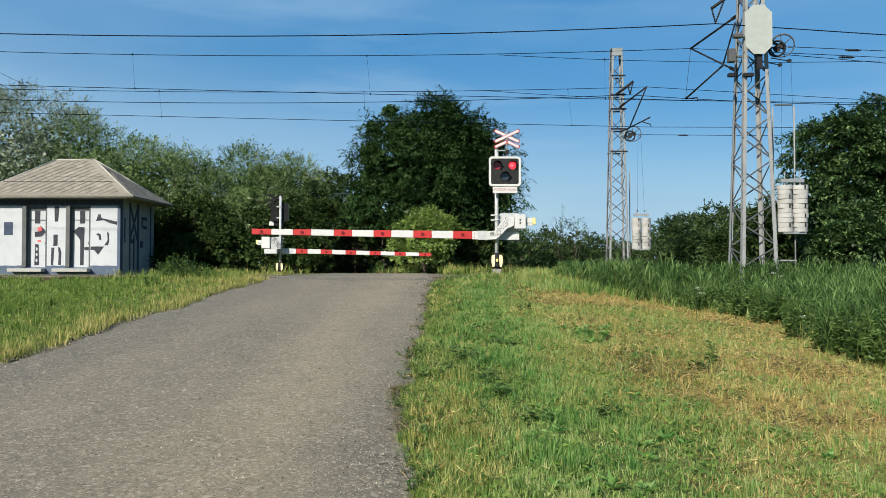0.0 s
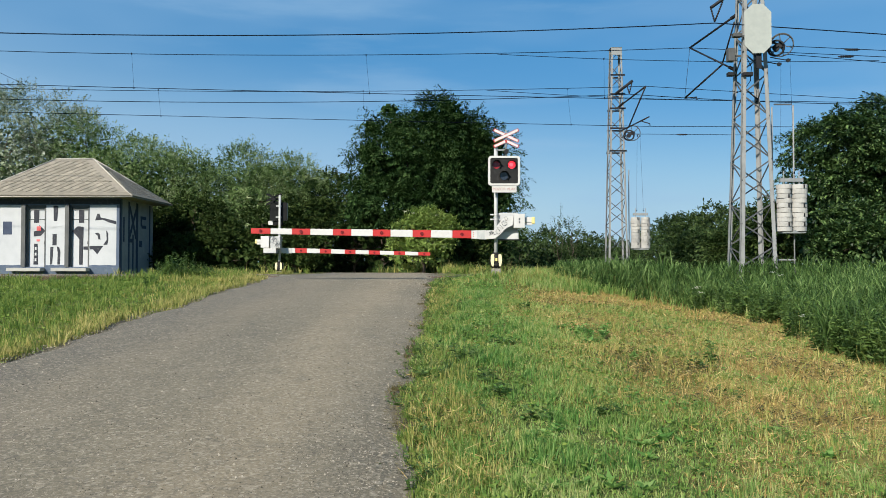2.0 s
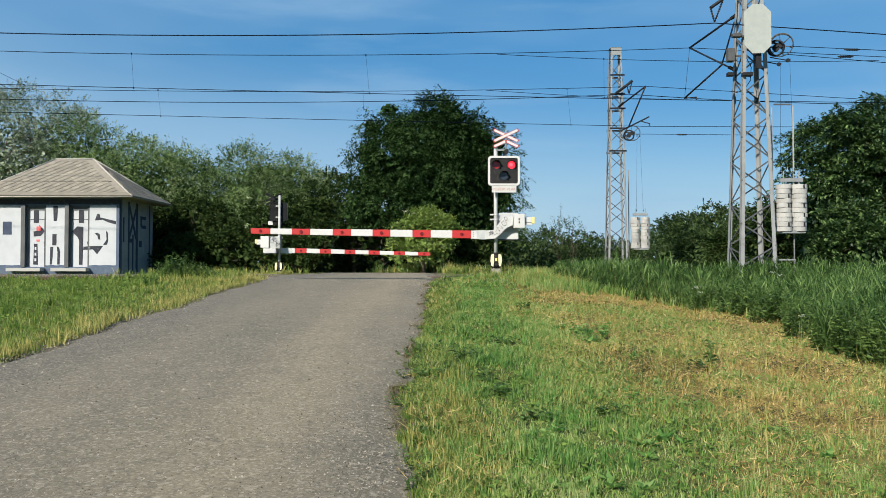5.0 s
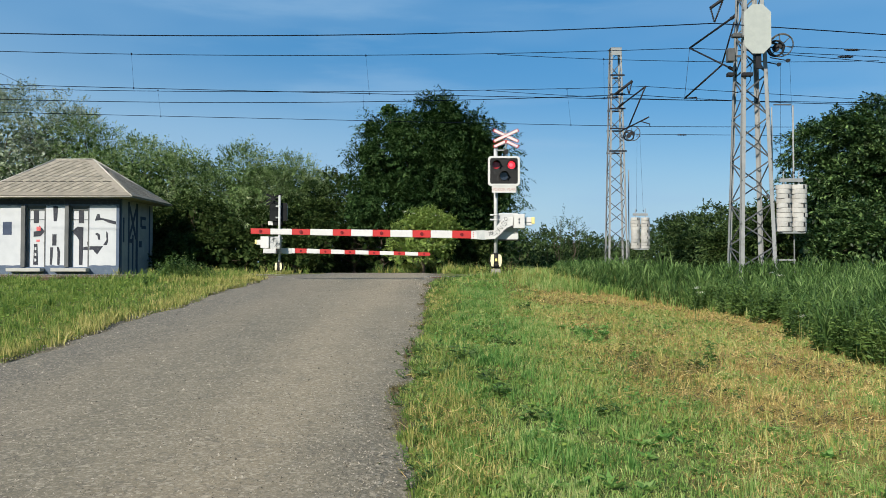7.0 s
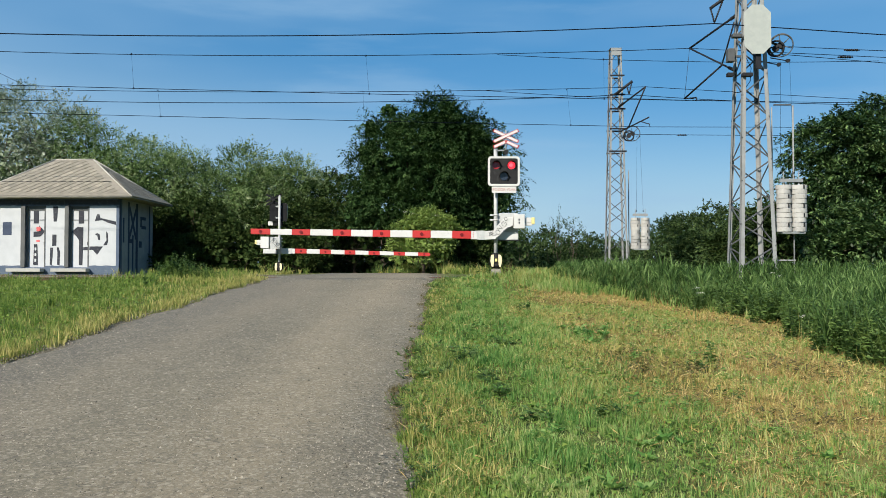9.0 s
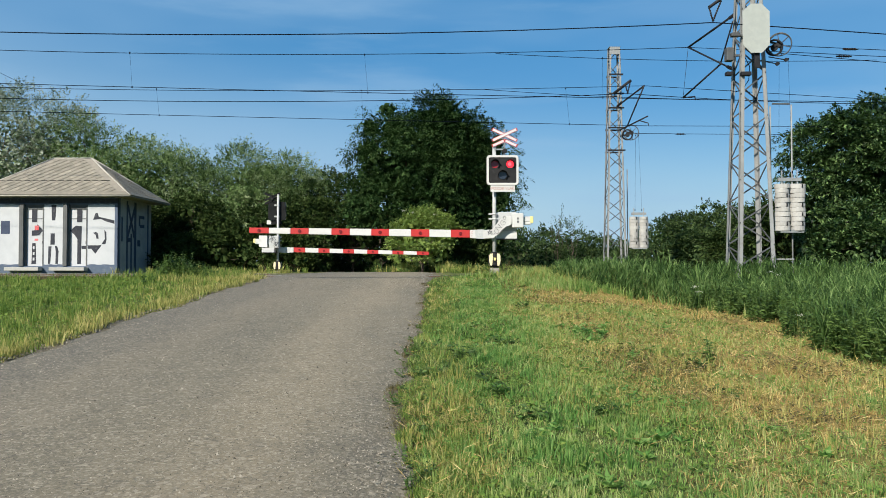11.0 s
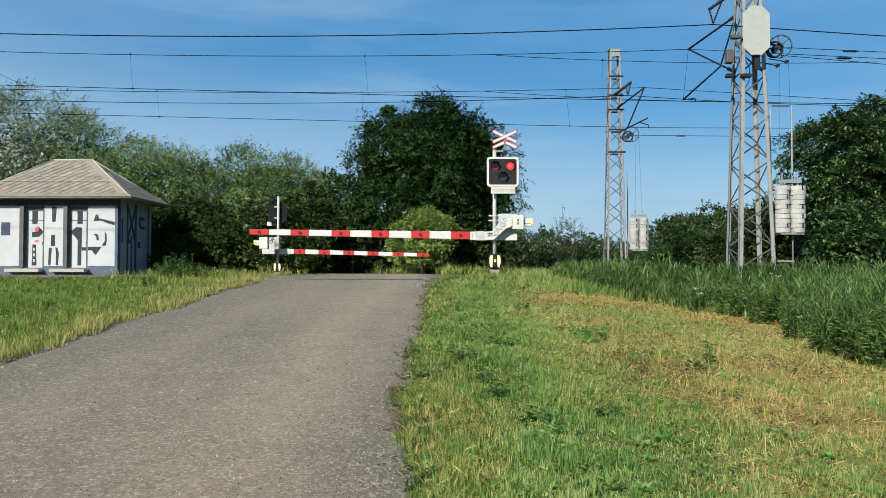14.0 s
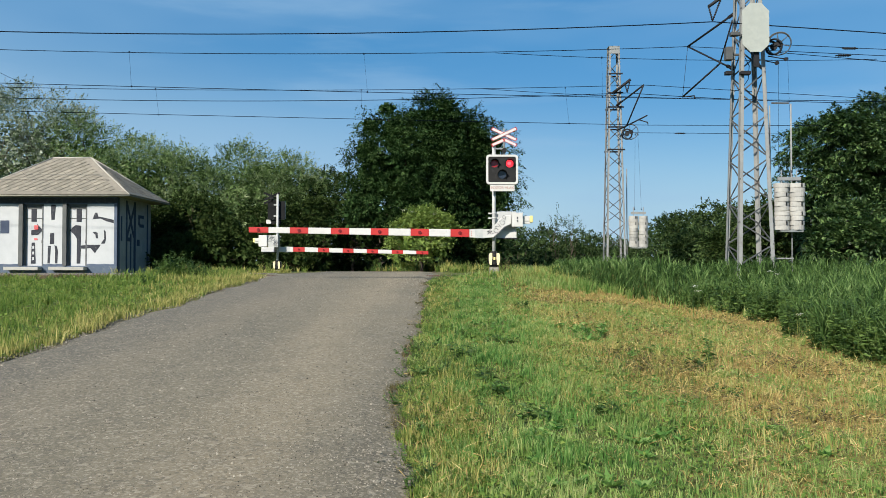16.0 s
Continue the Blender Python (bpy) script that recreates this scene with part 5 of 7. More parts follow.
# ---- overhead wires ----
def wire(label, pts, x0, x1, y, r, n=60):
    """A wire along the track through three points (x, z), drawn from x0 to x1."""
    k = np.polyfit([p[0] for p in pts], [p[1] for p in pts], len(pts) - 1)
    xs = np.linspace(x0, x1, n)
    zs = np.polyval(k, xs)
    s = 6
    bm = bmesh.new()
    prev = None
    for x, z in zip(xs, zs):
        ring = [bm.verts.new((x, y + r * math.cos(2 * math.pi * i / s), z + r * math.sin(2 * math.pi * i / s))) for i in range(s)]
        if prev:
            for i in range(s):
                bm.faces.new((prev[i], prev[(i + 1) % s], ring[(i + 1) % s], ring[i])).smooth = True
        prev = ring
    return whole("overhead_wire", bm, WIRE, label, "wire", group="overhead wires")


R1, R2, R3 = 0.0128, 0.0098, 0.0085
fx, fz = 6.87, 7.682
wire("dark feeder cable slung along the railway", [(-11.218, 7.422), (-2.633, 7.379), (fx, fz)], -30, fx, 19.3, R1)
wire("dark feeder cable leaving the mast", [(fx, fz), (11.218, 7.393)], fx, 24, 19.3, R1)
wire("messenger wire over the first track", [(-13.245, 7.952), (-3.108, 7.833), (tip1[0], tip1[2])], -34, tip1[0], 22.8, R2)
wire("messenger wire beyond the bracket", [(tip1[0], tip1[2]), (13.243, 7.782)], tip1[0], 28, 22.8, R3)
wire("second messenger wire over the first track", [(1.622, 7.867), (4.831, 7.723), (8.715, 7.646)], 1.612, 13.033, 22.82, R3)
wire("contact wire over the first track", [(-13.232, 6.95), (-2.43, 6.687), (7.574, 6.484)], -34, 7.541, 22.8, R2)
wire("contact wire beyond the bracket", [(7.574, 6.484), (13.225, 6.407)], 7.541, 28, 22.8, R2)
wire("messenger wire over the second track", [(-15.61, 7.79), (-2.867, 7.69), (ftip[0], ftip[2])], -40, ftip[0], 26.9, R2)
wire("messenger wire beyond the far bracket", [(ftip[0], ftip[2]), (15.604, 7.37)], ftip[0], 32, 26.9, R2)
wire("contact wire over the second track", [(-15.598, 6.95), (-3.262, 6.67), (7.279, 6.451)], -40, 7.252, 26.9, R2)
wire("contact wire beyond the far bracket", [(7.279, 6.451), (15.592, 6.431)], 7.252, 32, 26.9, R2)
wire("feeder cable on the far masts", [(-16.997, 7.937), (-6.156, 7.817), (7.134, 8.133)], -44, 7.101, 29.3, R1)
wire("feeder cable leaving the far mast", [(7.134, 8.133), (11.186, 7.894), (16.994, 7.741)], 7.101, 34, 29.3, R1)
wire("second contact wire being led away", [(1.513, 7.73), (5.693, 7.49), (10.27, 7.37)], 1.506, 10.423, 26.9, R3)
wire("anchored wire drawn over the tension wheel", [(W1[0], W1[2] - 0.02), (11.561, 7.154)], W1[0], 24, 19.9, R3)
wire("anchored wire drawn over the tension wheel", [(W1[0], W1[2] - 0.17), (11.588, 6.997)], W1[0], 24, 19.95, R3)
wire("anchored wire drawn over the tension wheel", [(W1[0] - 0.05, W1[2] - 0.24), (11.528, 6.821)], W1[0], 24, 19.85, R3)
wire("anchored wire drawn over the far wheel", [(W2[0], W2[2] - 0.03), (17.152, 6.574)], W2[0], 34, 29.6, R2)
wire("thin guy wire beyond the trees", [(-23.1, 11.6), (-20, 10.1)], -25, -21.9, 40.0, 0.012, 4)
wire("thin guy wire beyond the trees", [(-23.1, 11.0), (-20, 9.6)], -25, -21.9, 40.2, 0.012, 4)


def dropper(p0, p1):
    bm = bmesh.new()
    tube(bm, p0, p1, 0.003, 0.003, 5)
    for p in (p0, p1):
        soft_box(bm, p, (0.03, 0.03, 0.06), 0.008)
    return whole("dropper", bm, WIRE, "thin vertical dropper between two wires", "wire dropper", group="wire droppers")


for p0, p1 in (((-9.325, 22.8, 7.875), (-9.248, 22.8, 6.848)), ((-2.314, 22.8, 7.828), (-2.21, 22.8, 6.684)),
               ((4.797, 22.8, 7.723), (4.808, 22.8, 6.543)), ((-10.054, 26.9, 7.73), (-9.947, 26.9, 6.81)),
               ((-2.827, 26.9, 7.69), (-2.785, 26.9, 6.66)), ((4.36, 26.9, 7.77), (4.495, 26.9, 6.511)),
               ((8.779, 19.85, 6.792), (8.681, 19.7, 3.928)), ((9.017, 19.85, 6.895), (9.03, 19.7, 3.928)),
               ((7.504, 29.6, 6.574), (7.541, 29.9, 3.704)), ((7.614, 29.6, 6.574), (7.806, 29.9, 3.704))):
    dropper(p0, p1)
for x, y, z in ((10.522, 19.95, 7.005), (10.671, 19.9, 7.176), (9.245, 29.6, 6.629)):
    bm = bmesh.new()
    for i in range(5):
        disc(bm, (x - 0.12 + 0.06 * i, y, z), 0.032, 0.03, "x", 10)
    tube(bm, (x - 0.2, y, z), (x + 0.2, y, z), 0.018, 0.018, 8)
    whole("line_insulator", bm, CERAMIC, "dark ribbed insulator in an anchored wire", "insulator", group="line insulators")


# ---- plants ----
def unit(v):
    return v / np.maximum(np.linalg.norm(v, axis=1, keepdims=True), 1e-9)


def leaf_arrays(base, way, length, width, rng, flat=0.6):
    """Folded rhombic leaves: four corners each, turned mostly upward."""
    n = len(base)
    way = unit(way)
    up = unit(rng.normal(0, 1, (n, 3)) * (1 - flat) + np.array([0, 0, 1.0]) * flat)
    side = unit(np.cross(way, up))
    nrm = np.cross(side, way)
    L, Wd = length[:, None], width[:, None]
    mid = base + way * L * 0.45
    v = np.stack([base, mid + side * Wd * 0.5 + nrm * Wd * 0.15, base + way * L, mid - side * Wd * 0.5 + nrm * Wd * 0.15], 1)
    return v.reshape(-1, 3), np.arange(n * 4)


def blade_arrays(base, lean, height, width, rng):
    """Grass blades: three triangles each, bent over towards lean."""
    n = len(base)
    a = rng.uniform(0, 2 * np.pi, n)
    side = np.stack([np.cos(a), np.sin(a), np.zeros(n)], 1) * width[:, None] * 0.5
    up = np.array([0, 0, 1.0])
    mid = base + up * (height * 0.6)[:, None] + lean * 0.35 * height[:, None]
    tip = base + up * (height * (1 - 0.25 * np.linalg.norm(lean, axis=1)))[:, None] + lean * height[:, None]
    v = np.stack([base - side, base + side, mid - side * 0.8, mid + side * 0.8, tip], 1).reshape(-1, 3)
    t = np.array([(0, 1, 3), (0, 3, 2), (2, 3, 4)])
    return v, (np.arange(n)[:, None, None] * 5 + t[None]).ravel()


def inside(p, lobes):
    """The smallest ellipsoid radius at which each point lies in any of the lobes (below 1: inside)."""
    best = np.full(len(p), 9.0)
    for q in lobes:
        best = np.minimum(best, np.sqrt((((p - q[:3]) / q[3:]) ** 2).sum(1)))
    return best


def billows(lobes, m, rng, size):
    """Smaller rounded clumps set over the outside of the lobes, like the heads of a cauliflower."""
    area = (lobes[:, 3] * lobes[:, 5]) ** 0.9
    k = rng.choice(len(lobes), m * 4, p=area / area.sum())
    d = unit(rng.normal(0, 1, (m * 4, 3)))
    d[:, 2] = np.where(d[:, 2] < -0.35, -d[:, 2], d[:, 2])
    c = lobes[k, :3] + d * lobes[k, 3:] * rng.uniform(0.80, 0.98, (m * 4, 1))
    ok = np.flatnonzero(inside(c, lobes) > 0.74)[:m]
    r = np.minimum(lobes[k, 3], lobes[k, 5])[ok] * rng.uniform(size[0], size[1], len(ok))
    r = np.clip(r, 0.30, 1.2)
    return np.concatenate([c[ok], np.stack([r * 1.1, r * 1.1, r * 0.85], 1)], 1)


def sprays(lobes, n, per, length, leaf, rng, lift=0.3, droop=0.3, fan=0.45, heads=70, size=(0.28, 0.5), dense=1.0, flat=0.6, width=0.45):
    """Leafy sprays that grow outward from the clumps of a crown, and coarse leaves that fill its inside."""
    lobes = np.array(lobes, float)
    sub = billows(lobes, heads, rng, size)
    weight = sub[:, 3] ** 1.3
    k = rng.choice(len(sub), n * 3, p=weight / weight.sum())
    d = unit(rng.normal(0, 1, (n * 3, 3)) + np.array([0, -0.35, 0.3]))
    p = sub[k, :3] + d * sub[k, 3:] * rng.uniform(0.72, 1.0, (n * 3, 1))
    ok = np.flatnonzero(inside(p, lobes) > 0.80)[:n]
    p, d = p[ok], d[ok]
    n = len(p)
    way = unit(d + rng.normal(0, 0.35, (n, 3)) + np.array([0, 0, lift]))
    side = unit(np.cross(way, np.array([0, 0, 1.0])) + rng.normal(0, 0.12, (n, 3)))
    ln = length * rng.uniform(0.45, 1.25, n)
    s = np.repeat(np.arange(n), per)
    t = np.tile(np.linspace(0.02, 1.0, per), n) + rng.normal(0, 0.04, n * per)
    hand = rng.uniform(-1, 1, n * per)
    off = hand * fan * (1.05 - np.abs(t - 0.35)) * ln[s]
    sag = droop * ln[s] * (0.55 * t ** 2 + 0.8 * np.abs(hand) ** 2 * fan)
    base = p[s] + way[s] * (t * ln[s])[:, None] + side[s] * off[:, None] - np.array([0, 0, 1.0]) * sag[:, None] + rng.normal(0, 0.12 * leaf, (n * per, 3))
    out = unit(way[s] * 0.8 + side[s] * (np.sign(hand) * 0.7)[:, None] + rng.normal(0, 0.35, (n * per, 3)) - np.array([0, 0, 1.0]) * droop)
    size_l = leaf * rng.uniform(0.6, 1.25, n * per)
    v1, f1 = leaf_arrays(base, out, size_l, size_l * width, rng, flat)
    q = int(n * dense)
    area = (lobes[:, 3] * lobes[:, 4] * lobes[:, 5]) ** 0.7
    k = rng.choice(len(lobes), q, p=area / area.sum())
    core = lobes[k, :3] + unit(rng.normal(0, 1, (q, 3))) * lobes[k, 3:] * (0.72 * rng.uniform(0, 1, (q, 1)) ** 0.4)
    big = leaf * rng.uniform(1.8, 2.8, q)
    v2, f2 = leaf_arrays(core, unit(rng.normal(0, 1, (q, 3))), big, big * 0.7, rng, 0.3)
    return np.concatenate([v1, v2]), np.concatenate([f1, f2 + len(v1)])


def limb(bm, p0, p1, r0, r1, rng, k=5):
    p0, p1 = Vector(p0), Vector(p1)
    prev, pr = p0, r0
    for i in range(1, k + 1):
        t = i / k
        q = p0.lerp(p1, t) + Vector((rng.uniform(-1, 1), rng.uniform(-1, 1), rng.uniform(-0.3, 0.6))) * (0.05 * (p1 - p0).length if i < k else 0.0)
        r = r0 + (r1 - r0) * t
        tube(bm, prev, q, pr, r, 5, caps=False)
        prev, pr = q, r


def tree(name, label, category, x, y, lobes, material, n, per, length, leaf, seed, group="", trunk_r=0.12, **grow):
    """A tree or shrub standing at x, y; lobes are given from its foot."""
    z0 = float(ground_z(x, y)) - 0.05
    t = thing(name, label, category, (x, y, z0), group)
    rng, r2 = np.random.default_rng(seed), random.Random(seed)
    top = max(lobes, key=lambda q: q[2])
    bm = bmesh.new()
    fork = Vector((top[0] * 0.25, top[1] * 0.25, top[2] * 0.4))
    limb(bm, (0, 0, -0.1), fork, trunk_r, trunk_r * 0.7, r2)
    limb(bm, fork, Vector(top[:3]) + Vector((0, 0, top[5] * 0.5)), trunk_r * 0.65, trunk_r * 0.12, r2)
    for q in lobes:
        limb(bm, fork * r2.uniform(0.55, 1.0), q[:3], trunk_r * 0.45, trunk_r * 0.12, r2)
        for _ in range(3):
            e = Vector((r2.uniform(-1, 1) * q[3], r2.uniform(-1, 1) * q[4], r2.uniform(-0.2, 0.9) * q[5])) * 0.8
            limb(bm, q[:3], Vector(q[:3]) + e, trunk_r * 0.16, trunk_r * 0.04, r2, 3)
    part("trunk", bm, BARK, t, "branching brown trunk")
    v, f = sprays(lobes, n, per, length, leaf, rng, **grow)
    v[:, 2] = np.maximum(v[:, 2], 0.02)
    crown = raw_mesh("crown", v, f, 4, material)
    crown.parent = t
    return t


def bush_lobes(w, d, h, k, seed):
    """Overlapping lobes for a crown w wide, d deep and h high that reaches the ground."""
    r = random.Random(seed)
    out = [(0, 0, h * 0.60, w * 0.34, d * 0.34, h * 0.38), (w * r.uniform(-0.12, 0.0), 0, h * 0.76, w * 0.24, d * 0.22, h * 0.21), (w * r.uniform(0.0, 0.14), 0, h * 0.72, w * 0.26, d * 0.22, h * 0.20)]
    for i in range(k):
        a = 2 * math.pi * i / k + r.uniform(-0.3, 0.3)
        z = h * r.uniform(0.22, 0.66)
        e = (1 - z / h) * 0.30 + 0.16
        out.append((math.cos(a) * w * e, math.sin(a) * d * e, z, w * r.uniform(0.20, 0.30), d * r.uniform(0.20, 0.3), min(z * 0.95, h * r.uniform(0.20, 0.30))))
    return out


# feathery robinia by the road: layered sprays, loose branch ends at the upper left
rob = [(0.0, 0.0, 5.0, 2.9, 2.7, 2.7), (0.6, 0.0, 7.1, 1.5, 1.4, 1.1), (-1.5, 0.0, 6.6, 1.2, 1.2, 1.0), (-1.95, -0.2, 7.75, 0.50, 0.4, 0.36),
       (-2.75, 0.0, 6.95, 0.50, 0.4, 0.40), (-2.95, 0.0, 5.85, 0.65, 0.5, 0.55), (-2.3, 0.0, 4.5, 1.4, 1.5, 1.4), (-3.1, 0.0, 3.0, 1.2, 1.4, 1.4),
       (2.0, 0.0, 6.4, 1.15, 1.2, 1.0), (2.75, -0.1, 5.7, 1.1, 1.2, 1.1), (2.6, -0.2, 4.8, 1.3, 1.3, 1.4), (2.9, -0.3, 3.4, 1.3, 1.3, 1.3), (2.9, -0.3, 2.1, 1.2, 1.2, 1.2), (1.6, -0.6, 4.2, 1.7, 1.5, 1.6), (1.8, -0.6, 2.8, 1.6, 1.4, 1.4), (-0.3, -0.2, 2.6, 2.9, 2.3, 2.1), (0.85, -0.1, 7.95, 0.6, 0.6, 0.35)]
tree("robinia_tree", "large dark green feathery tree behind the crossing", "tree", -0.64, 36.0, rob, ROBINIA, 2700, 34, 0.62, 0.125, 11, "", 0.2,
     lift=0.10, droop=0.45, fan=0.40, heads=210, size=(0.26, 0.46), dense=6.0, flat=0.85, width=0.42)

# willows and shrubs along the far side
rows = [  # x, y, width, height, seed
    (-27.355, 44.0, 8.5, 11.6, 21), (-23.185, 43.0, 7.5, 10.9, 22), (-19.614, 42.0, 6.5, 9.0, 23), (-16.58, 41.0, 5.8, 7.6, 24),
    (-13.73, 40.0, 4.8, 6.4, 25), (-10.1, 39.5, 5.0, 6.35, 26), (-8.1, 40.0, 4.8, 5.9, 27)]
for i, (x, y, w, h, sd) in enumerate(rows):
    tree("willow_tree", "grey-green bushy willow in the tree row" if i > 1 else "tall grey-green willow behind the hut", "tree", x, y, bush_lobes(w, w * 0.8, h, 13, sd), WILLOW if i > 1 else SILVER,
         (1950 if i else 1300), 14, 0.48, 0.118, sd, "tree row", 0.18, lift=0.55, droop=0.12, fan=0.26, heads=52, size=(0.50, 0.85), dense=2.0, flat=0.5, width=0.38)
# the last four are added to fill the lane's shaded gap with dark leaves
low = [(-6.064, 42.0, 4.4, 6.1, 31), (-4.596, 40.0, 4.0, 5.4, 42), (-6.765, 41.0, 3.6, 4.9, 43), (-11.85, 37.5, 3.4, 4.0, 32), (-13.476, 37.8, 3.2, 3.4, 33), (-8.558, 37.0, 4.0, 3.4, 34), (-6.55, 38.0, 3.6, 3.8, 35),
       (-15.026, 38.2, 3.2, 4.2, 36), (-10.353, 36.6, 3.0, 2.2, 37), (-12.106, 36.2, 2.6, 1.8, 38), (-6.868, 36.0, 2.4, 1.6, 39), (-2.988, 39.0, 4.0, 4.5, 40), (1.172, 34.6, 2.4, 1.7, 41), (-3.9, 45.0, 4.4, 4.0, 44), (-1.2, 46.0, 4.4, 4.2, 45), (-5.2, 43.5, 3.4, 3.0, 46), (1.6, 44.0, 4.0, 3.6, 47)]
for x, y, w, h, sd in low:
    tree("shrub", "dense shrub under the trees, its leaves coloured dark for the shade", "shrub", x, y, bush_lobes(w, w * 0.8, h, 8, sd), HEDGE, 380, 13, 0.42, 0.15, sd, "shrubs under the trees", 0.08,
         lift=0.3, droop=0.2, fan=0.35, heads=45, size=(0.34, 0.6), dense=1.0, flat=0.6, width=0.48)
# pale elder with a few flower heads
el = tree("elder_bush", "light green elder bush with a few white flower heads", "bush", -0.814, 32.5, bush_lobes(2.7, 2.2, 2.62, 9, 51), ELDER, 800, 18, 0.32, 0.12, 51, "", 0.07,
          lift=0.35, droop=0.25, fan=0.5, heads=60, size=(0.30, 0.5), dense=0.8, flat=0.7, width=0.48)
for k, (dx, dz, sd) in enumerate(((-0.759, 3.815, 1), (-0.412, 3.722, 2), (0.49, 3.653, 3))):
    r5 = np.random.default_rng(400 + sd)
    b5 = np.array([dx, -0.75, dz - el.location.z]) + r5.normal(0, 1, (26, 3)) * np.array([0.06, 0.05, 0.022])
    v5, f5 = leaf_arrays(b5, r5.normal(0, 1, (26, 3)) * np.array([1, 1, 0.3]), r5.uniform(0.03, 0.05, 26), r5.uniform(0.025, 0.04, 26), r5, 0.8)
    o5 = tagged(raw_mesh("flower_head", v5, f5, 4, BLOSSOM), kind="stuff")
    o5.parent = el
# hedge in the distance
far_hedge = [(5.0, 48.0, 4.2, 3.3, 61), (6.959, 47.0, 3.4, 2.95, 62), (9.228, 48.0, 4.0, 2.7, 63), (11.286, 47.0, 3.6, 2.3, 64),
             (14.9, 50.0, 3.8, 4.0, 65), (13.904, 44.0, 3.0, 4.25, 66), (15.283, 42.0, 3.9, 4.4, 67), (15.283, 38.0, 3.6, 3.75, 68), (12.764, 38.0, 3.2, 2.5, 69)]
far_hedge += [(4.614, 54.0, 7.0, 4.0, 171), (7.398, 54.0, 7.0, 3.7, 172), (10.183, 54.0, 7.0, 3.4, 173), (12.967, 54.0, 7.0, 2.9, 174), (15.752, 54.0, 7.0, 4.1, 175), (18.536, 54.0, 7.0, 4.6, 176), (21.32, 54.0, 7.0, 5.0, 177)]
for x, y, w, h, sd in far_hedge:
    tree("hedge_shrub", "dark hedge shrub beyond the railway", "shrub", x, y, bush_lobes(w, w * 0.8, h, 8, sd), FAR_HEDGE, 500 if y < 45 else 280, 13, 0.42, 0.15 if y < 53 else 0.20, sd, "far hedge", 0.08,
         lift=0.45, droop=0.15, fan=0.35, heads=50, size=(0.30, 0.55), dense=1.0, flat=0.55, width=0.48)
# leggy saplings above the hedge
SAPLINGS = []
for x, y, h, sd in ((6.9, 46.0, 4.5, 71), (7.8, 46.0, 4.0, 72)):
    SAPLINGS.append(tree("sapling", "thin upright sapling rising out of the hedge", "sapling", x, y,
                         [(0, 0, h * 0.55, 0.25, 0.25, h * 0.36), (0.35, 0, h * 0.72, 0.16, 0.2, h * 0.22), (-0.38, 0, h * 0.74, 0.16, 0.2, h * 0.20), (0.05, 0, h * 0.86, 0.12, 0.2, h * 0.14)],
                         FAR_HEDGE, 70, 10, 0.45, 0.11, sd, "saplings", 0.05, lift=0.9, droop=0.05, fan=0.16, heads=26, size=(0.5, 0.9), dense=0.05, flat=0.4, width=0.4))
# walnut-like trees at the right of the line: big rosettes of drooping leaves
wal = [(0.3, 0, 4.1, 2.3, 2.1, 1.7), (-1.0, -0.2, 3.1, 1.5, 1.5, 1.3), (1.6, 0, 4.4, 2.1, 2.0, 1.8), (-1.75, 0, 2.2, 0.9, 1.1, 0.9), (0, -0.4, 2.1, 2.1, 1.6, 1.5), (2.0, -0.3, 2.3, 2.1, 1.6, 1.6),
       (0.7, -0.2, 5.2, 1.5, 1.5, 0.95), (-0.9, 0, 4.5, 0.8, 0.8, 0.6), (1.8, 0.2, 5.65, 1.6, 1.5, 1.05), (3.0, 0.2, 4.8, 1.3, 1.5, 1.2)]
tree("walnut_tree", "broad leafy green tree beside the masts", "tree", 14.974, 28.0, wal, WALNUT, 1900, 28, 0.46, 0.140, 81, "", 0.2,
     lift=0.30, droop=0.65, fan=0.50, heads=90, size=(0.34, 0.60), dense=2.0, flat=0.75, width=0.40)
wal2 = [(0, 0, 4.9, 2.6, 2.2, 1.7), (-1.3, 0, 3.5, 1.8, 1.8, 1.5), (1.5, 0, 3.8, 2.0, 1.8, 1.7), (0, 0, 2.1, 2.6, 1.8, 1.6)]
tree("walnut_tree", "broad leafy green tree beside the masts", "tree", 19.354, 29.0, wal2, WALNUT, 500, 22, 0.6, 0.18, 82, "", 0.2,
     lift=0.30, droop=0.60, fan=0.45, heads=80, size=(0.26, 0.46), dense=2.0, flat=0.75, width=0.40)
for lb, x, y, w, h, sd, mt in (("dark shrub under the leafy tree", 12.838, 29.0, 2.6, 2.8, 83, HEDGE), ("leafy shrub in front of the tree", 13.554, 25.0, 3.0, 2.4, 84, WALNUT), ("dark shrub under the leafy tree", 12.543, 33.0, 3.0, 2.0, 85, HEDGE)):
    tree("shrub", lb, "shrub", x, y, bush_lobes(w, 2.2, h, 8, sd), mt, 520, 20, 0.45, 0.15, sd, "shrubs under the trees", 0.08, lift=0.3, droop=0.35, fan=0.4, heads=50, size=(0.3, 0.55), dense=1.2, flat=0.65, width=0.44)


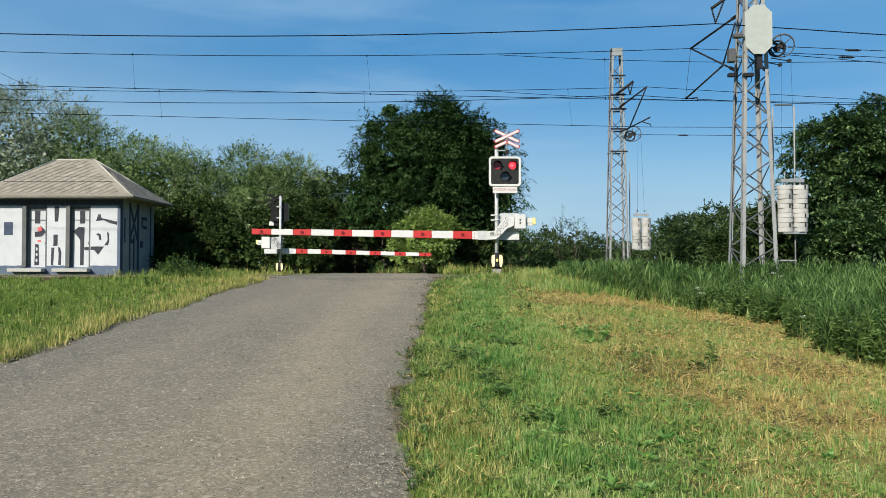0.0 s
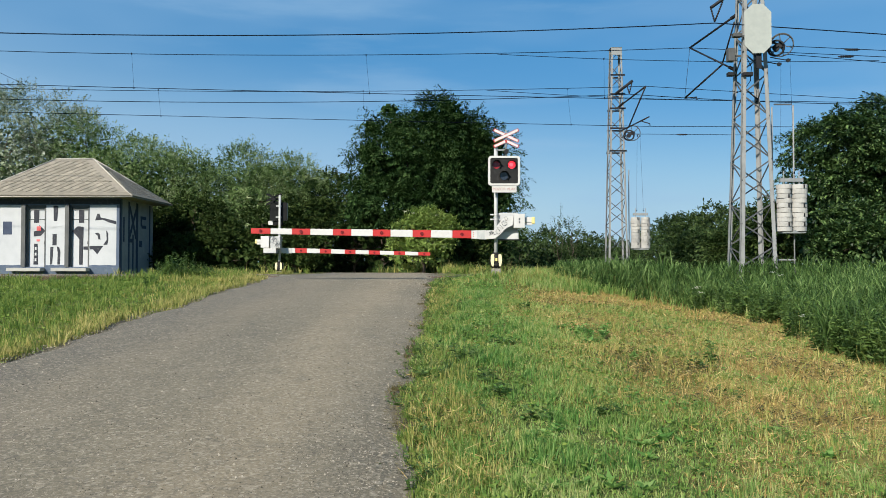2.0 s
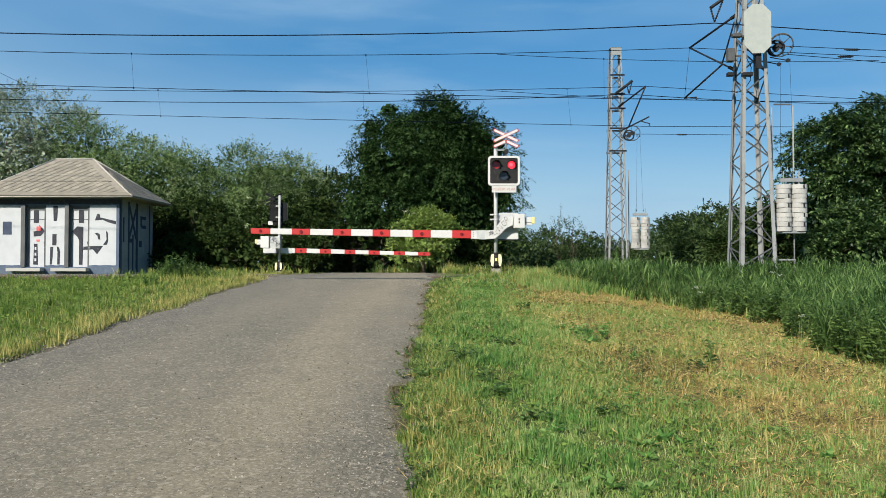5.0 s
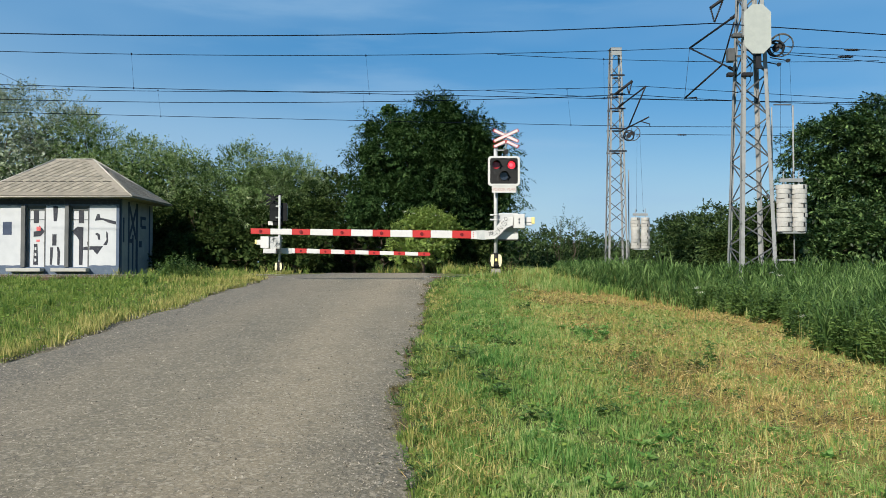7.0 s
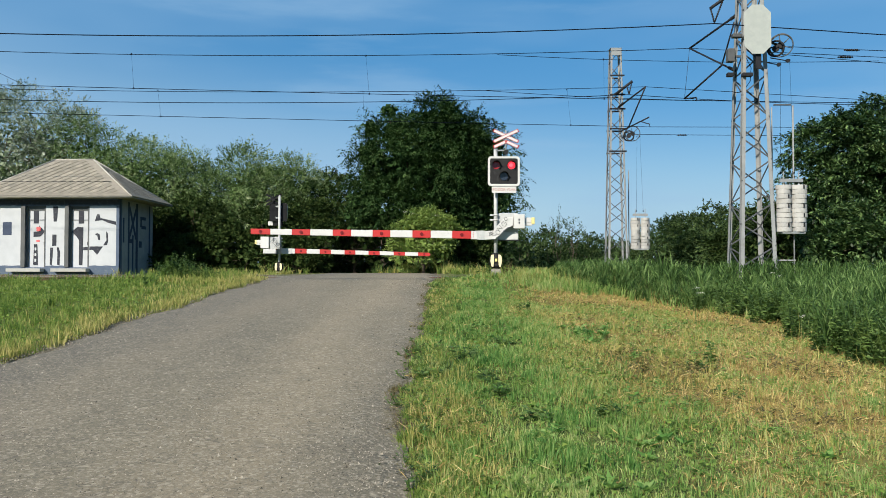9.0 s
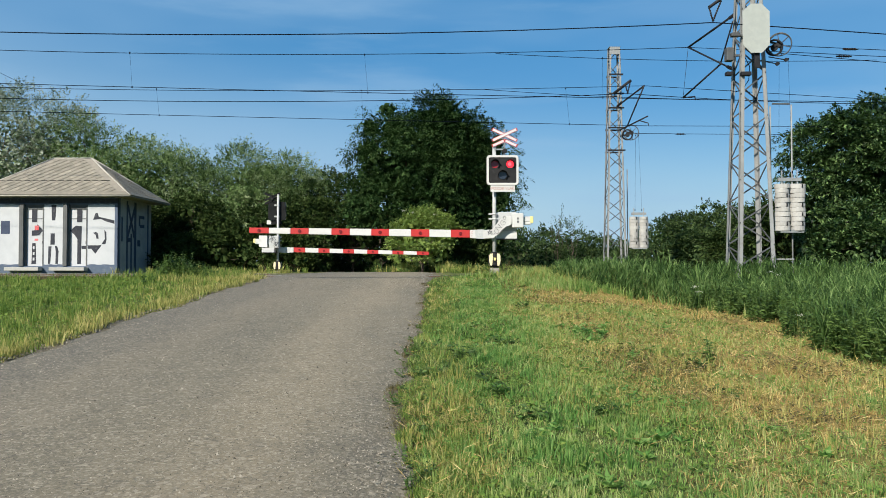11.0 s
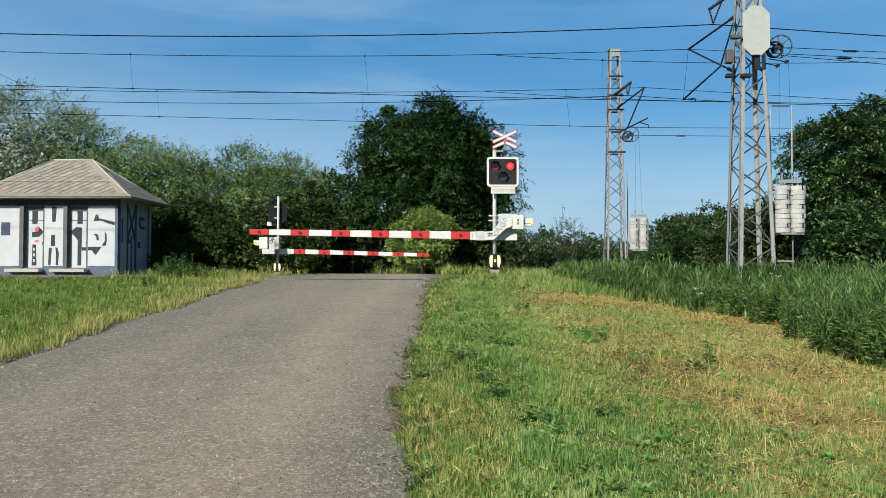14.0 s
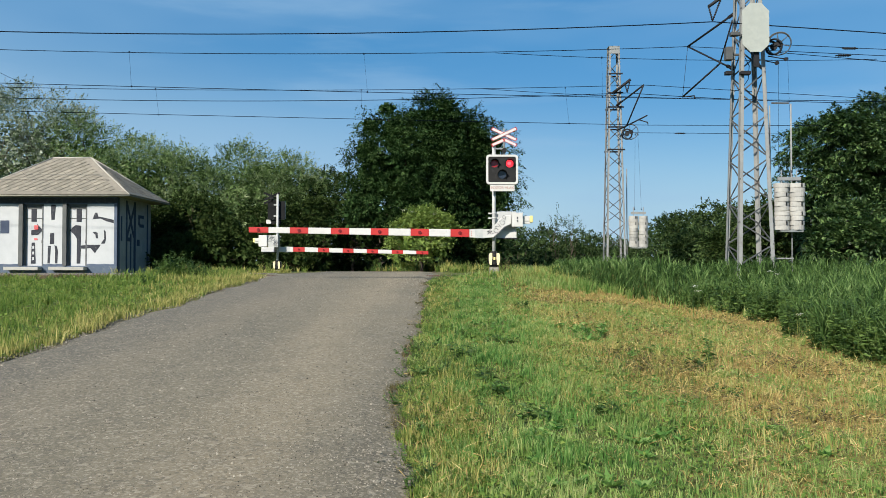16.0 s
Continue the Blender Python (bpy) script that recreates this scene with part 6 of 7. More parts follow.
# far woods that close the horizon all round
def far_woods():
    rng = np.random.default_rng(90)
    vs, fs, off = [], [], 0
    for ang in np.linspace(0, 2 * np.pi, 150, endpoint=False):
        R = rng.uniform(95, 130)
        c = np.array([R * math.sin(ang), 30 + R * math.cos(ang), 0.2])
        h, w = rng.uniform(3.0, 5.5), rng.uniform(4, 7)
        n = 130
        d = unit(rng.normal(0, 1, (n, 3)))
        d[:, 2] = np.abs(d[:, 2])
        base = c + d * np.array([w, w, h]) * rng.uniform(0.6, 1.0, (n, 1))
        v, f = leaf_arrays(base, rng.normal(0, 1, (n, 3)), rng.uniform(1.1, 2.2, n), rng.uniform(0.8, 1.6, n), rng, 0.5)
        vs.append(v)
        fs.append(f + off)
        off += len(v)
    return tagged(raw_mesh("far_woods", np.concatenate(vs), np.concatenate(fs), 4, HEDGE), "distant dark green belt of woods", "woods", kind="stuff")


far_woods()


# ---- grass ----
def field(name, label, n, area, height, width, material, seed, keep=None, lean=0.45, near=True):
    """Blades over a rectangle (x0, x1, y0, y1), denser towards the road user."""
    rng = np.random.default_rng(seed)
    x = rng.uniform(area[0], area[1], n)
    u = rng.uniform(0, 1, n)
    y = area[2] * (area[3] / area[2]) ** u if near else rng.uniform(area[2], area[3], n)
    if keep is not None:
        k = rng.uniform(0, 1, n) < keep(x, y)
        x, y = x[k], y[k]
    n = len(x)
    clump = 0.5 + 0.5 * np.sin(x * 3.1 + 2 * np.sin(y * 1.3)) * np.sin(y * 2.3 + 1.5 * np.sin(x * 1.1))
    tuft = 0.5 + 0.5 * np.sin(x * 9.7 + 3 * np.sin(y * 5.3)) * np.sin(y * 8.9 + 2 * np.sin(x * 4.7))
    hgt = rng.uniform(height[0], height[1], n) * (0.55 + 0.45 * clump + 0.25 * tuft)
    base = np.stack([x, y, ground_z(x, y) - 0.015], 1)
    a = rng.uniform(0, 2 * np.pi, n)
    ln = rng.uniform(0.05, lean, n)
    wd = width * rng.uniform(0.6, 1.4, n) * (0.6 + y / 14.0)
    v, f = blade_arrays(base, np.stack([np.cos(a) * ln, np.sin(a) * ln, np.zeros(n)], 1), hgt, wd, rng)
    return tagged(raw_mesh(name, v, f, 3, material), label, "grass", kind="stuff")


def off_road(x, y):
    return np.where(((x > right_edge(y) + 0.02) & (x < 0.75 * y + 0.7)) | (x < left_edge(y) + 0.04), 1.0, 0.0)


def patchy(x, y, size, seed):
    """Irregular patches from 0 to 1, about size metres across."""
    out, amp, tot = 0.0, 1.0, 0.0
    for k in range(3):
        u, w = np.asarray(x, float) / size * 2 ** k + seed * 17.3, np.asarray(y, float) / size * 2 ** k + seed * 9.1
        i, j = np.floor(u), np.floor(w)
        fu, fw = u - i, w - j
        fu, fw = fu * fu * (3 - 2 * fu), fw * fw * (3 - 2 * fw)

        def cell(p, q):
            h = np.sin(p * 127.1 + q * 311.7 + seed * 3.7) * 43758.5453
            return h - np.floor(h)
        v = (cell(i, j) * (1 - fu) + cell(i + 1, j) * fu) * (1 - fw) + (cell(i, j + 1) * (1 - fu) + cell(i + 1, j + 1) * fu) * fw
        out, tot, amp = out + amp * v, tot + amp, amp * 0.55
    return out / tot


def dry(x, y):
    """Where the mown grass is dry, from 0 to 1."""
    spot = smooth(patchy(x, y, 1.1, 1), 0.30, 0.68)
    band = smooth(x + 0.5 * (patchy(x, y, 1.6, 2) - 0.5), 1.15, 2.35) * (1 - 0.25 * smooth(y, 17, 20)) * (1 - 0.55 * (1 - smooth(y, 4.6, 7.2)))
    verge = 0.55 * smooth(patchy(x, y, 0.9, 3), 0.60, 0.72) * smooth(x, 0.9, 1.4)
    edge = (1 - smooth(x, 0.05, 0.50)) * (0.12 + 0.52 * (1 - smooth(y, 5.8, 6.8)) + 0.35 * smooth(y, 10.0, 12.0) * (1 - smooth(y, 15, 17))) * (x > -1)
    off = left_edge(y) - x
    left = (0.35 + 0.5 * smooth(y, 15.0, 17.5)) * (1 - smooth(off + 1.2 * (patchy(x, y, 2.0, 4) - 0.5), 0.5, 2.4)) * (x < -3)
    return np.clip(np.maximum(np.maximum(np.maximum(band * (0.36 + 0.74 * spot), verge), edge * (0.5 + 0.6 * spot)), left * (0.55 + 0.6 * spot)), 0.03, 0.92)


def bare(x, y):
    """Trampled, nearly bare earth in front of the reeds, from 0 to 1."""
    gap = reed_edge(y) - x
    return 0.8 * smooth(patchy(x, y, 0.8, 6), 0.35, 0.6) * (1 - smooth(gap, 0.7, 1.7)) * smooth(y, 7.5, 9.5) * (1 - smooth(y, 13.5, 15.5)) * (x > 0)


def tufts(name, label, n, per, area, height, width, material, seed, keep, spread=0.05, near=True):
    """Tussocks: blades that fan out from common roots."""
    rng = np.random.default_rng(seed)
    x, u = rng.uniform(area[0], area[1], n), rng.uniform(0, 1, n)
    y = area[2] * (area[3] / area[2]) ** u if near else rng.uniform(area[2], area[3], n)
    k = rng.uniform(0, 1, n) < keep(x, y)
    x, y = x[k], y[k]
    n = len(x)
    s = np.repeat(np.arange(n), per)
    a, r = rng.uniform(0, 2 * np.pi, n * per), rng.uniform(0, 1, n * per)
    sp = spread * rng.uniform(0.5, 1.5, n)[s]
    bx, by = x[s] + np.cos(a) * r * sp, y[s] + np.sin(a) * r * sp
    base = np.stack([bx, by, ground_z(bx, by) - 0.01], 1)
    ln = r * rng.uniform(0.3, 0.9, n * per)
    hgt = (rng.uniform(height[0], height[1], n)[s]) * rng.uniform(0.6, 1.15, n * per)
    wd = width * rng.uniform(0.6, 1.4, n * per) * (0.6 + by / 14.0)
    v, f = blade_arrays(base, np.stack([np.cos(a) * ln, np.sin(a) * ln, np.zeros(n * per)], 1), hgt, wd, rng)
    return tagged(raw_mesh(name, v, f, 3, material), label, "grass", kind="stuff")


def beyond(x, y):
    """The corner between the swinging lane and the trees."""
    return 1.0 * (x > right_edge(y) + 0.55) * (x < 0.9)


def lying(name, label, n, area, length, width, material, seed, keep):
    """Cut stalks or flakes that lie on the ground in all directions."""
    rng = np.random.default_rng(seed)
    x, u = rng.uniform(area[0], area[1], n), rng.uniform(0, 1, n)
    y = area[2] * (area[3] / area[2]) ** u
    k = rng.uniform(0, 1, n) < keep(x, y)
    x, y = x[k], y[k]
    n = len(x)
    base = np.stack([x, y, ground_z(x, y) + rng.uniform(0.0, 0.07, n)], 1)
    a = rng.uniform(0, 2 * np.pi, n)
    way = np.stack([np.cos(a), np.sin(a), rng.uniform(-0.1, 0.45, n)], 1)
    ln = rng.uniform(length[0], length[1], n)
    v, f = leaf_arrays(base, way, ln, width * rng.uniform(0.6, 1.4, n) * (0.6 + y / 14.0), rng, 0.8)
    return tagged(raw_mesh(name, v, f, 4, material), label, "grass", kind="stuff")


def reed_edge(y):
    return 5.2 + 0.85 * smooth(y, 10.05, 12.95) - 3.1 * smooth(y, 15.6, 18.6) + 0.13 * np.sin(y * 2.3) + 0.09 * np.sin(y * 5.3) + 0.05 * np.sin(y * 11.0)


verge_r, verge_l = (-0.50, 6.2, 3.6, 20.6), (-17.0, -4.7, 6.5, 21.2)
green_r = lambda x, y: off_road(x, y) * (1 - dry(x, y)) * (1 - bare(x, y))
dry_r = lambda x, y: off_road(x, y) * dry(x, y) * (1 - bare(x, y))
lush_r = lambda x, y: green_r(x, y) * smooth(patchy(x, y, 0.7, 7), 0.42, 0.62)
field("grass", "short green verge grass", 150000, verge_r, (0.03, 0.095), 0.0062, GRASS, 101, green_r, 0.95)
field("grass", "pale yellow-green mown grass", 42000, (0.75, 3.0, 6.0, 16.0), (0.03, 0.095), 0.0056, STRAW, 143, lambda x, y: green_r(x, y) * smooth(x, 0.7, 1.3), 0.9)
tufts("grass_tufts", "green tussocks in the verge", 13000, 13, verge_r, (0.05, 0.135), 0.0055, GRASS, 112, lush_r, 0.045)
lying("clover", "low clover leaves between the grass", 55000, verge_r, (0.025, 0.06), 0.024, CLOVER, 113, lambda x, y: green_r(x, y) * (0.25 + 0.75 * smooth(patchy(x, y, 0.5, 8), 0.5, 0.65)))
field("dry_grass", "dry straw-coloured mown stubble", 85000, verge_r, (0.03, 0.10), 0.005, HAY, 102, dry_r, 1.0)
lying("hay", "cut straw lying on the mown verge", 95000, verge_r, (0.05, 0.17), 0.0055, HAY, 114, lambda x, y: off_road(x, y) * (0.6 * dry(x, y) + 0.25 * bare(x, y)) + 0.010)
lying("weed_leaves", "dark broad leaves low in the verge grass", 5000, (-0.2, 3.4, 5.5, 19.5), (0.04, 0.08), 0.034, LUSH, 141, lambda x, y: green_r(x, y) * smooth(patchy(x, y, 0.55, 14), 0.50, 0.66))
tufts("weed_tufts", "olive leafy tufts along the road edge", 800, 12, (-0.35, 0.7, 7.0, 19.5), (0.05, 0.15), 0.009, WEED, 142, lambda x, y: off_road(x, y) * (1 - smooth(x, 0.0, 0.6)) * smooth(patchy(x, y, 0.7, 15), 0.42, 0.56), 0.06)
tufts("dry_tufts", "dry tussocks standing in the mown verge", 2600, 11, verge_r, (0.06, 0.17), 0.005, STRAW, 115, dry_r, 0.035)
lying("litter", "brown dead leaves and crumbs along the road edge", 6500, (-0.44, 0.05, 3.6, 20.0), (0.02, 0.07), 0.008, LITTER, 116, lambda x, y: np.where(x < ROAD_R + 0.12, 0.9, 0.4) * (np.sin(y * 2.3) + np.sin(y * 5.7) > -0.2))
lying("litter", "brown plant litter in the mown verge", 15000, (1.6, 5.6, 5.0, 17.0), (0.03, 0.10), 0.013, LITTER, 117, lambda x, y: dry(x, y) * smooth(patchy(x, y, 0.55, 16), 0.46, 0.62))
field("grass", "green grass on the bank by the rails", 90000, verge_l, (0.05, 0.13), 0.0065, BANK, 103, green_r, 0.8)
lying("clover", "low leaves between the bank grass", 26000, verge_l, (0.04, 0.09), 0.030, CLOVER, 134, green_r)
tufts("grass_tufts", "green tussocks on the bank", 3200, 14, verge_l, (0.10, 0.25), 0.006, BANK, 118, green_r, 0.06)
field("dry_grass", "dry yellow grass along the road edge", 50000, verge_l, (0.05, 0.14), 0.006, STRAW, 104, lambda x, y: dry_r(x, y) * (x > -8.5), 0.8)
tufts("dry_tufts", "yellow tussocks along the road edge", 1500, 12, (-7.5, -4.7, 7.0, 21.0), (0.07, 0.18), 0.006, STRAW, 119, dry_r, 0.05)
tufts("tall_grass", "tall green grass at the foot of the signal", 1200, 12, (0.7, 4.4, 17.3, 20.6), (0.14, 0.30), 0.007, GRASS, 105, lambda x, y: (0.08 + 0.92 * smooth(x, 1.3, 2.4)) * (x < reed_edge(y) + 0.3), 0.07, False)
tufts("tall_grass", "yellowing grass round the signal's foot", 600, 12, (0.5, 4.5, 18.0, 20.6), (0.14, 0.34), 0.007, STRAW, 120, lambda x, y: 0.12 + 0.6 * smooth(x, 1.2, 2.0), 0.07, False)
tufts("tall_grass", "tall yellowing grass beyond the tracks", 900, 14, (-13.0, 8.0, 29.3, 34.5), (0.2, 0.5), 0.008, STRAW, 106, lambda x, y: off_road(x, y) * (0.08 + 0.37 * (x > 0)), 0.08, False)
tufts("tall_grass", "tall green grass beyond the tracks", 1200, 14, (-13.0, 12.0, 29.3, 35.5), (0.2, 0.5), 0.008, BANK, 107, lambda x, y: off_road(x, y) * (0.10 + 0.9 * (x > 0)), 0.08, False)
tufts("tall_grass", "rank yellowing grass in the lane's bend", 240, 14, (-4.0, 0.9, 31.3, 37.5), (0.35, 0.70), 0.008, STRAW, 138, beyond, 0.10, False)
tufts("tall_grass", "rank green grass in the lane's bend", 520, 14, (-4.0, 0.9, 31.8, 38.0), (0.40, 0.80), 0.008, WEED, 139, beyond, 0.12, False)
tufts("grass", "short thick grass at the road edge", 5200, 9, (-0.36, 0.25, 3.7, 19.5), (0.035, 0.095), 0.0055, BANK, 140, lambda x, y: 1.0 * (x > right_edge(y) - 0.02), 0.05)
tufts("weeds", "tall weeds in front of the rails", 560, 12, (-17.0, -6.5, 19.6, 21.2), (0.12, 0.32), 0.008, BANK, 135, lambda x, y: smooth(patchy(x, y, 1.3, 12), 0.40, 0.6), 0.09, False)
tufts("weeds", "brownish seed heads in front of the rails", 200, 10, (-17.0, -6.5, 20.0, 21.3), (0.12, 0.28), 0.008, LITTER, 136, lambda x, y: smooth(patchy(x, y, 1.0, 13), 0.45, 0.6), 0.06, False)
tufts("weeds", "tall weeds at the road shoulder", 190, 16, (-7.5, -5.1, 18.6, 20.8), (0.15, 0.36), 0.008, BANK, 108, off_road, 0.08, False)
tufts("verge_tufts", "olive tussocks hanging over the road edge", 1300, 12, (-0.28, 0.9, 3.7, 20.0), (0.06, 0.16), 0.005, STRAW, 122, lambda x, y: off_road(x, y) * (1 - smooth(x, -0.2, 0.8)) * (0.15 + 0.75 * smooth(patchy(x, y, 1.2, 9), 0.45, 0.6)), 0.05)
tufts("shoulder_straw", "bleached grass on the shoulder by the tracks", 300, 14, (-6.9, -4.7, 18.3, 20.9), (0.12, 0.28), 0.007, STRAW, 123, off_road, 0.07, False)
tufts("tall_grass", "bright rank grass where the reeds thin out", 260, 12, (2.6, 6.0, 14.5, 19.5), (0.14, 0.32), 0.007, GRASS, 126, lambda x, y: 1.0 * (np.abs(x - reed_edge(y)) < 0.4), 0.07, False)
tufts("dead_tufts", "dark dead grass curling over the road edge", 420, 14, (-0.46, -0.22, 3.7, 20.0), (0.03, 0.07), 0.006, LITTER, 127, lambda x, y: (np.sin(y * 2.9) + np.sin(y * 6.7 + 1) > 0.1) * 1.0, 0.05)
tufts("tall_grass", "low dry grass at the foot of the far signal", 40, 14, (-7.3, -5.9, 29.75, 30.5), (0.12, 0.3), 0.010, STRAW, 125, lambda x, y: 1.0 + 0 * x, 0.08, False)
tufts("grass_tufts", "lush green tussocks along the verge", 2000, 16, (-0.15, 1.5, 4.6, 18.0), (0.06, 0.15), 0.006, LUSH, 128, lambda x, y: off_road(x, y) * (1 - smooth(x, 0.7, 1.5)) * (1 - 0.75 * dry(x, y)) * smooth(patchy(x, y, 0.6, 10), 0.40, 0.55), 0.06)
tufts("dry_tufts", "straw-yellow tussocks hanging over the road edge", 4300, 12, (-6.2, -4.5, 6.5, 20.0), (0.08, 0.22), 0.006, STRAW, 129, lambda x, y: (x < left_edge(y) + 0.06) * (1 - smooth(left_edge(y) - x, 0.0, 0.6)) * (0.3 + 0.7 * (np.sin(y * 1.9) + np.sin(y * 4.4 + 1) > -0.3)), 0.06)
tufts("tall_grass", "short grass against the signal's foundation", 26, 14, (0.95, 1.65, 18.55, 18.85), (0.12, 0.24), 0.008, GRASS, 130, lambda x, y: 1.0 + 0 * x, 0.08, False)
tufts("grass", "verge grass running on behind", 2800, 4, (-0.1, 9.0, -7.0, 3.7), (0.06, 0.16), 0.030, GRASS, 131, lambda x, y: 1.0 * (x > right_edge(y) + 0.05), 0.12, False)
tufts("grass", "bank grass running on behind", 1700, 4, (-12.0, -4.9, -7.0, 7.0), (0.06, 0.16), 0.030, BANK, 132, lambda x, y: 1.0 * (x < left_edge(y) - 0.05), 0.12, False)
tufts("grass", "verge grass beside the ditch", 1400, 4, (3.4, 9.5, 3.2, 8.0), (0.06, 0.16), 0.030, GRASS, 133, lambda x, y: 1.0 * (x > 0.75 * y + 0.5), 0.12, False)
field("straw_stalks", "long bleached stalks leaning in the mown grass", 260, (2.0, 5.3, 4.6, 15.0), (0.25, 0.6), 0.005, STRAW, 109, None, 1.8)


# ---- reeds and weeds in the ditch ----
def reeds(n, seed):
    rng = np.random.default_rng(seed)
    y = rng.uniform(6.0, 21.0, n)
    x = reed_edge(y) + (14.5 - reed_edge(y)) * rng.uniform(0, 1, n) ** 1.4
    root = np.stack([x, y, ground_z(x, y) - 0.02], 1)
    inner = smooth(x - reed_edge(y), 0.0, 1.6)
    H = (0.40 + 0.26 * inner) * rng.uniform(0.6, 1.15, n) * np.where(rng.uniform(0, 1, n) < 0.04, 1.35, 1.0) + 0.26 * (1 - smooth(y, 11.0, 17.0)) * (0.4 + 0.6 * inner)
    H *= 1 - 0.42 * smooth(y, 15.8, 17.8) * (1 - 0.5 * smooth(x, 6.5, 8.0))
    a = rng.uniform(0, 2 * np.pi, n)
    ln = np.stack([np.cos(a), np.sin(a), np.zeros(n)], 1) * rng.uniform(0.0, 0.15, n)[:, None]
    v1, f1 = blade_arrays(root, ln, H, np.full(n, 0.008), rng)
    per = 7
    s = np.repeat(np.arange(n), per)
    t = np.tile(np.linspace(0.12, 0.95, per), n)
    base = root[s] + np.stack([np.zeros(n * per), np.zeros(n * per), H[s] * t * 0.92], 1) + ln[s] * (H[s] * t)[:, None]
    b = rng.uniform(0, 2 * np.pi, n * per)
    tilt = rng.uniform(0.4, 1.15, n * per)
    v2, f2 = blade_arrays(base, np.stack([np.cos(b) * tilt, np.sin(b) * tilt, np.zeros(n * per)], 1), rng.uniform(0.14, 0.36, n * per), rng.uniform(0.008, 0.020, n * per) * (0.75 + y[s] / 30.0), rng)
    return tagged(raw_mesh("reeds", np.concatenate([v1, v2]), np.concatenate([f1, f2 + len(v1)]), 3, REED), "dense green reeds filling the trackside ditch", "reeds", kind="stuff")


reeds(10500, 111)


def weed_clump(name, label, x, y, h, w, stems, seed, leaf=0.07, material=None, group="weed clumps"):
    z0 = float(ground_z(x, y))
    t = thing(name, label, "weed", (x, y, z0 - 0.02), group)
    rng, r2 = np.random.default_rng(seed), random.Random(seed)
    bm = bmesh.new()
    bs, ws, ss = [], [], []
    for _ in range(stems):
        a, r = r2.uniform(0, 6.28), w * 0.5 * math.sqrt(r2.uniform(0, 1))
        foot = Vector((math.cos(a) * r * 0.7, math.sin(a) * r * 0.7, 0))
        tip = Vector((math.cos(a) * r * 1.2, math.sin(a) * r * 1.2, h * r2.uniform(0.6, 1.05)))
        limb(bm, foot, tip, 0.006, 0.002, r2, 3)
        k = max(8, int(h * 46))
        tt = np.linspace(0.12, 1.0, k)
        p = np.array(foot)[None] * (1 - tt)[:, None] + np.array(tip)[None] * tt[:, None]
        ang = rng.uniform(0, 6.28, k)
        bs.append(p)
        ws.append(np.stack([np.cos(ang), np.sin(ang), rng.uniform(-0.3, 0.5, k)], 1))
        ss.append(leaf * rng.uniform(0.6, 1.2, k) * (1.15 - 0.5 * tt))
    b, o, s = np.concatenate(bs), np.concatenate(ws), np.concatenate(ss)
    v, f = leaf_arrays(b, o, s, s * 0.5, rng, 0.7)
    vs = [bm.verts.new(p) for p in v]
    for q in range(0, len(vs), 4):
        bm.faces.new(vs[q:q + 4])
    tagged(part("foliage", bm, material or WEED, t), kind="stuff")
    return t


def rosette(x, y, r, seed):
    """A flat rosette of broad leaves close to the ground."""
    rng = np.random.default_rng(seed)
    t = thing("rosette_weed", "bright green broad-leaved weed flat in the grass", "weed", (x, y, float(ground_z(x, y))), "broad-leaved weeds")
    n = 18
    a = np.linspace(0, 4 * np.pi, n, endpoint=False) + rng.normal(0, 0.2, n)
    for i in range(n):
        way = np.array([[math.cos(a[i]), math.sin(a[i]), rng.uniform(0.25, 0.8)]])
        v, f = leaf_arrays(np.array([[0.0, 0.0, 0.01]]), way, np.array([r * rng.uniform(0.5, 1.3)]), np.array([r * rng.uniform(0.26, 0.42)]), rng, 0.7)
        o = raw_mesh("leaf", v, f, 4, LUSH)
        o.parent = t
    return t


for i, (xx, yy, r) in enumerate(((1.351, 5.3, 0.11), (1.33, 5.0, 0.10), (0.772, 4.35, 0.10), (0.637, 4.3, 0.09), (0.943, 4.4, 0.09), (0.814, 5.5, 0.09), (0.77, 6.3, 0.09), (2.355, 5.6, 0.1), (2.49, 5.0, 0.1),
                                 (1.81, 9.6, 0.16), (1.915, 9.7, 0.14), (1.911, 9.4, 0.13), (0.488, 6.9, 0.09), (0.061, 5.2, 0.08), (1.511, 4.6, 0.09))):
    rosette(xx, yy, r * 0.85, 300 + i)
weed_clump("weed_clump", "low bushy bright green weed in the mown grass", 2.03, 10.45, 0.24, 0.50, 26, 190, 0.10, LUSH)
for i, (xx, yy, r) in enumerate(((1.54, 5.45, 0.10), (1.66, 5.3, 0.085), (1.42, 5.25, 0.08), (0.95, 4.3, 0.08), (1.12, 4.25, 0.085), (0.8, 4.22, 0.075))):
    rosette(xx, yy, r, 330 + i)
rw = random.Random(121)
for i in range(30):
    yy = 8.4 + 0.26 * i + rw.uniform(-0.3, 0.3)
    xx = float(reed_edge(yy)) + rw.uniform(-0.35, 0.75)
    dense = 1.0 if (8.3 < yy < 11.0 or 13.5 < yy < 16.3) else 0.6
    weed_clump("weed_clump", "dark leafy weeds at the edge of the reeds", xx, yy, rw.uniform(0.5, 0.85) * (0.7 + 0.3 * dense), rw.uniform(0.4, 0.8), int(15 * dense) + 5, 200 + i, 0.09)
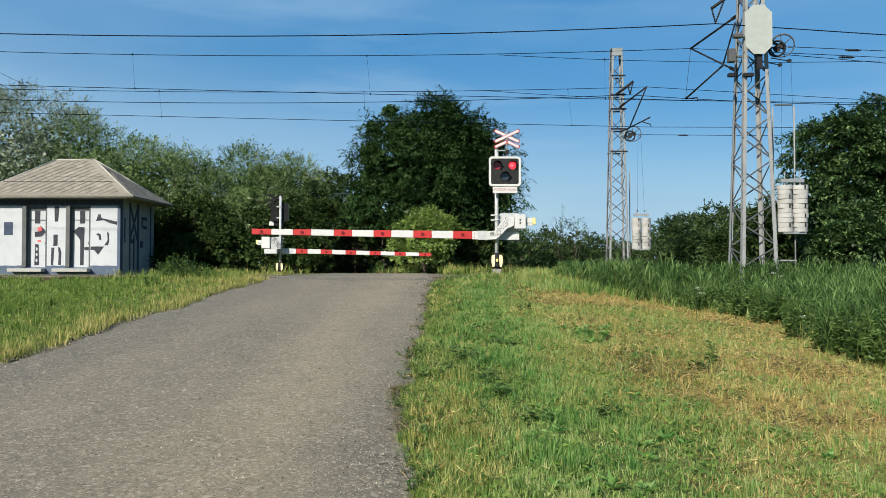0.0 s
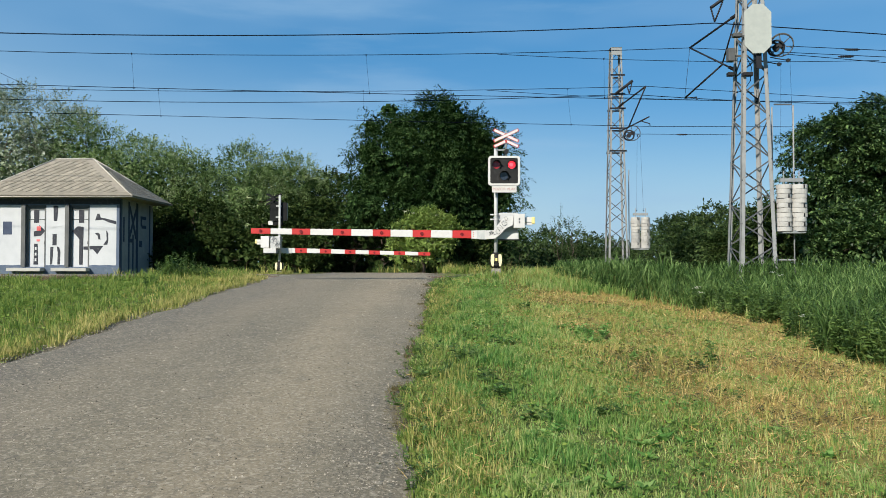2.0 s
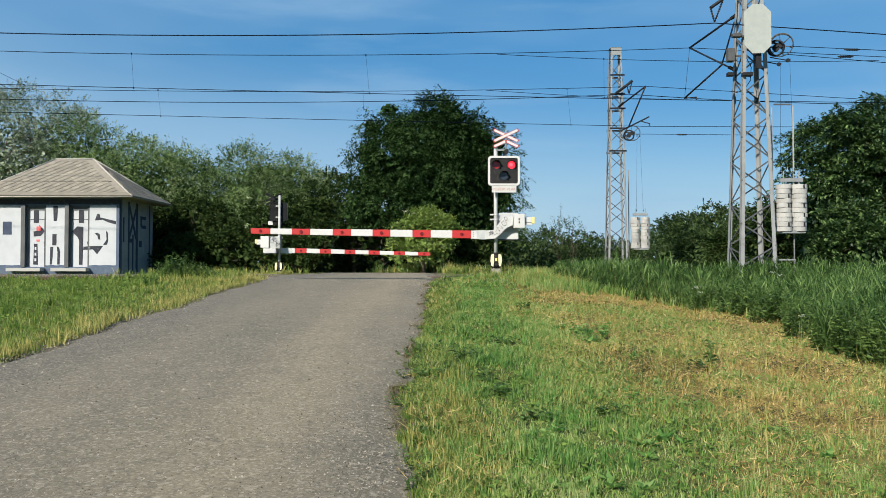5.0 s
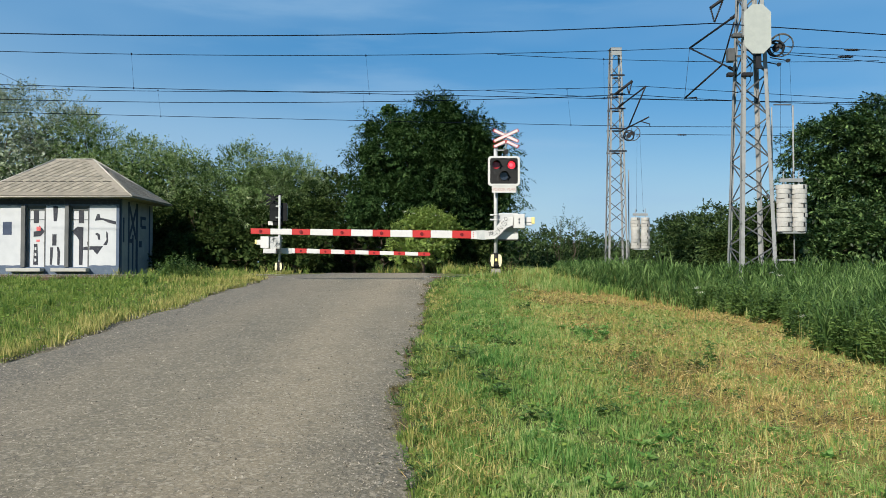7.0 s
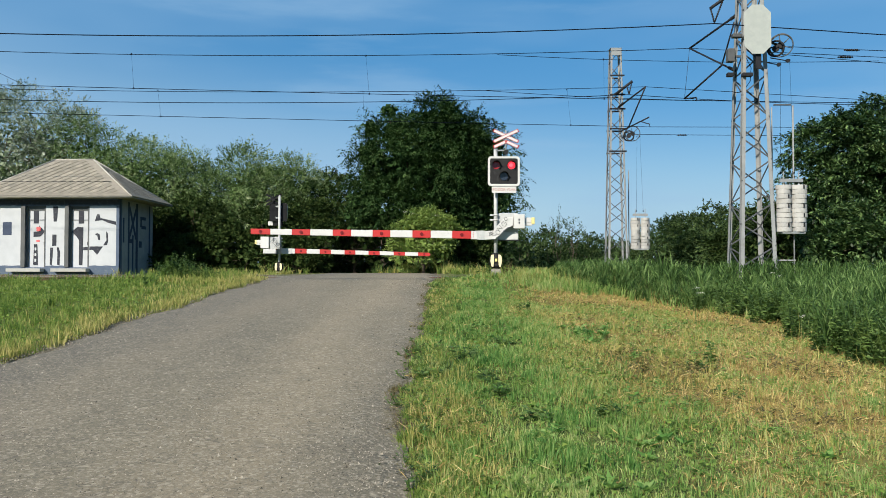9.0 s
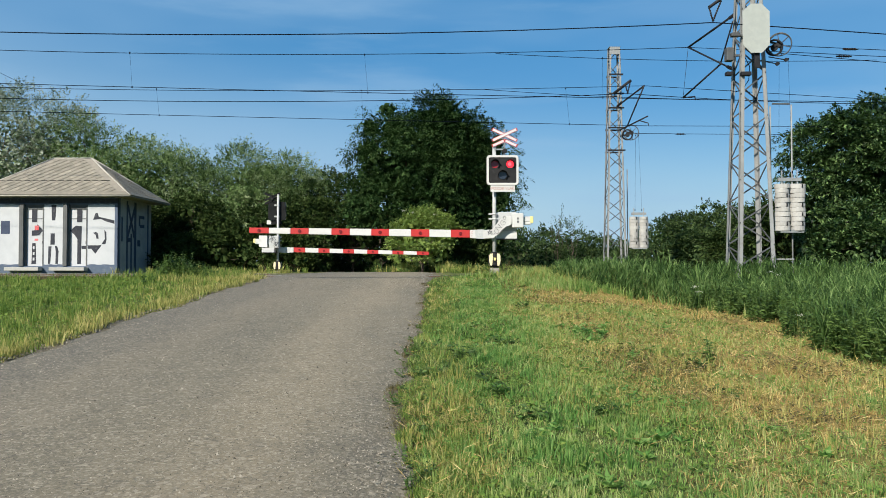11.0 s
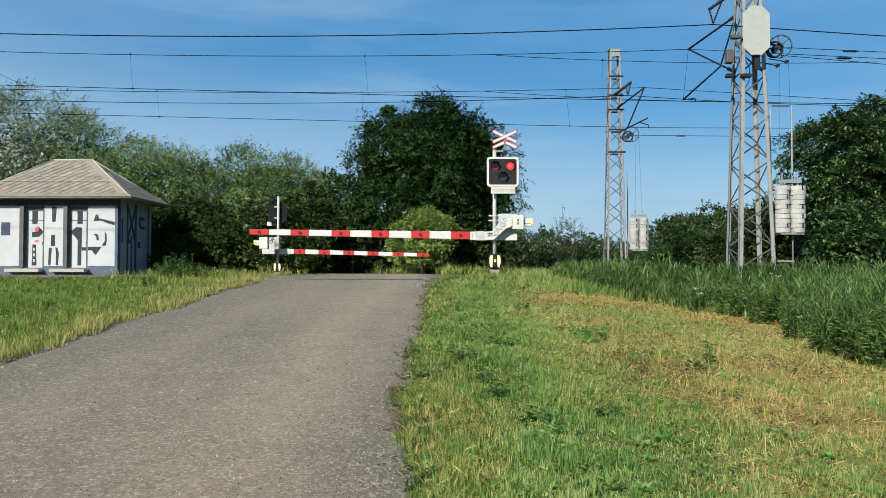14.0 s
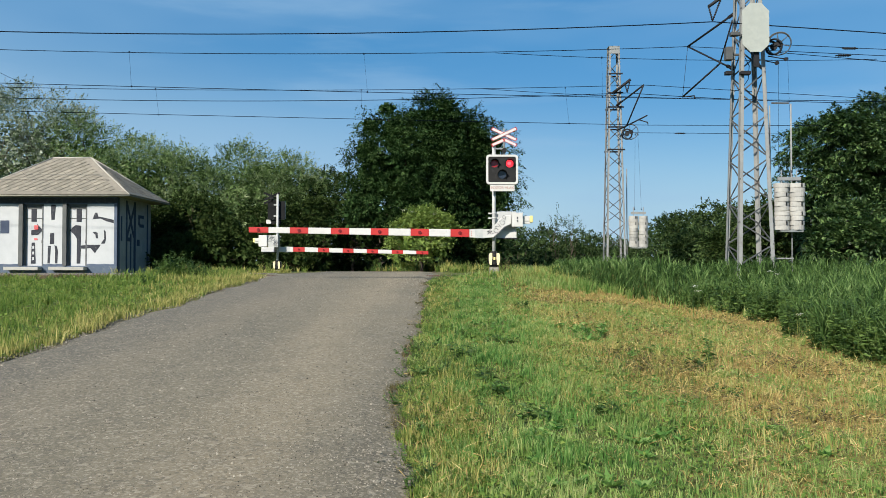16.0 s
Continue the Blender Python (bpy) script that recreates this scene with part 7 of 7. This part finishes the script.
for i, (xx, yy, h, w, st) in enumerate(((3.018, 8.7, 0.34, 0.16, 4), (1.452, 13.5, 0.16, 0.3, 8), (-7.117, 19.4, 0.52, 0.50, 14), (-6.859, 19.4, 0.66, 0.50, 16), (-6.602, 19.4, 0.78, 0.60, 18), (-6.345, 19.4, 0.62, 0.50, 16), (-6.088, 19.4, 0.50, 0.50, 14), (-6.745, 19.4, 0.40, 0.60, 14), (-5.888, 19.4, 0.36, 0.40, 12), (-6.9, 17.8, 0.32, 0.5, 10),
                                        (0.039, 8.8, 0.14, 0.3, 8), (-0.12, 7.4, 0.14, 0.3, 8), (0.5, 6.69, 0.16, 0.16, 7), (0.71, 5.81, 0.12, 0.2, 8), (1.32, 6.09, 0.13, 0.26, 9), (0.45, 7.1, 0.18, 0.22, 9), (0.2, 8.1, 0.2, 0.3, 10), (0.8, 9.5, 0.14, 0.25, 8), (2.75, 8.3, 0.14, 0.35, 10), (2.6, 7.0, 0.1, 0.3, 8))):
    weed_clump("weed_plant", "low leafy green weed in the verge", xx, yy, h, w, st, 260 + i, 0.09, None, "weeds in the verge")


def umbel(x, y, z_top, seed):
    """A stalk with a flat head of small white flowers."""
    z0 = float(ground_z(x, y))
    t = thing("wild_flower", "tall weed with a flat white flower head", "flower", (x, y, z0 - 0.02), "white flowers")
    h = z_top - z0
    rng, r2 = np.random.default_rng(seed), random.Random(seed)
    bm = bmesh.new()
    limb(bm, (0, 0, 0), (0.05, 0, h), 0.006, 0.003, r2, 4)
    part("stem", bm, WEED, t)
    b = np.array([0.05, 0, h]) + rng.normal(0, 1, (30, 3)) * np.array([0.035, 0.03, 0.012])
    v, f = leaf_arrays(b, rng.normal(0, 1, (30, 3)) * np.array([1, 1, 0.3]), rng.uniform(0.015, 0.03, 30), rng.uniform(0.012, 0.024, 30), rng, 0.8)
    o = tagged(raw_mesh("flower_head", v, f, 4, BLOSSOM), kind="stuff")
    o.parent = t
    return t


for i, (xx, yy, zz) in enumerate(((4.448, 13.6, 1.16), (4.597, 13.9, 1.071), (7.238, 17.0, 1.412), (7.401, 17.0, 1.35), (5.644, 12.2, 0.747))):
    umbel(xx, yy, zz, 500 + i)
for i, (xx, yy, n) in enumerate(((5.977, 17.6, 3), (8.841, 17.0, 5), (8.841, 16.6, 4), (8.66, 18.2, 2), (5.533, 18.5, 2))):
    tufts("tall_reeds", "single tall reeds with long arching leaves", n, 8, (xx - 0.25, xx + 0.25, yy - 0.2, yy + 0.2), (0.75, 0.95), 0.020, REED, 520 + i, lambda x, y: 1.0 + 0 * x, 0.06, False)

for i, (xx, yy, h) in enumerate(((1.02, 19.15, 0.42), (1.62, 19.2, 0.50), (1.86, 19.3, 0.40), (1.3, 19.5, 0.5))):
    weed_clump("weed_plant", "dark brownish dock stems round the signal's foot", xx, yy, h, 0.35, 9, 700 + i, 0.07, LITTER if i % 2 else WEED, "weeds in the verge")
rv2 = random.Random(77)
for i in range(34):
    yy = 4.2 * 4.4 ** (i / 33)
    weed_clump("weed_plant", "small dark weed hanging over the road edge", float(right_edge(yy)) + rv2.uniform(-0.06, 0.14), yy + rv2.uniform(-0.1, 0.1), rv2.uniform(0.05, 0.13), rv2.uniform(0.14, 0.36), rv2.randint(4, 10), 600 + i, 0.055, None, "weeds in the verge")
for i in range(15):
    yy = 4.8 * 3.2 ** (i / 14)
    weed_clump("weed_plant", "small leafy weed standing in the mown grass", rv2.uniform(0.2, 0.30 * yy + 0.6), yy, rv2.uniform(0.06, 0.14), rv2.uniform(0.15, 0.4), rv2.randint(5, 11), 650 + i, 0.06, LUSH, "weeds in the verge")


# ---- loose chips on the road ----
def chips(n, seed):
    rng = np.random.default_rng(seed)
    y = 3.6 * (21 / 3.6) ** rng.uniform(0, 1, n)
    l, r = left_edge(y), right_edge(y)
    uu = 0.03 + 0.94 * np.where(rng.uniform(0, 1, n) < 0.3, rng.beta(0.6, 0.6, n), rng.uniform(0, 1, n))
    x = l + (r - l) * uu
    z = road_z(y) + 0.04 * (1 - (2 * uu - 1) ** 2) * (1 - smooth(y, 12.0, 18.0)) + 0.014
    tetra = np.array([(1, 0, -0.2), (-0.5, 0.85, -0.2), (-0.5, -0.85, -0.2), (0, 0, 0.75)], float)
    tris = np.array([(0, 1, 3), (1, 2, 3), (2, 0, 3)])
    size = rng.uniform(0.003, 0.0085, n) * np.where(rng.uniform(0, 1, n) < 0.05, 2.0, 1.0) * (0.75 + y / 40.0)
    a = rng.uniform(0, 2 * np.pi, n)
    ca, sa = np.cos(a)[:, None], np.sin(a)[:, None]
    t = np.stack([tetra[:, 0][None] * ca - tetra[:, 1][None] * sa, tetra[:, 0][None] * sa + tetra[:, 1][None] * ca, np.repeat(tetra[:, 2][None], n, 0)], 2)
    v = np.stack([x, y, z], 1)[:, None, :] + t * size[:, None, None] * rng.uniform(0.6, 1.4, (n, 4, 1))
    return tagged(raw_mesh("gravel", v.reshape(-1, 3), (np.arange(n)[:, None, None] * 4 + tris[None]).ravel(), 3, GRIT), "loose pale and dark grit scattered on the asphalt", "gravel", kind="stuff")


chips(17000, 131)


def loose_patch(n, seed, along, reach):
    """A paler patch of loose gravel at the broken right-hand edge."""
    rng = np.random.default_rng(seed)
    y = rng.normal(along, reach, n)
    x = right_edge(y) - 0.05 - np.abs(rng.normal(0.1, 0.38, n))
    uu = (x - left_edge(y)) / (right_edge(y) - left_edge(y))
    z = road_z(y) + 0.04 * (1 - (2 * uu - 1) ** 2) + 0.013
    a = rng.uniform(0, 2 * np.pi, (n, 1)) + np.array([0, 2.1, 4.2])[None]
    s = rng.uniform(0.003, 0.008, (n, 1)) * (0.7 + along / 14.0)
    ring = np.stack([x[:, None] + np.cos(a) * s, y[:, None] + np.sin(a) * s, np.repeat(z[:, None], 3, 1)], 2)
    tip = np.stack([x, y, z + s[:, 0] * 0.8], 1)[:, None]
    v = np.concatenate([ring, tip], 1).reshape(-1, 3)
    t = np.array([(0, 1, 3), (1, 2, 3), (2, 0, 3)])
    return tagged(raw_mesh("gravel", v, (np.arange(n)[:, None, None] * 4 + t[None]).ravel(), 3, GRIT), "patch of loose gravel at the crumbling road edge", "gravel", kind="stuff")


loose_patch(1000, 132, 4.9, 0.6)
loose_patch(1000, 137, 18.2, 1.3)


def fringe(n, seed):
    """Crumbled asphalt and small stones along the left-hand edge."""
    rng = np.random.default_rng(seed)
    y = 7.0 * 3.0 ** rng.uniform(0, 1, n)
    x = left_edge(y) + rng.normal(0.02, 0.10, n)
    z = np.maximum(road_z(y) + 0.012, ground_z(x, y) + 0.01)
    a = rng.uniform(0, 2 * np.pi, (n, 1)) + np.array([0, 2.1, 4.2])[None]
    s = rng.uniform(0.005, 0.016, (n, 1))
    ring = np.stack([x[:, None] + np.cos(a) * s, y[:, None] + np.sin(a) * s, np.repeat(z[:, None], 3, 1)], 2)
    tip = np.stack([x, y, z + s[:, 0] * 0.8], 1)[:, None]
    t = np.array([(0, 1, 3), (1, 2, 3), (2, 0, 3)])
    return tagged(raw_mesh("gravel", np.concatenate([ring, tip], 1).reshape(-1, 3), (np.arange(n)[:, None, None] * 4 + t[None]).ravel(), 3, GRIT), "crumbled asphalt and stones along the road edge", "gravel", kind="stuff")


fringe(1500, 133)


# ---- what moves: the shutters that make the red lamps flash in turn ----
def motions():
    period, gap = 0.9975, LAMPS[1][0] - LAMPS[0][0]
    events = []
    for k in range(-1, 18):
        events.append((0.345 + k * period, gap))       # the left lamp lights: the shutter moves over the right one
        events.append((0.832 + k * period, 0.0))       # the right lamp lights
    for shutter in (near_shutter, far_shutter):
        rows, x = [(0.0, pose(0, 0, 0))], 0.0
        for t, to in events:
            if 0.05 < t < 15.95:
                rows += [(t - 0.034, pose(x, 0, 0)), (t + 0.034, pose(to, 0, 0))]
                x = to
        rows.append((16.0, pose(x, 0, 0)))
        walk(shutter, rows)
    # the saplings nod a little in the wind
    for k, sap in enumerate(SAPLINGS):
        x, y, z = sap.location
        walk(sap, [(t * 0.5, pose(x, y, z, 0, 1.3 * math.sin(t * 0.95 + k) + 0.7 * math.sin(t * 2.3 + 2 * k), 0)) for t in range(33)])


motions()
